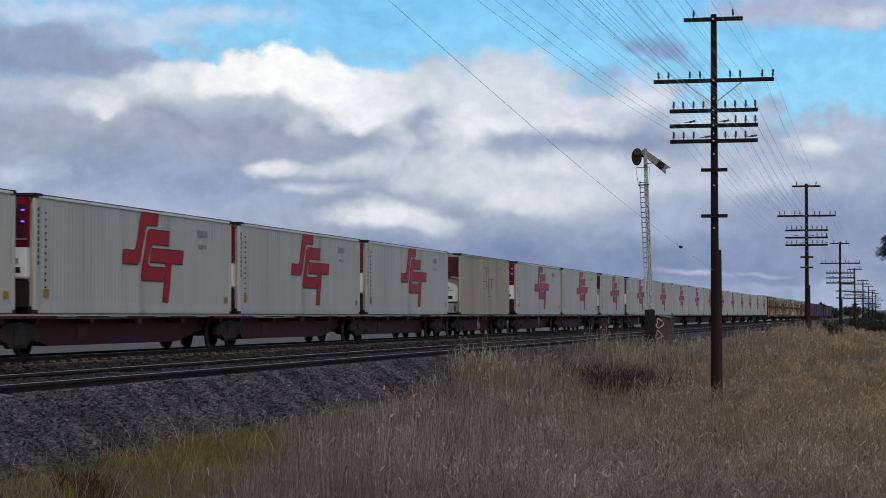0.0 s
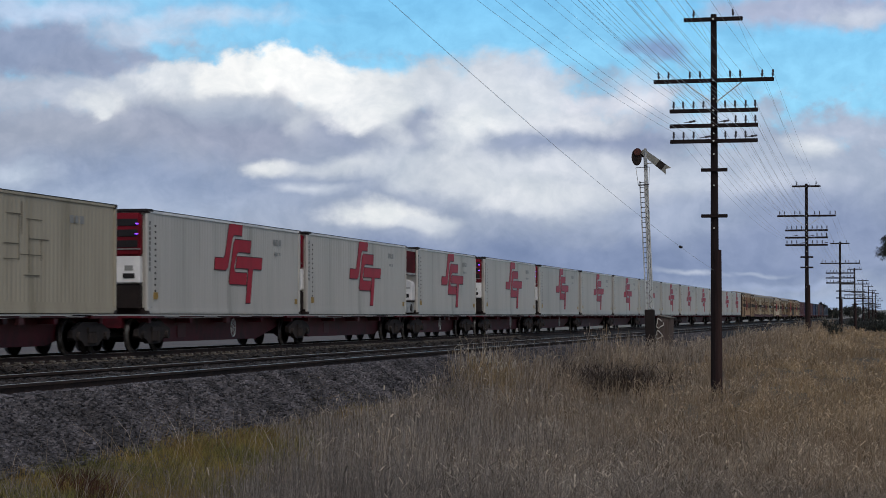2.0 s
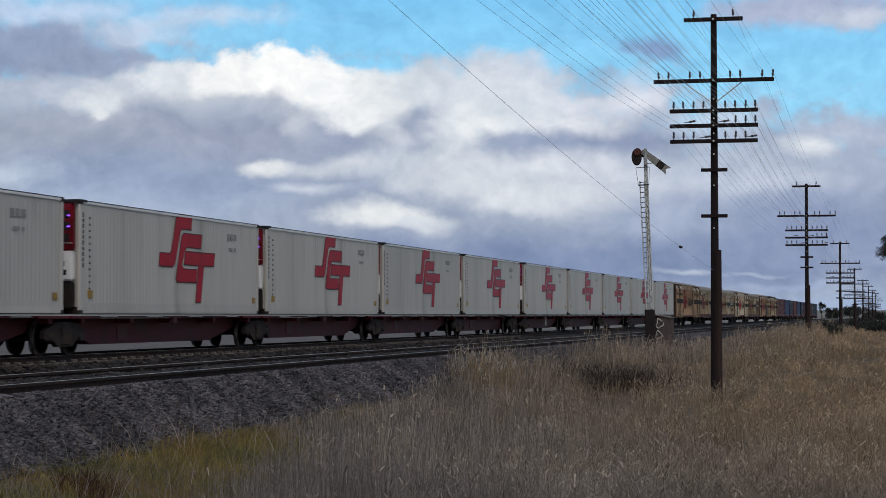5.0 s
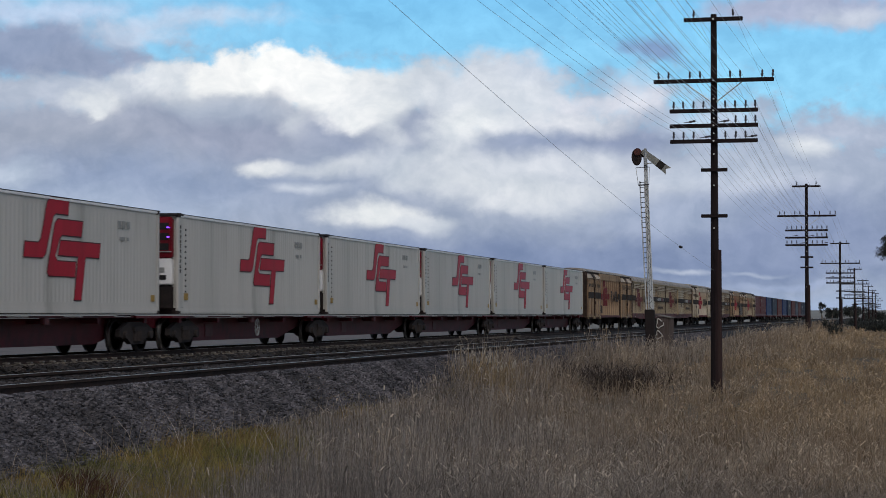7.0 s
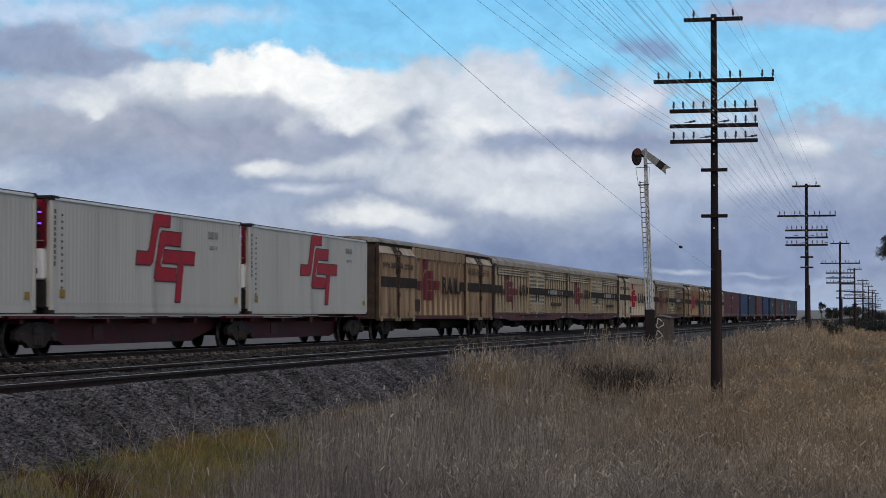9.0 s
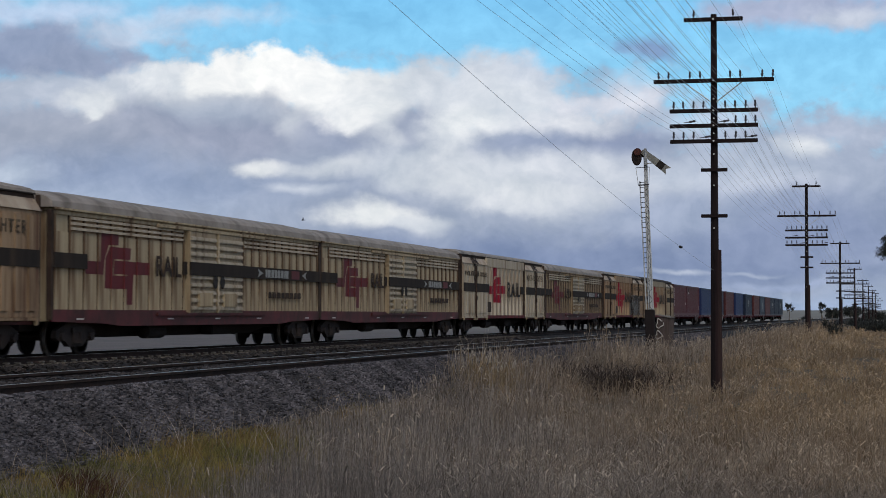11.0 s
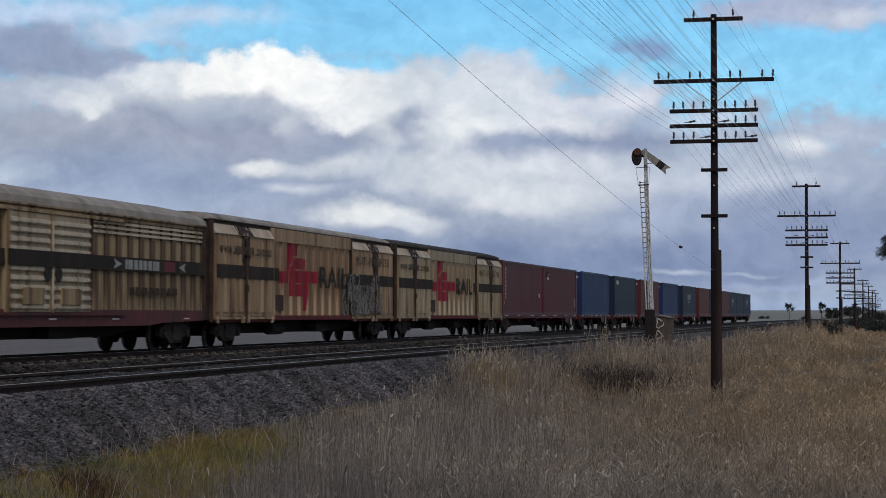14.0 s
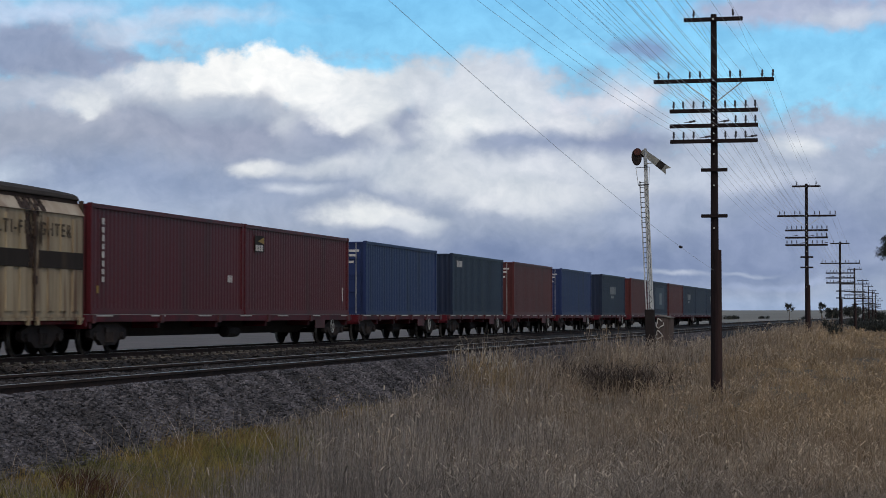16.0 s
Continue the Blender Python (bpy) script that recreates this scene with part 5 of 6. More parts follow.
def panel_van(length, label, paint, film, roof, sprayed=False):
    """Covered van: folding doors at both ends under sloped hoods, a ribbed middle."""
    t = thing("panel_van_wagon", label, "railway wagon", "covered vans")
    W = 1.27
    lo, hood, eave = 0.90, 3.55, 3.99
    m0, m1 = 6.05, length - 6.35
    part("body_core", soft_box(-W, W - 0.14, 0.1, length - 0.1, lo - 0.04, eave - 0.04, 0.02), RUST, t)
    curved_roof(length, eave - 0.03, 4.27, roof, t, 1.13)
    # ribbed middle
    n = 10
    step = (m1 - m0) / n
    deep, edge, front = W - 0.105, 0.07, W - 0.03
    bm = bmesh.new()
    prof = [(0.0, deep - 0.03), (0.0, deep), (edge, front), (step * 0.46 - edge, front), (step * 0.46, deep), (step * 0.46, deep - 0.03)]
    foot = [bm.verts.new((x, y, lo + 0.1)) for y, x in prof]
    head = [bm.verts.new((x, y, hood - 0.05)) for y, x in prof]
    bm.faces.new(foot)
    bm.faces.new(head[::-1])
    for i in range(6):
        bm.faces.new((foot[i], foot[(i + 1) % 6], head[(i + 1) % 6], head[i]))
    bmesh.ops.recalc_face_normals(bm, faces=bm.faces)
    rib = part("rib_panel", bm, paint, t)
    rib.location = (0, m0 + step * 0.1, 0)
    pan = part("pan_panel", box(bmesh.new(), W - 0.15, deep, 0, step * 0.54, lo + 0.1, hood - 0.05), paint, t)
    pan.location = (0, m0 + step * 0.56, 0)
    for k in range(1, n):
        again(rib, pose(0, m0 + step * (k + 0.1), 0))
        again(pan, pose(0, m0 + step * (k + 0.56) if k < n - 1 else m0 + step * (k + 0.46), 0))
    part("fascia", slab(bmesh.new(), [(m0 + 0.02, hood - 0.05), (m1 - 0.02, hood - 0.05), (m1 - 0.02, eave - 0.06), (m0 + 0.02, eave - 0.06)], W - 0.12, W - 0.03), paint, t)
    part("gutter", soft_box(W - 0.2, W - 0.1, 0.1, length - 0.1, eave - 0.05, eave - 0.01, 0.01), ROOF_DARK, t)
    part("middle_sill", soft_box(W - 0.14, W - 0.01, m0, m1, lo - 0.05, lo + 0.11, 0.015), SILL_RED if film is not FADED else MAROON, t, "red lower sill")
    for y0, y1 in ((0.1, m0 - 0.02), (m1 + 0.02, length - 0.1)):
        part("door_sill", soft_box(W - 0.14, W - 0.04, y0, y1, lo - 0.11, lo - 0.03, 0.012), SILL_RED if film is not FADED else MAROON, t)
    # folding doors with hoods
    for y0, y1 in ((0.12, 3.0), (3.06, 5.95), (m1 + 0.12, m1 + 3.2), (m1 + 3.26, length - 0.12)):
        leaf = part("door", soft_box(W - 0.09, W + 0.015, y0, y1, lo + 0.06, hood, 0.02), paint, t)
        k = (y1 - y0) / 4
        for i in range(4):
            part("door_panel", soft_box(W + 0.0, W + 0.05, y0 + 0.06 + i * k, y0 + k * (i + 0.62), lo + 0.2, hood - 0.12, 0.018), paint, leaf)
        part("hood", slab(bmesh.new(), [(y0, 0), (y1, 0), (y1, 0.02), (y0, 0.02)], 0.0, 0.51), CHAMFER, leaf, "sloped weathered hood over the door").matrix_basis = pose(W + 0.05, 0, hood - 0.01, 0, -122, 0)
        for y in (y0, y1 - 0.03):
            bm = bmesh.new()
            tri = [(W - 0.1, hood - 0.02), (W + 0.045, hood - 0.02), (W - 0.2, eave - 0.04)]
            a = [bm.verts.new((x, y, z)) for x, z in tri]
            b = [bm.verts.new((x, y + 0.03, z)) for x, z in tri]
            bm.faces.new(a)
            bm.faces.new(b[::-1])
            for i in range(3):
                bm.faces.new((a[i], b[i], b[(i + 1) % 3], a[(i + 1) % 3]))
            bmesh.ops.recalc_face_normals(bm, faces=bm.faces)
            part("hood_cheek", bm, CHAMFER, leaf)
        part("door_track", soft_box(W - 0.02, W + 0.06, y0, y1, lo - 0.02, lo + 0.06, 0.01), paint, leaf)
        for y in (y0 + 0.15, y1 - 0.3):
            part("door_foot", soft_box(W - 0.02, W + 0.08, y, y + 0.13, lo - 0.13, lo + 0.08, 0.015), VAN_MID, leaf)
    for y in (3.03, m1 + 3.23):
        bm = tube(bmesh.new(), (W + 0.07, y, lo), (W + 0.07, y, hood - 0.1), 0.035, 0.035, 8)
        bar = part("lock_bar", bm, RUST, t, "rusty locking bar")
        for z in (1.75, 2.9):
            part("handle", soft_box(W + 0.05, W + 0.13, y - 0.08, y + 0.08, z, z + 0.22, 0.02), RUST, bar)
        stain = part("grime_stain", slab(bmesh.new(), [(y - 0.75, 0), (y + 0.75, 0), (y + 0.75, 0.006), (y - 0.75, 0.006)], 0.0, 0.5), STAIN, t, "soot and rust stain across the door hoods")
        stain.matrix_basis = pose(W + 0.056, 0, hood + 0.002, 0, -122, 0)
        part("grime_stain", slab(bmesh.new(), [(y - 0.4, hood - 1.4), (y + 0.4, hood - 1.4), (y + 0.5, hood - 0.02), (y - 0.5, hood - 0.02)], W + 0.05, W + 0.056), STAIN, t, "rust stain beside a locking bar")
    for y in (0.0, m1, length - 0.12):
        part("door_post", soft_box(W - 0.12, W + 0.0, y, y + 0.08, lo - 0.1, eave - 0.05, 0.012), RUST, t)
    part("door_post", soft_box(W - 0.12, W + 0.0, m0 - 0.06, m0 + 0.02, lo - 0.1, eave - 0.05, 0.012), paint, t)
    # black band, emblem and lettering
    s0, s1 = 2.17, 2.59
    for y0, y1, x in ((0.2, 2.72, W + 0.052), (3.3, 5.85, W + 0.052), (m1 + 0.2, m1 + 2.95, W + 0.052), (m1 + 3.5, length - 0.2, W + 0.052), (m0 + 0.1, m0 + 0.6, W - 0.03), (m0 + 9.3, m1 - 0.05, W - 0.03)):
        part("black_band", slab(bmesh.new(), [(y0, s0), (y1, s0), (y1, s1), (y0, s1)], x - 0.03, x + 0.004), STRIPE, t, "black painted band")
    strips = []
    for k in range(n):
        a = m0 + step * (k + 0.1)
        b = a + step * 0.46
        strips += [(a, a + edge, deep, front), (a + edge, b - edge, front, front), (b - edge, b, front, deep), (b, a + step, deep, deep)]
    upright_emblem(t, m0 + 0.62, 4.6, 1.02, 2.46, film, strips)
    words("RAIL", 1.06, DARK_MARK, t, (W - 0.022, m0 + 5.3, 2.03), 1.62, "bold black lettering", 0.02, 1.1)
    words("MULTI-FREIGHTER", 0.44, WORN_MARK, t, (W + 0.056, m1 + 0.35, 2.97), 1.12, "worn black lettering", 0.008, 1.3)
    words("www.", 0.46, WORN_MARK, t, (W + 0.056, 0.45, 2.95), 1.1, "worn black lettering", 0.01, 1.2)
    bars(t, "marking", 1.86, 2.95, (0.2, 0.2, 0.14, 0.08, 0.2, 0.22, 0.08, 0.2, 0.12, 0.08, 0.2, 0.22), 0.24, W + 0.054, WORN_MARK)
    words(".com.au", 0.46, WORN_MARK, t, (W + 0.056, 3.92, 2.95), 1.0, "worn black lettering", 0.01, 1.15)
    part("repair_patch", slab(bmesh.new(), [(m0 + 0.2, 1.18), (m0 + 1.1, 1.18), (m0 + 1.1, 1.7), (m0 + 0.2, 1.7)], W - 0.05, W - 0.022), RUST, t)
    if sprayed:
        rnd = random.Random(4)
        for k in range(26):
            y = m1 - 0.8 + 4.9 * (k % 13) / 13 + rnd.uniform(-0.1, 0.1)
            x = W - 0.024 if y < m1 - 0.45 else W + 0.052
            zc, r = 1.42 + 0.62 * (k // 13) + rnd.uniform(-0.1, 0.1), rnd.uniform(0.3, 0.45)
            pts = [(y + r * rnd.uniform(0.5, 1.1) * math.cos(u), zc + r * rnd.uniform(0.7, 1.3) * math.sin(u)) for u in [6.283 * q / 11 for q in range(11)]]
            part("spray_fill", slab(bmesh.new(), pts, x - 0.002, x + 0.002 + 0.0004 * (k % 5)), SPRAY_HAZE, t, "thin haze of silver spray paint")
        for k in range(90):
            y = m1 - 1.0 + k * 0.057
            x = W - 0.022 if y < m1 - 0.45 else W + 0.056
            bm = bmesh.new()
            turn, p = rnd.uniform(0, 6.28), [x, y, rnd.uniform(1.15, 2.4)]
            pts = [tuple(p)]
            for i in range(7):
                turn += rnd.uniform(-0.1, 1.1)
                p = [x, min(y + 0.55, max(y - 0.4, p[1] + 0.17 * math.cos(turn))), min(2.55, max(1.08, p[2] + 0.26 * math.sin(turn)))]
                pts.append(tuple(p))
            sweep(bm, [p for i, p in enumerate(pts) if not i or p != pts[i - 1]], 0.022 + 0.007 * (k % 4), 5)
            bmesh.ops.scale(bm, vec=(0.05 + 0.02 * (k % 4), 1, 1), space=Matrix.Translation((-x, 0, 0)), verts=bm.verts)
            part("spray_stroke", bm, SPRAY if k % 2 else DARK_MARK, t, "sprayed silver and black scrawl")
    van_under(t, length)
    return t


def louvre_van(length, label, wood):
    """Covered van with upright battens, louvre slats under the eaves and a pair of ribbed sliding doors."""
    t = thing("louvre_van_wagon", label, "railway wagon", "covered vans")
    W = 1.27
    lo, eave = 1.16, 3.73
    d0, d1 = 9.5, 14.4
    part("body_core", soft_box(-W, W - 0.08, 0.12, length - 0.12, lo - 0.3, eave - 0.02, 0.02), wood, t)
    curved_roof(length, eave - 0.04, 4.22, ROOF, t, 1.3)
    part("gutter", soft_box(W - 0.1, W + 0.03, 0.1, length - 0.1, eave - 0.09, eave - 0.02, 0.012), wood, t)
    part("upper_band", soft_box(W - 0.1, W - 0.03, 0.12, length - 0.12, eave - 0.2, eave - 0.09, 0.008), wood, t)
    sill = [(0.1, lo), (0.1, 0.86), (3.4, 0.80), (4.6, 0.73), (length - 4.6, 0.73), (length - 3.4, 0.80), (length - 0.1, 0.86), (length - 0.1, lo)]
    part("side_sill", slab(bmesh.new(), sill, W - 0.1, W - 0.03), MAROON, t, "maroon lower sill")
    batten = part("batten", soft_box(W - 0.1, W - 0.03, -0.04, 0.04, lo - 0.02, eave - 0.2, 0.01), wood, t)
    batten.location = (0, 0.3, 0)
    spots = [0.3 + i * (d0 - 0.5) / 10 for i in range(11)] + [d1 + 0.3 + i * (length - d1 - 0.6) / 10 for i in range(11)]
    for y in spots[1:]:
        again(batten, pose(0, y, 0))
    # narrow dark brown strip along the leading side of each batten
    seam = part("seam", box(bmesh.new(), W - 0.1, W - 0.052, -0.07, -0.0405, lo - 0.02, eave - 0.2), RUST, t)
    seam.location = batten.location.copy()
    for y in spots[1:]:
        again(seam, pose(0, y, 0))
    panel = part("wall_panel", box(bmesh.new(), W - 0.1, W - 0.06, 0.05, (d0 - 0.5) / 10 - 0.05, lo, eave - 0.62), wood, t)
    panel.location = (0, spots[0], 0)
    for y in spots[1:10] + spots[11:21]:
        again(panel, pose(0, y, 0))
    for y0, y1 in ((1.2, d0 - 0.3), (d1 + 0.3, length - 0.3)):
        for k in range(3):
            z = eave - 0.3 - 0.13 * k
            bm = slab(bmesh.new(), [(y0, z), (y1, z), (y1, z + 0.07), (y0, z + 0.07)], W - 0.08, W - 0.015)
            part("louvre_slat", bm, VAN_PALE, t)
        part("louvre_shadow_gap", box(bmesh.new(), W - 0.085, W - 0.07, y0, y1, eave - 0.62, eave - 0.2), VAN, t)
    for y0, y1 in ((d0, (d0 + d1) / 2 - 0.03), ((d0 + d1) / 2 + 0.03, d1)):
        leaf = part("door", soft_box(W - 0.09, W + 0.03, y0, y1, lo - 0.08, eave - 0.24, 0.015), VAN_MID, t)
        for k in range(10):
            z = lo + 0.0 + k * 0.228
            part("door_rib", soft_box(W + 0.02, W + 0.085, y0 + 0.1, y1 - 0.06, z, z + 0.13, 0.025), VAN_PALE, leaf)
        part("door_edge", soft_box(W + 0.02, W + 0.08, y0, y0 + 0.1, lo - 0.08, eave - 0.24, 0.01), wood, leaf)
    for z, x in ((lo - 0.16, W + 0.03), (eave - 0.24, W + 0.05)):
        part("door_track", soft_box(W - 0.1, x, d0 - 2.4, d1 + 2.4, z, z + 0.1, 0.012), wood if z > 2 else MAROON, t)
    for dy in (-0.32, 0.32):
        bm = lathe(bmesh.new(), [(0.2, W + 0.105), (0.2, W + 0.116), (0.02, W + 0.118)], 14, "X")
        part("painted_spot", bm, DARK_MARK, t).matrix_basis = pose(0, (d0 + d1) / 2 + dy, 2.02)
    bm = tube(bmesh.new(), (W + 0.09, (d0 + d1) / 2, lo), (W + 0.09, (d0 + d1) / 2, eave - 0.4), 0.022, 0.022, 7)
    part("lock_bar", bm, VAN_PALE, t)
    s0, s1 = 2.2, 2.58
    for y0, y1, x in ((0.15, 2.2, W - 0.002), (9.2, d0 - 0.02, W - 0.002), (d0, d1, W + 0.112), (d1 + 0.1, length - 0.15, W - 0.002)):
        part("black_band", slab(bmesh.new(), [(y0, s0), (y1, s0), (y1, s1), (y0, s1)], x - 0.05, x + 0.004), STRIPE, t, "black painted band")
    strips = []
    for a, b in zip(spots[:10], spots[1:11]):
        strips += [(a - 0.04, a + 0.04, W - 0.029, W - 0.029), (a + 0.04, a + 0.05, W - 0.029, W - 0.059), (a + 0.05, b - 0.05, W - 0.059, W - 0.059), (b - 0.05, b - 0.04, W - 0.059, W - 0.029)]
    upright_emblem(t, 2.2, 4.4, 1.18, 2.05, FADED, strips)
    words("RAIL", 0.82, RUST, t, (W + 0.0, 6.95, 2.12), 1.25, "worn black lettering")
    for y in ((d0 + d1) / 2 - 1.7, (d0 + d1) / 2 + 0.5):
        part("lower_hatch", soft_box(W + 0.02, W + 0.112, y, y + 1.2, lo + 0.1, lo + 0.52, 0.02), wood, t, "stained lower hatch")
    bars(t, "marking", length - 6.35, s0 + 0.06, (0.2, 0.42, 0.36, 0.32, 0.36, 0.36, 0.16, 0.4), 0.26, W + 0.004, GREY_MARK)
    part("painted_block", box(bmesh.new(), W + 0.002, W + 0.007, length - 3.5, length - 2.6, s0 + 0.05, s1 - 0.05), FADED, t)
    for y, s in ((length - 7.15, 1), (length - 1.75, -1)):
        part("arrow_mark", slab(bmesh.new(), [(y, s0 + 0.05), (y + s * 0.55, (s0 + s1) / 2), (y, s1 - 0.05), (y + s * 0.14, (s0 + s1) / 2)], W + 0.001, W + 0.008), GREY_MARK, t, "pale painted arrow")
    bars(t, "marking", length - 6.0, s0 - 0.62, (0.4, 0.5, 0.5, 0.4, 0.5, 0.5, 0.4, 0.5), 0.2, W - 0.002, RUST)
    part("end_post", soft_box(W - 0.14, W - 0.01, 0.0, 0.14, 0.9, eave - 0.1, 0.012), RUST, t)
    part("end_post", soft_box(W - 0.14, W - 0.01, length - 0.14, length, 0.9, eave - 0.1, 0.012), RUST, t)
    for y in (1.6, 8.0, 12.0, 16.0, length - 1.8):
        part("reflector_strip", box(bmesh.new(), W - 0.03, W - 0.024, y, y + 0.45, 0.90, 0.94), PALE_MARK, t)
    van_under(t, length)
    return t


def make_train():
    # refrigerated containers: leading end of each, in order
    lead_of = [1.2150, 1.7813, 2.3356, 2.8989, 3.5216, 4.0488, 4.6071, 5.2077, 5.7319, 6.3158, 6.8799, 7.4393, 7.9937, 8.5557, 9.1370, 9.6967, 10.2572, 10.8166, 11.3746]
    model = reefer(FT48, WHITE, "white ribbed refrigerated container with a red emblem", EMBLEM, True)
    short_model = reefer(FT40, WHITE, "shorter white refrigerated container with a framed red cooling panel", EMBLEM, True, True)
    old = reefer(FT40, CREAM, "weathered cream container with traces of a removed emblem", None, False, True)
    wagons = {}
    y_of = []
    for r in lead_of:
        ln = FT40 if r in (3.5216, 5.2077) else FT48
        y_of.append((at(r), at(r) + ln, ln))
    first_m = True
    for i, (y0, y1, ln) in enumerate(y_of):
        if ln == FT40:
            send(old if i == 4 else short_model, y0)
        else:
            send(model if first_m else copy_thing(model, pose(0, 0, 0)), y0)
            first_m = False
        gap_before = y0 - y_of[i - 1][1] if i else 1.0
        gap_after = y_of[i + 1][0] - y1 if i + 1 < len(y_of) else 1.5
        lead, trail = gap_before > 1.1, gap_after > 1.1
        a = y0 - (gap_before / 2 if not lead else min(0.5, gap_before / 2) if ln == FT48 else 1.0)
        b = y1 + (gap_after / 2 if not trail else 0.25)
        key = (round(b - a, 1), lead, trail)
        if key not in wagons:
            w = wagons[key] = well_wagon(b - a, lead, trail)
        else:
            w = copy_thing(wagons[key], pose(0, 0, 0))
        send(w, a)
    # covered vans
    vans = [(11.958, 12.79), (12.812, 13.645), (13.66, 14.508), (14.525, 15.355), (15.37, 16.222), (16.24, 17.045), (17.065, 17.885)]
    lou = None
    for i, (a, b) in enumerate(vans):
        y0, ln = at(a), SPEED * (b - a)
        if i == 4:
            send(louvre_van(23.15, "grimy brown louvred van with maroon sills and a faded red emblem", VAN_GRIMY), y0)
        elif i in (1, 2):
            if lou is None:
                lou = louvre_van(23.15, "rust-stained cream louvred van with maroon sills and a faded red emblem", VAN_SLAT)
                send(lou, y0)
            else:
                send(copy_thing(lou, pose(0, 0, 0)), y0)
        else:
            send(panel_van(ln, ("weathered cream panel van sprayed with silver scrawls", "pale cream panel van with a red emblem and black band", "stained cream panel van with a red emblem")[0 if i == 5 else 1 if i in (3, 6) else 2],
                           VAN_PALE if i == 3 else VAN_MID if i == 6 else VAN, VAN_FILM if i in (3, 5, 6) else FADED, ROOF_DARK if i == 6 else ROOF, sprayed=i == 5), y0)
    # shipping containers on skeletal wagons: leading end, length, paint, door, marks
    loads = [(17.905, FT40, BOX_RED, "oxide red", False, "column"), (18.357, FT40, BOX_RED, "oxide red", False, "badge"),
             (18.895, FT40, BOX_BLUE, "blue", True, ""), (19.46, FT40, BOX_GREEN, "dark slate blue", False, "corner"),
             (20.02, FT40, BOX_BRICK, "brick red", True, ""), (20.59, FT40, BOX_BLUE, "blue", True, ""),
             (21.22, FT40, BOX_GREEN, "dark slate blue", False, "panel"), (21.80, FT40, BOX_BRICK, "brick red", False, ""),
             (22.27, FT40, BOX_NAVY, "navy blue", False, "block"), (22.76, FT40, BOX_BRICK, "brick red", False, ""),
             (23.22, FT40, BOX_GREEN, "dark slate blue", False, "panel"), (23.66, FT40, BOX_NAVY, "navy blue", False, ""), (24.11, FT40, BOX_GREEN, "dark teal", False, "panel")]
    for k, (a, ln, paint, word, door, marks) in enumerate(loads):
        send(freight_box(ln, paint, word + " corrugated shipping container on a wagon", door, marks), at(a))
    wagon = flat_wagon(2 * FT40 + 0.9)
    send(wagon, at(17.905) - 0.3)
    short = flat_wagon(FT40 + 2.3)
    for k, a in enumerate((18.895, 19.46, 20.02, 20.59, 21.22)):
        send(short if not k else copy_thing(short, pose(0, 0, 0)), at(a) - 1.1)
    for a in (21.80, 22.76, 23.62):
        send(copy_thing(wagon, pose(0, 0, 0)), at(a) - 0.3)


make_train()


# ---- grass, reeds, shrubs, trees ----
def plant_material(name, lo, hi, gold, patch=0.12, across=None):
    """Leaf colours by the single blade, by patches, and where given by a drift of gold from one side of the paddock to the other."""
    m = bpy.data.materials.new(name)
    m.use_nodes = True
    nt = m.node_tree
    b = nt.nodes["Principled BSDF"]
    ge = nt.nodes.new("ShaderNodeNewGeometry")
    col = mix(nt, ge.outputs["Random Per Island"], lo, hi)
    warm = mix(nt, ge.outputs["Random Per Island"], mix(nt, 0.75, lo, gold), mix(nt, 0.6, hi, gold))
    f = ramp(nt, grain(nt, patch, 5), 0.42, 0.66)
    if across:
        tc = nt.nodes.new("ShaderNodeTexCoord")
        sp = nt.nodes.new("ShaderNodeSeparateXYZ")
        nt.links.new(tc.outputs["Object"], sp.inputs[0])
        g = ramp(nt, sp.outputs[0], *across)
        deep = nt.nodes.new("ShaderNodeMath")
        deep.operation = "MULTIPLY"
        nt.links.new(g, deep.inputs[0])
        nt.links.new(ramp(nt, sp.outputs[1], 12, 34), deep.inputs[1])
        g = deep.outputs[0]
        off = nt.nodes.new("ShaderNodeMath")
        off.operation, off.use_clamp = "MULTIPLY_ADD", True
        off.inputs[1].default_value = 0.3
        nt.links.new(ramp(nt, sp.outputs[1], 31, 40), off.inputs[0])
        nt.links.new(g, off.inputs[2])
        g = off.outputs[0]
        ad = nt.nodes.new("ShaderNodeMath")
        ad.operation = "MULTIPLY_ADD"
        ad.inputs[1].default_value = 0.45
        ad.use_clamp = True
        nt.links.new(f, ad.inputs[0])
        nt.links.new(g, ad.inputs[2])
        f = ad.outputs[0]
    col = mix(nt, f, col, warm)
    col = mix(nt, 0.65, col, mix(nt, ramp(nt, grain(nt, 0.9, 4), 0.3, 0.7), (0.55, 0.53, 0.52, 1), (1.25, 1.22, 1.18, 1)), "MULTIPLY")
    col = mix(nt, 0.6, col, mix(nt, ramp(nt, grain(nt, 0.28, 4), 0.35, 0.65), (0.68, 0.66, 0.66, 1), (1.3, 1.27, 1.22, 1)), "MULTIPLY")
    nt.links.new(col, b.inputs["Base Color"])
    b.inputs["Roughness"].default_value = 0.8
    thin = nt.nodes.new("ShaderNodeBsdfTranslucent")
    nt.links.new(col, thin.inputs[0])
    blend = nt.nodes.new("ShaderNodeMixShader")
    blend.inputs[0].default_value = 0.3
    nt.links.new(b.outputs[0], blend.inputs[1])
    nt.links.new(thin.outputs[0], blend.inputs[2])
    nt.links.new(blend.outputs[0], nt.nodes["Material Output"].inputs[0])
    return m


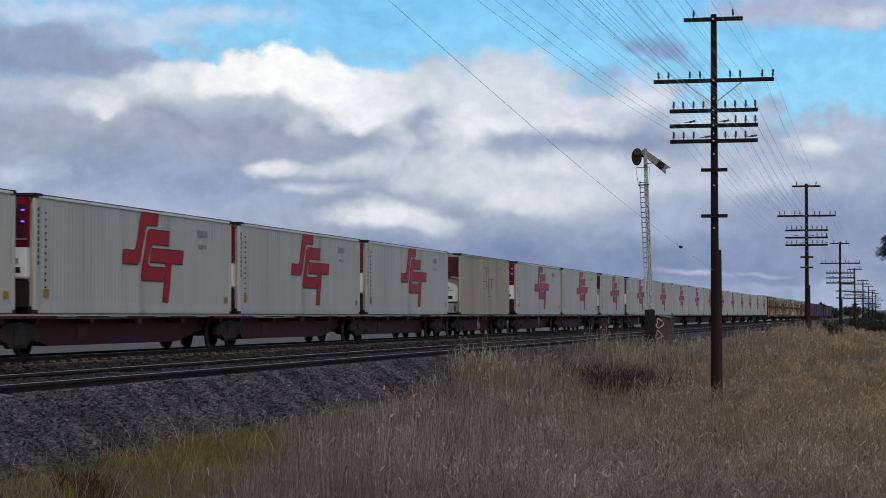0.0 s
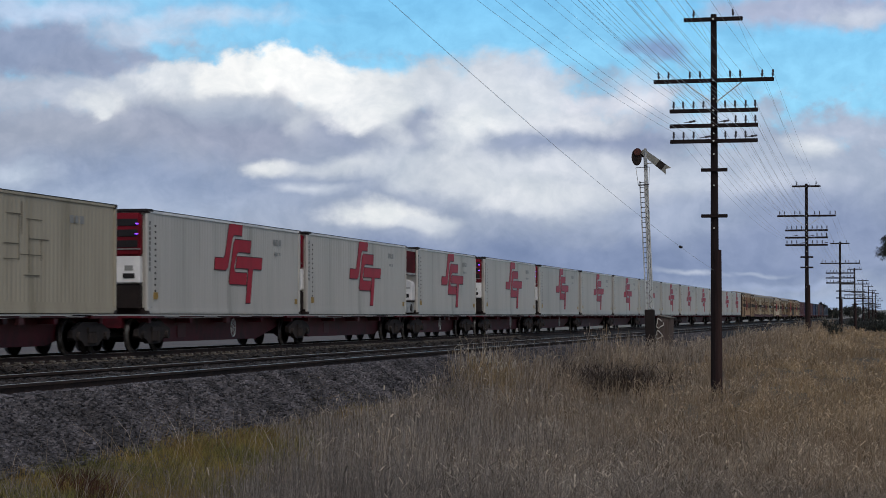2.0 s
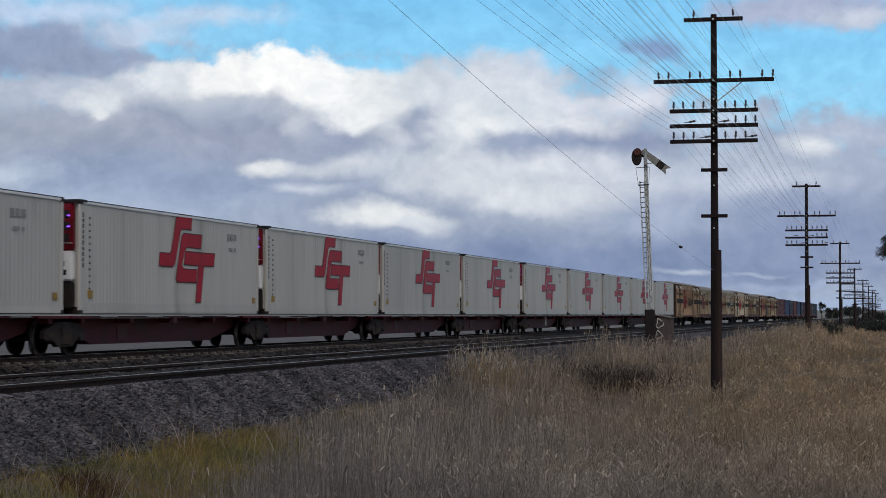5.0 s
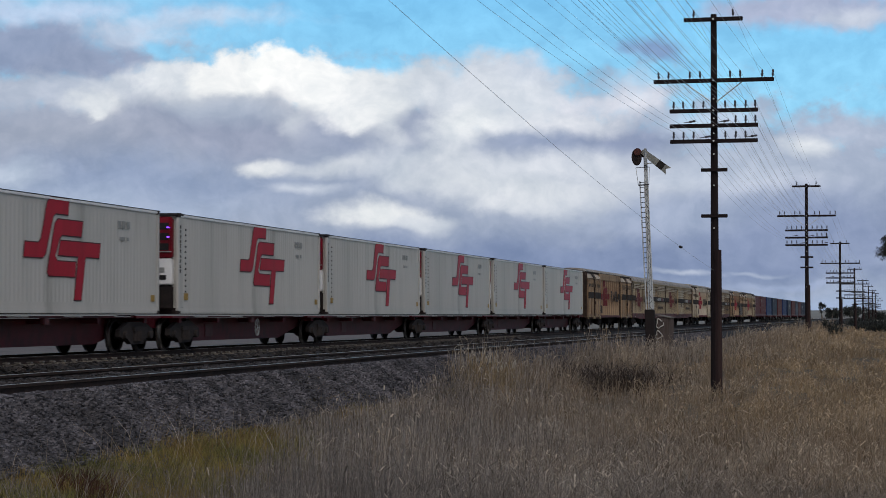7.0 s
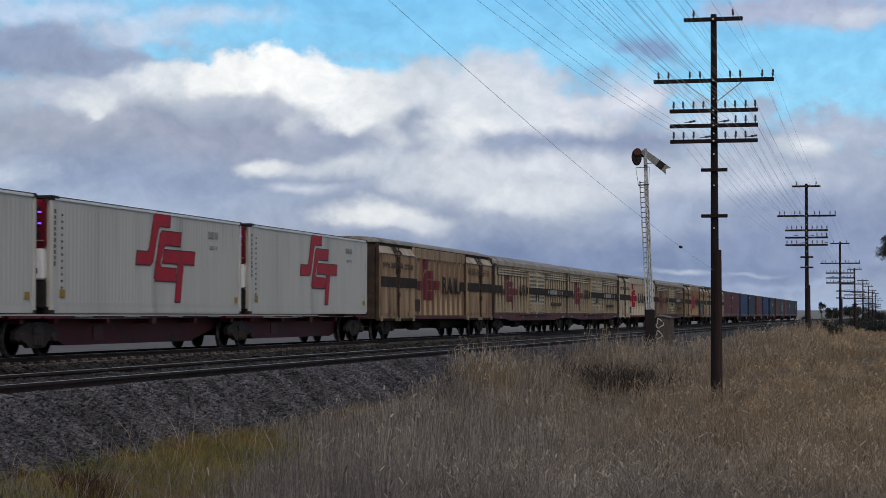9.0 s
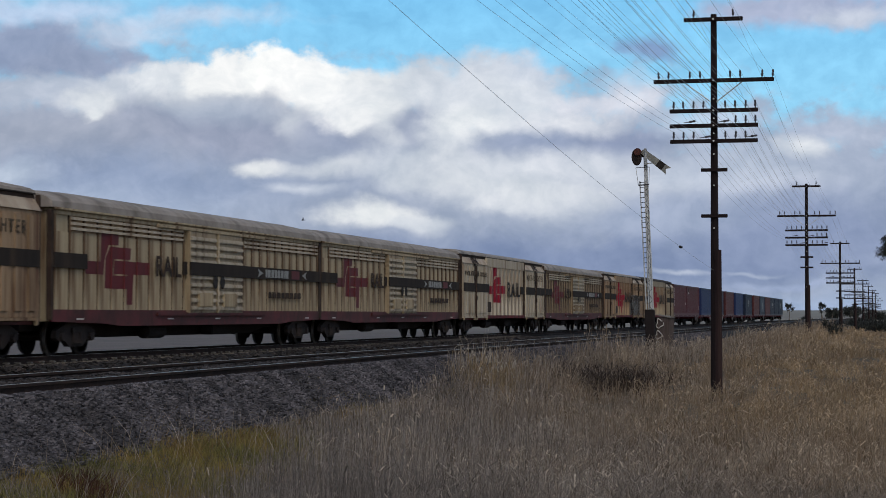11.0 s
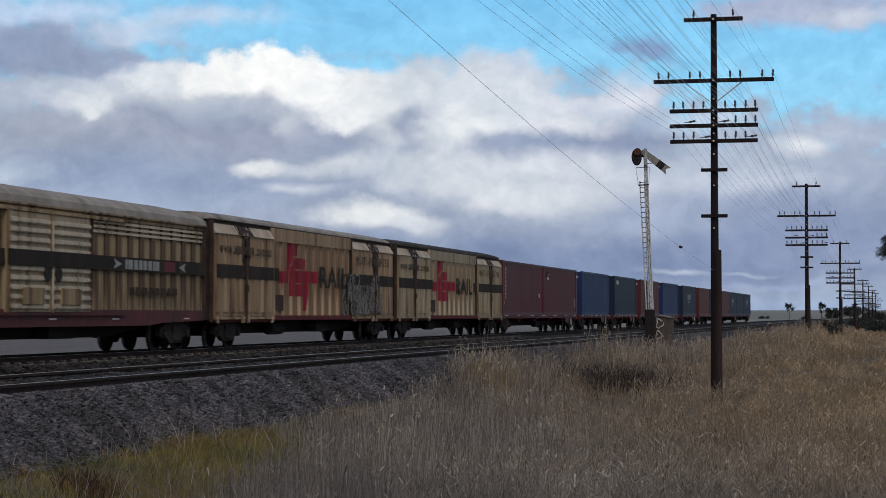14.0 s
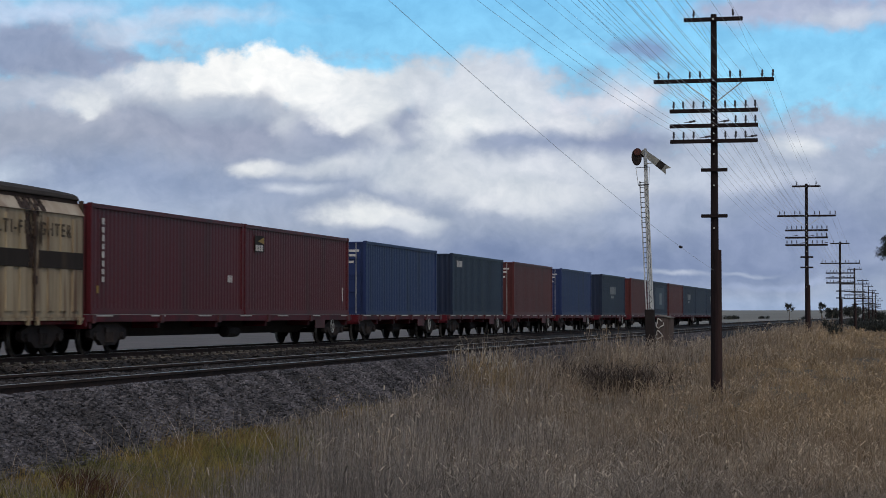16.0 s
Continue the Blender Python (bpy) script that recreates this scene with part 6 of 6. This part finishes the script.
DRY = plant_material("dry_grass", rgb(72, 67, 65), rgb(176, 168, 160), rgb(164, 138, 100), 0.12, (-7.5, 1.0))
HEADS = plant_material("seed_heads", rgb(112, 106, 98), rgb(188, 178, 164), rgb(170, 146, 110), 0.12, (-7.5, 1.0))
GREEN = plant_material("short_green_grass", rgb(70, 72, 38), rgb(146, 142, 78), rgb(132, 104, 58), 0.9)
GOLDEN = plant_material("golden_grass", rgb(96, 80, 50), rgb(142, 120, 74), rgb(130, 96, 54), 0.7)
REED = plant_material("golden_reed_stems", rgb(122, 108, 84), rgb(176, 158, 126), rgb(160, 128, 84), 0.7)
RUSTY = plant_material("rusty_weeds", rgb(62, 40, 30), rgb(96, 64, 44), rgb(84, 56, 36), 2.0)
PLUME = plant_material("pale_plumes", rgb(150, 142, 132), rgb(206, 198, 184), rgb(196, 176, 140))


def ribbons(base, tip, bend, w0, w1, segs):
    """Bent strips from base to tip. Arrays of n; returns their corners and faces."""
    n = len(base)
    side = np.random.randn(n, 3) * np.array((1, 0.6, 0))
    side /= np.linalg.norm(side, axis=1)[:, None] + 1e-6
    k = np.linspace(0, 1, segs + 1)[None, :, None]
    mid = (base + tip) / 2 + bend
    p = (1 - k) ** 2 * base[:, None] + 2 * k * (1 - k) * mid[:, None] + k * k * tip[:, None]
    w = (w0[:, None, None] * (1 - k) + w1[:, None, None] * k) / 2
    v = np.stack([p - side[:, None] * w, p + side[:, None] * w], 2).reshape(n, -1, 3)
    i = np.arange(segs)
    q = np.stack([2 * i, 2 * i + 1, 2 * i + 3, 2 * i + 2], -1)
    f = q[None] + (np.arange(n) * 2 * (segs + 1))[:, None, None]
    return v.reshape(-1, 3), f.reshape(-1, 4)


def merge(name, bits, material, label, parent=None):
    vs, fs, o = [], [], 0
    for v, f in bits:
        vs.append(v)
        fs.append(f + o)
        o += len(v)
    return tagged(raw_mesh(name, np.concatenate(vs), np.concatenate(fs), material, parent), label, "" if parent else "grass", kind="stuff")


def scatter(n, near, far, lean, left=-0.30, right=0.06):
    """Places in a stretch of the paddock, thinning out with distance."""
    r = near * (far / near) ** (np.random.rand(n) ** lean)
    a = left + (right - left) * np.random.rand(n)
    # bearing by slope from the line of the railway
    y = r
    x = r * a * 1.9
    return x, y


def tall_limit(x, y):
    return np.clip(5.9 + 0.2 * (y - 14), 4.8, 8.7) + 0.55 * ease(33, 38, y) * ease(68, 60, y) + 0.3 * np.sin(y * 0.9) * np.sin(y * 0.37 + 1)


def patchy(x, y):
    return 0.5 + 0.25 * np.sin(x * 0.8 + 1.3 * np.sin(y * 0.25)) + 0.25 * np.sin(y * 0.55 + x * 0.3)


def clump_noise(x, y):
    return np.sin(x * 2.1 + 0.7 * y) * np.sin(y * 1.3 - x * 0.9)


def tall_grass(n, near, far, lean, segs, label):
    x, y = scatter(n, near, far, lean)
    # tufts of a dozen stems
    tuft = np.random.randint(0, n // 12, n)
    grow = 0.75 + 0.5 * np.random.rand(n // 12)
    x = x[tuft] + 0.055 * (1 + y[tuft] / 45) * np.random.randn(n)
    y = y[tuft] + 0.09 * (1 + y[tuft] / 45) * np.random.randn(n)
    keep = (-x < tall_limit(x, y) - 0.5 * np.random.rand(n)) & (clump_noise(x, y) + np.random.rand(n) * 1.6 > -0.1 - 0.5 * ease(28, 40, y))
    x, y, tuft = x[keep], y[keep], tuft[keep]
    n = len(x)
    z = ground_z(x, y)
    h = (0.42 + 0.38 * patchy(x, y) + 0.12 * clump_noise(x, y)) * (0.55 + 0.7 * np.random.rand(n))
    h *= 0.85 + 0.35 * ease(50, 75, y) * ease(1.5, 3.5, -x) - 0.25 * ease(60, 90, y) * ease(3.0, 1.0, -x)
    h *= 0.8 + 0.4 * (0.5 + 0.5 * np.sin(0.55 * x + 0.31 * y + 1.2 * np.sin(0.2 * y)))
    h *= 1 + 0.75 * ease(6.0, 7.6, -x) * ease(30, 41, y) * (1 - 0.85 * ease(55, 64, y))
    h *= grow[tuft] * (0.4 + 0.6 * ease(0, 1.5, tall_limit(x, y) + x + 1.1 * ease(33, 39, y)))
    h *= 1 - 0.5 * ease(64, 71, y) * ease(5.0, 6.5, -x)
    h *= 1 + 0.32 * ease(6.8, 7.8, -x) * ease(38, 44, y) * ease(62, 56, y)
    h *= 1 - 0.22 * ease(4.6, 3.2, -x) * ease(26, 45, y)
    h *= 1 + 0.4 * np.exp(-((x + 4.1) ** 2 + (y - 42.5) ** 2) / 5.0)
    base = np.stack([x, y, z - 0.03], -1)
    wind = np.stack([0.075 * np.random.randn(n) + 0.03, 0.07 * np.random.randn(n), np.zeros(n)], -1) * h[:, None]
    tip = base + wind + np.stack([0 * h, 0 * h, h], -1)
    w = np.maximum(0.0034, y * 0.00023) * (0.7 + 0.7 * np.random.rand(n))
    bend = np.stack([0.03 * np.random.randn(n), 0.03 * np.random.randn(n), 0.04 * h], -1)
    lean = 1 + 1.6 * np.maximum(ease(5.4, 3.2, -x), ease(27, 36, y))
    tip = base + (tip - base) * np.stack([lean, lean, 0.6 + 0.4 / lean], -1)
    stems = [ribbons(base, tip, bend * lean[:, None], w, w * 0.6, segs)]
    # upright dead leaves between the stems
    b2 = base + np.stack([0.05 * np.random.randn(n), 0.05 * np.random.randn(n), 0 * h], -1)
    h2 = h * (0.4 + 0.5 * np.random.rand(n))
    stems.append(ribbons(b2, b2 + np.stack([0.06 * np.random.randn(n), 0.06 * np.random.randn(n), h2], -1), 0.5 * bend, w * 1.3, w * 0.4, 2))
    # arching leaves
    wild = np.maximum(ease(5.4, 3.2, -x), ease(27, 36, y))
    some = np.random.rand(n) < 0.4 + 0.55 * wild
    m = int(some.sum())
    at_ = base[some] + (tip - base)[some] * (0.3 + 0.65 * np.random.rand(m))[:, None]
    out = np.stack([np.random.randn(m) * 0.08 + 0.01, np.random.randn(m) * 0.06, 0.02 + 0.12 * np.random.rand(m)], -1) * (1 + 0.5 * wild[some])[:, None]
    up = np.stack([0 * at_[:, 0], 0 * at_[:, 0], 0.02 + 0.05 * np.random.rand(m)], -1)
    stems.append(ribbons(at_, at_ + out, up, w[some] * 1.3, w[some] * 0.3, 2))
    # a few pale curled leaves and heads
    pick = np.random.rand(n) < 0.085 + 0.12 * ease(26, 50, y) + 0.22 * ease(5.2, 2.6, -x)
    hb = base[pick] + (tip - base)[pick] * (0.75 + 0.25 * np.random.rand(int(pick.sum())))[:, None]
    m = len(hb)
    big = (0.9 + 1.3 * np.random.rand(m) ** 2)[:, None]
    dirn = np.stack([0.08 * np.random.randn(m) + 0.02, 0.05 * np.random.randn(m), 0.07 * np.random.rand(m) - 0.05], -1) * big
    heads = [ribbons(hb, hb + dirn, np.stack([0 * hb[:, 0], 0 * hb[:, 0], 0.03 + 0.06 * np.random.rand(m)], -1) * big, w[pick] * 3.6, w[pick] * 1.2, 3)]
    merge("dry_grass", stems, DRY, label, None)
    merge("grass_seed_heads", heads, HEADS, "pale curled leaves and seed heads above the grass", None)


tall_grass(100000, 8.5, 34, 0.75, 2, "tall dry grey-brown grass beside the railway")
tall_grass(98000, 32, 150, 0.8, 2, "tall dry tan grass further along the paddock")


def short_grass(n, y0, y1, d0, d1, material, label, tall=1.0, lean=1.7):
    y = y0 + (y1 - y0) * np.random.rand(n) ** lean
    d = d0 + (d1 - d0) * np.random.rand(n) + 0.12 * np.sin(y * 1.7) + 0.1 * np.sin(y * 4.3)
    keep = (d > tall_limit(-d, y) - 0.8) & (clump_noise(-d * 1.5, y * 1.5) + 1.4 * np.random.rand(n) > -0.15)
    y, d = y[keep], d[keep]
    x, n = -d, keep.sum()
    base = np.stack([x, y, np.maximum(ground_z(x, y), 0.8 * (d - 8.76)) - 0.02], -1)
    h = (0.05 + 0.15 * np.random.rand(n) * (0.4 + 0.9 * patchy(x * 2, y * 1.5))) * tall
    h *= 1 - 0.4 * ease(8.6, 9.3, d)
    tip = base + np.stack([0.45 * h * np.random.randn(n), 0.4 * h * np.random.randn(n), h], -1)
    w = np.maximum(0.006, y * 0.0003)
    merge("short_grass", [ribbons(base, tip, np.stack([0 * h, 0 * h, 0.3 * h], -1), w, w * 0.3, 2)], material, label)


short_grass(120000, 12, 46, 4.6, 9.35, GREEN, "short green and yellowing grass at the foot of the ballast")
short_grass(16000, 22, 60, 8.0, 9.35, GOLDEN, "low golden-brown grass along the ballast's toe", 1.1, 1.3)
short_grass(1500, 13, 30, 4.6, 8.8, DRY, "thin pale stalks above the short grass", 3.2, 1.3)


def weed_patch(x, y, rx, ry, n):
    k, a = np.sqrt(np.random.rand(n)), 6.283 * np.random.rand(n)
    px, py = x + rx * k * np.cos(a), y + ry * k * np.sin(a)
    base = np.stack([px, py, ground_z(px, py) - 0.02], -1)
    h = 0.06 + 0.16 * np.random.rand(n)
    tip = base + np.stack([0.5 * h * np.random.randn(n), 0.4 * h * np.random.randn(n), h], -1)
    merge("rusty_weeds", [ribbons(base, tip, np.stack([0 * h, 0 * h, 0.3 * h], -1), np.full(n, 0.009), np.full(n, 0.004), 2)], RUSTY, "patch of rust-red low weeds in short grass")


weed_patch(-7.9, 18.4, 0.28, 0.5, 420)
weed_patch(-7.55, 17.9, 0.2, 0.35, 160)


def reed_clump(x, y, n, h, spread):
    t = thing("reed_clump", "clump of pale plumed reeds in dry grass", "reeds", "reed clumps")
    t.matrix_basis = pose(x, y, float(ground_z(x, y)))
    base = np.stack([np.random.randn(n) * spread, np.random.randn(n) * spread, np.zeros(n)], -1)
    hh = h * (0.7 + 0.4 * np.random.rand(n))
    tip = base + np.stack([0.12 * np.random.randn(n), 0.1 * np.random.randn(n), hh], -1)
    w = np.full(n, 0.012)
    merge("stem_tuft", [ribbons(base, tip, np.zeros((n, 3)), w, w * 0.7, 3), ribbons(base, base + (tip - base) * 0.7 + np.random.randn(n, 3) * 0.15, np.zeros((n, 3)), w * 1.4, w * 0.3, 3)], REED, "dry reed stems", t)
    k = max(3, n // 2)
    p = tip[:k]
    d = np.stack([0.03 * np.random.randn(k), 0.02 * np.random.randn(k), 0.07 + 0.09 * np.random.rand(k)], -1)
    merge("plume_tuft", [ribbons(p - d * 0.3, p + d, np.stack([0.02 * np.random.randn(k), 0 * p[:, 0], 0 * p[:, 0]], -1), np.full(k, 0.011), np.full(k, 0.005), 3) for _ in range(2)], PLUME, "pale feathery plumes", t)


for x, y, n, h, s in ((-8.35, 38.6, 60, 0.9, 0.16), (-8.2, 39.2, 50, 0.88, 0.2), (-7.95, 39.5, 50, 0.86, 0.2), (-8.05, 38.6, 40, 0.75, 0.25), (-7.4, 39.0, 30, 0.8, 0.25)):
    reed_clump(x, y, n, h, s)

LEAF = plant_material("dull_gum_leaves", rgb(36, 39, 38), rgb(58, 62, 57), rgb(54, 55, 48), 0.4)
SCRUB = plant_material("dead_scrub", rgb(40, 33, 30), rgb(84, 72, 64), rgb(66, 52, 42), 0.8)
BARK = mat("grey_gum_bark", rgb(120, 108, 98), rgb(84, 74, 66), 4, 0.9, dirt=rgb(64, 56, 50), dirt_amount=0.4, stretch=(3, 3, 0.6))


def leaf_cloud(centres, radii, count, size):
    n = len(centres) * count
    c = np.repeat(np.array(centres, float), count, 0)
    r = np.repeat(np.array(radii, float), count)
    u = np.random.randn(n, 3)
    u /= np.linalg.norm(u, axis=1)[:, None]
    p = c + u * (r * np.random.rand(n) ** 0.45)[:, None] * np.array((1, 1, 0.8))
    d = np.random.randn(n, 3) * size + np.array((0, 0, -size * 0.4))
    return [ribbons(p, p + d, np.random.randn(n, 3) * size * 0.2, np.full(n, size * 0.5), np.full(n, size * 0.2), 1)]


def tree(x, y, h, spread, seed, leaves, size, label, trunk=0.35, name="gum_tree"):
    rnd = random.Random(seed)
    t = thing(name, label, "tree", "trees in the distance")
    t.matrix_basis = pose(x, y, float(ground_z(x, y)) - 0.1)
    bm = bmesh.new()
    r = h * 0.028
    p = Vector((0, 0, 0))
    pts = [p]
    for k in range(5):
        p = p + Vector((rnd.uniform(-0.04, 0.04) * h, rnd.uniform(-0.04, 0.04) * h, h * 0.16))
        pts.append(p)
    for k in range(5):
        tube(bm, pts[k], pts[k + 1], r * (1 - 0.15 * k), r * (1 - 0.15 * (k + 1)), 7)
    centres, radii = [], []
    for k in range(9):
        z = trunk + (0.9 - trunk) * rnd.random()
        a = rnd.uniform(0, 6.28)
        root = pts[min(5, max(1, int(z / 0.16)))]
        end = Vector((math.cos(a) * spread * rnd.uniform(0.3, 0.9), math.sin(a) * spread * rnd.uniform(0.3, 0.9), h * (z + 0.1)))
        tube(bm, root, end, r * 0.45, r * 0.15, 5)
        for _ in range(2):
            centres.append(end + Vector((rnd.uniform(-0.2, 0.2) * spread, rnd.uniform(-0.2, 0.2) * spread, rnd.uniform(-0.05, 0.08) * h)))
            radii.append(spread * rnd.uniform(0.2, 0.42))
    part("trunk", bm, BARK, t)
    merge("crown", leaf_cloud([tuple(c) for c in centres], radii, leaves, size), LEAF, "thin uneven grey-green crown", t)
    return t


def shrub(x, y, h, w, count, size, material, label, seed, name="shrub"):
    rnd = random.Random(seed)
    t = thing(name, label, "shrub", "shrubs")
    t.matrix_basis = pose(x, y, float(ground_z(x, y)))
    bm = bmesh.new()
    cs, rs = [], []
    for k in range(12):
        a = rnd.uniform(0, 6.28)
        e = Vector((math.cos(a) * w * rnd.uniform(0.1, 0.5), math.sin(a) * w * rnd.uniform(0.1, 0.5), h * rnd.uniform(0.35, 0.8)))
        tube(bm, (e.x * 0.2, e.y * 0.2, -0.05), e, 0.02 * h, 0.007 * h, 5)
        cs.append(tuple(e))
        rs.append(w * rnd.uniform(0.14, 0.26))
    part("stems", bm, BARK, t)
    merge("foliage", leaf_cloud(cs, rs, count, size), material, "", t)
    return t


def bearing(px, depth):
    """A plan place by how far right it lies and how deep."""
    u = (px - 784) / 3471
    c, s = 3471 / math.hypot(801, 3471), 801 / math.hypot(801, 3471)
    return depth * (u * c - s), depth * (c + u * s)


def bramble(x, y, n, reach, h, seed):
    """A low tangle of arching dead canes."""
    t = thing("bramble", "dark tangle of dead arching canes in tall grass", "shrub", "shrubs")
    t.matrix_basis = pose(x, y, float(ground_z(x, y)))
    rs = np.random.RandomState(seed)
    a = rs.rand(n) * 6.28
    r = reach * (0.25 + 0.75 * rs.rand(n))
    base = np.stack([0.5 * reach * rs.randn(n), 0.4 * reach * rs.randn(n), 0.05 + 0.3 * h * rs.rand(n)], -1)
    tip = base + np.stack([r * np.cos(a), r * np.sin(a), h * (0.9 * rs.rand(n) - 0.1)], -1)
    bend = np.stack([0 * r, 0 * r, h * (0.2 + 0.5 * rs.rand(n))], -1)
    w = np.full(n, 0.011)
    leaves = base + (tip - base) * rs.rand(n, 1) + bend * 0.5
    merge("cane_tangle", [ribbons(base, tip, bend, w, w * 0.5, 4), ribbons(leaves, leaves + rs.randn(n, 3) * 0.07, np.zeros((n, 3)), w * 2.2, w * 0.6, 1)], SCRUB, "", t)


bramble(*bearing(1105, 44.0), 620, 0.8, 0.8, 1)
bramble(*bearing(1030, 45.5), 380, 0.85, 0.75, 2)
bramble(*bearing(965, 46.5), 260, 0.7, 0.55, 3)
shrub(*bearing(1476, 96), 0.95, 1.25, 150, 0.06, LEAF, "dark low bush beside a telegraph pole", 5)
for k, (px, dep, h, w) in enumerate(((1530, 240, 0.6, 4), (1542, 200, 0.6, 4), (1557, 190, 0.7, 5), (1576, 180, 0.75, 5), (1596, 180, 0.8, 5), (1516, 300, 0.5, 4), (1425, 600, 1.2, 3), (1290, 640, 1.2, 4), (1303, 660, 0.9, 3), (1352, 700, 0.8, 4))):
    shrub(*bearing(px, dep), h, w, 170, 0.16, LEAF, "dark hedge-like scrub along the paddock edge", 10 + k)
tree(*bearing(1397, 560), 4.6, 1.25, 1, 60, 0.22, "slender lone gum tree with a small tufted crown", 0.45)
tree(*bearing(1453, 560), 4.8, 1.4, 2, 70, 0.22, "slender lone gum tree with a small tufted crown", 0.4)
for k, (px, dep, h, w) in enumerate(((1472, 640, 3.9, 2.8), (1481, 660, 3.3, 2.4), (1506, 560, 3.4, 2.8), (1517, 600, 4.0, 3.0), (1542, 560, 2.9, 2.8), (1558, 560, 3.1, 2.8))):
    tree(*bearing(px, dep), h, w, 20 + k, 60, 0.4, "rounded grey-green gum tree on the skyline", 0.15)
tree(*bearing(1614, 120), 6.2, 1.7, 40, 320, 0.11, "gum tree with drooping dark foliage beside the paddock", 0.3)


# ---- a small bird that crosses behind the train ----
def make_bird():
    t = thing("bird", "small dark bird flying behind the train", "bird")
    feather = mat("dark_feathers", rgb(40, 38, 40), rgb(54, 50, 50), 30, 0.8)
    bm = bmesh.new()
    lathe(bm, [(0.005, -0.13), (0.02, -0.11), (0.034, -0.04), (0.03, 0.04), (0.012, 0.11), (0.004, 0.13)], 10, "X")
    part("body", bm, feather, t)
    part("tail", slab(bmesh.new(), [(-0.02, -0.004), (0.02, -0.004), (0.03, 0.004), (-0.03, 0.004)], 0.11, 0.2), feather, t)
    wings = []
    for s in (-1, 1):
        bm = bmesh.new()
        pts = [(-0.06, 0.0), (0.05, 0.0), (0.06, s * 0.1), (0.03, s * 0.24), (-0.01, s * 0.12)]
        lo = [bm.verts.new((x, y, -0.004)) for x, y in pts]
        hi = [bm.verts.new((x, y, 0.004)) for x, y in pts]
        bm.faces.new(lo)
        bm.faces.new(hi[::-1])
        for i in range(5):
            bm.faces.new((lo[i], hi[i], hi[(i + 1) % 5], lo[(i + 1) % 5]))
        bmesh.ops.recalc_face_normals(bm, faces=bm.faces)
        w = part("wing", bm, feather, t)
        wings.append((w, s))
    return t, wings


BIRD, WINGS = make_bird()


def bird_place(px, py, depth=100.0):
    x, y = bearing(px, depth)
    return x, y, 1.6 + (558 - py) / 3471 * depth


# ---- what moves ----
def motions():
    for ob, y in MOVING:
        walk(ob, [(0.0, pose(TRACK_X, y, RAIL_Z)), (16.0, pose(TRACK_X, y - SPEED * 16.0, RAIL_Z))])
    way = [(0.0, 1050, 552), (8.0, 950, 545), (9.6, 780, 476), (10.5, 625, 412), (11.3, 485, 380), (11.5, 453, 374.5), (11.7, 421, 370), (11.9, 393, 367), (12.1, 367, 367), (12.3, 345, 373), (12.6, 312, 388), (13.4, 220, 450), (16.0, -60, 500)]
    walk(BIRD, [(t, pose(*bird_place(px, py, 175.0 if t < 1 else 160.0 if t < 9 else 150.0), 62, 0, 14)) for t, px, py in way])
    for w, s in WINGS:
        walk(w, [(k * 0.2, pose(0, 0, 0.02, s * (35 if k % 2 else -20))) for k in range(81)])
    drift = STAND @ Matrix.Translation((-28.0 / 3471 * 3900, 0, 0))
    walk(BACKDROP, [(0.0, STAND), (16.0, drift)])


motions()
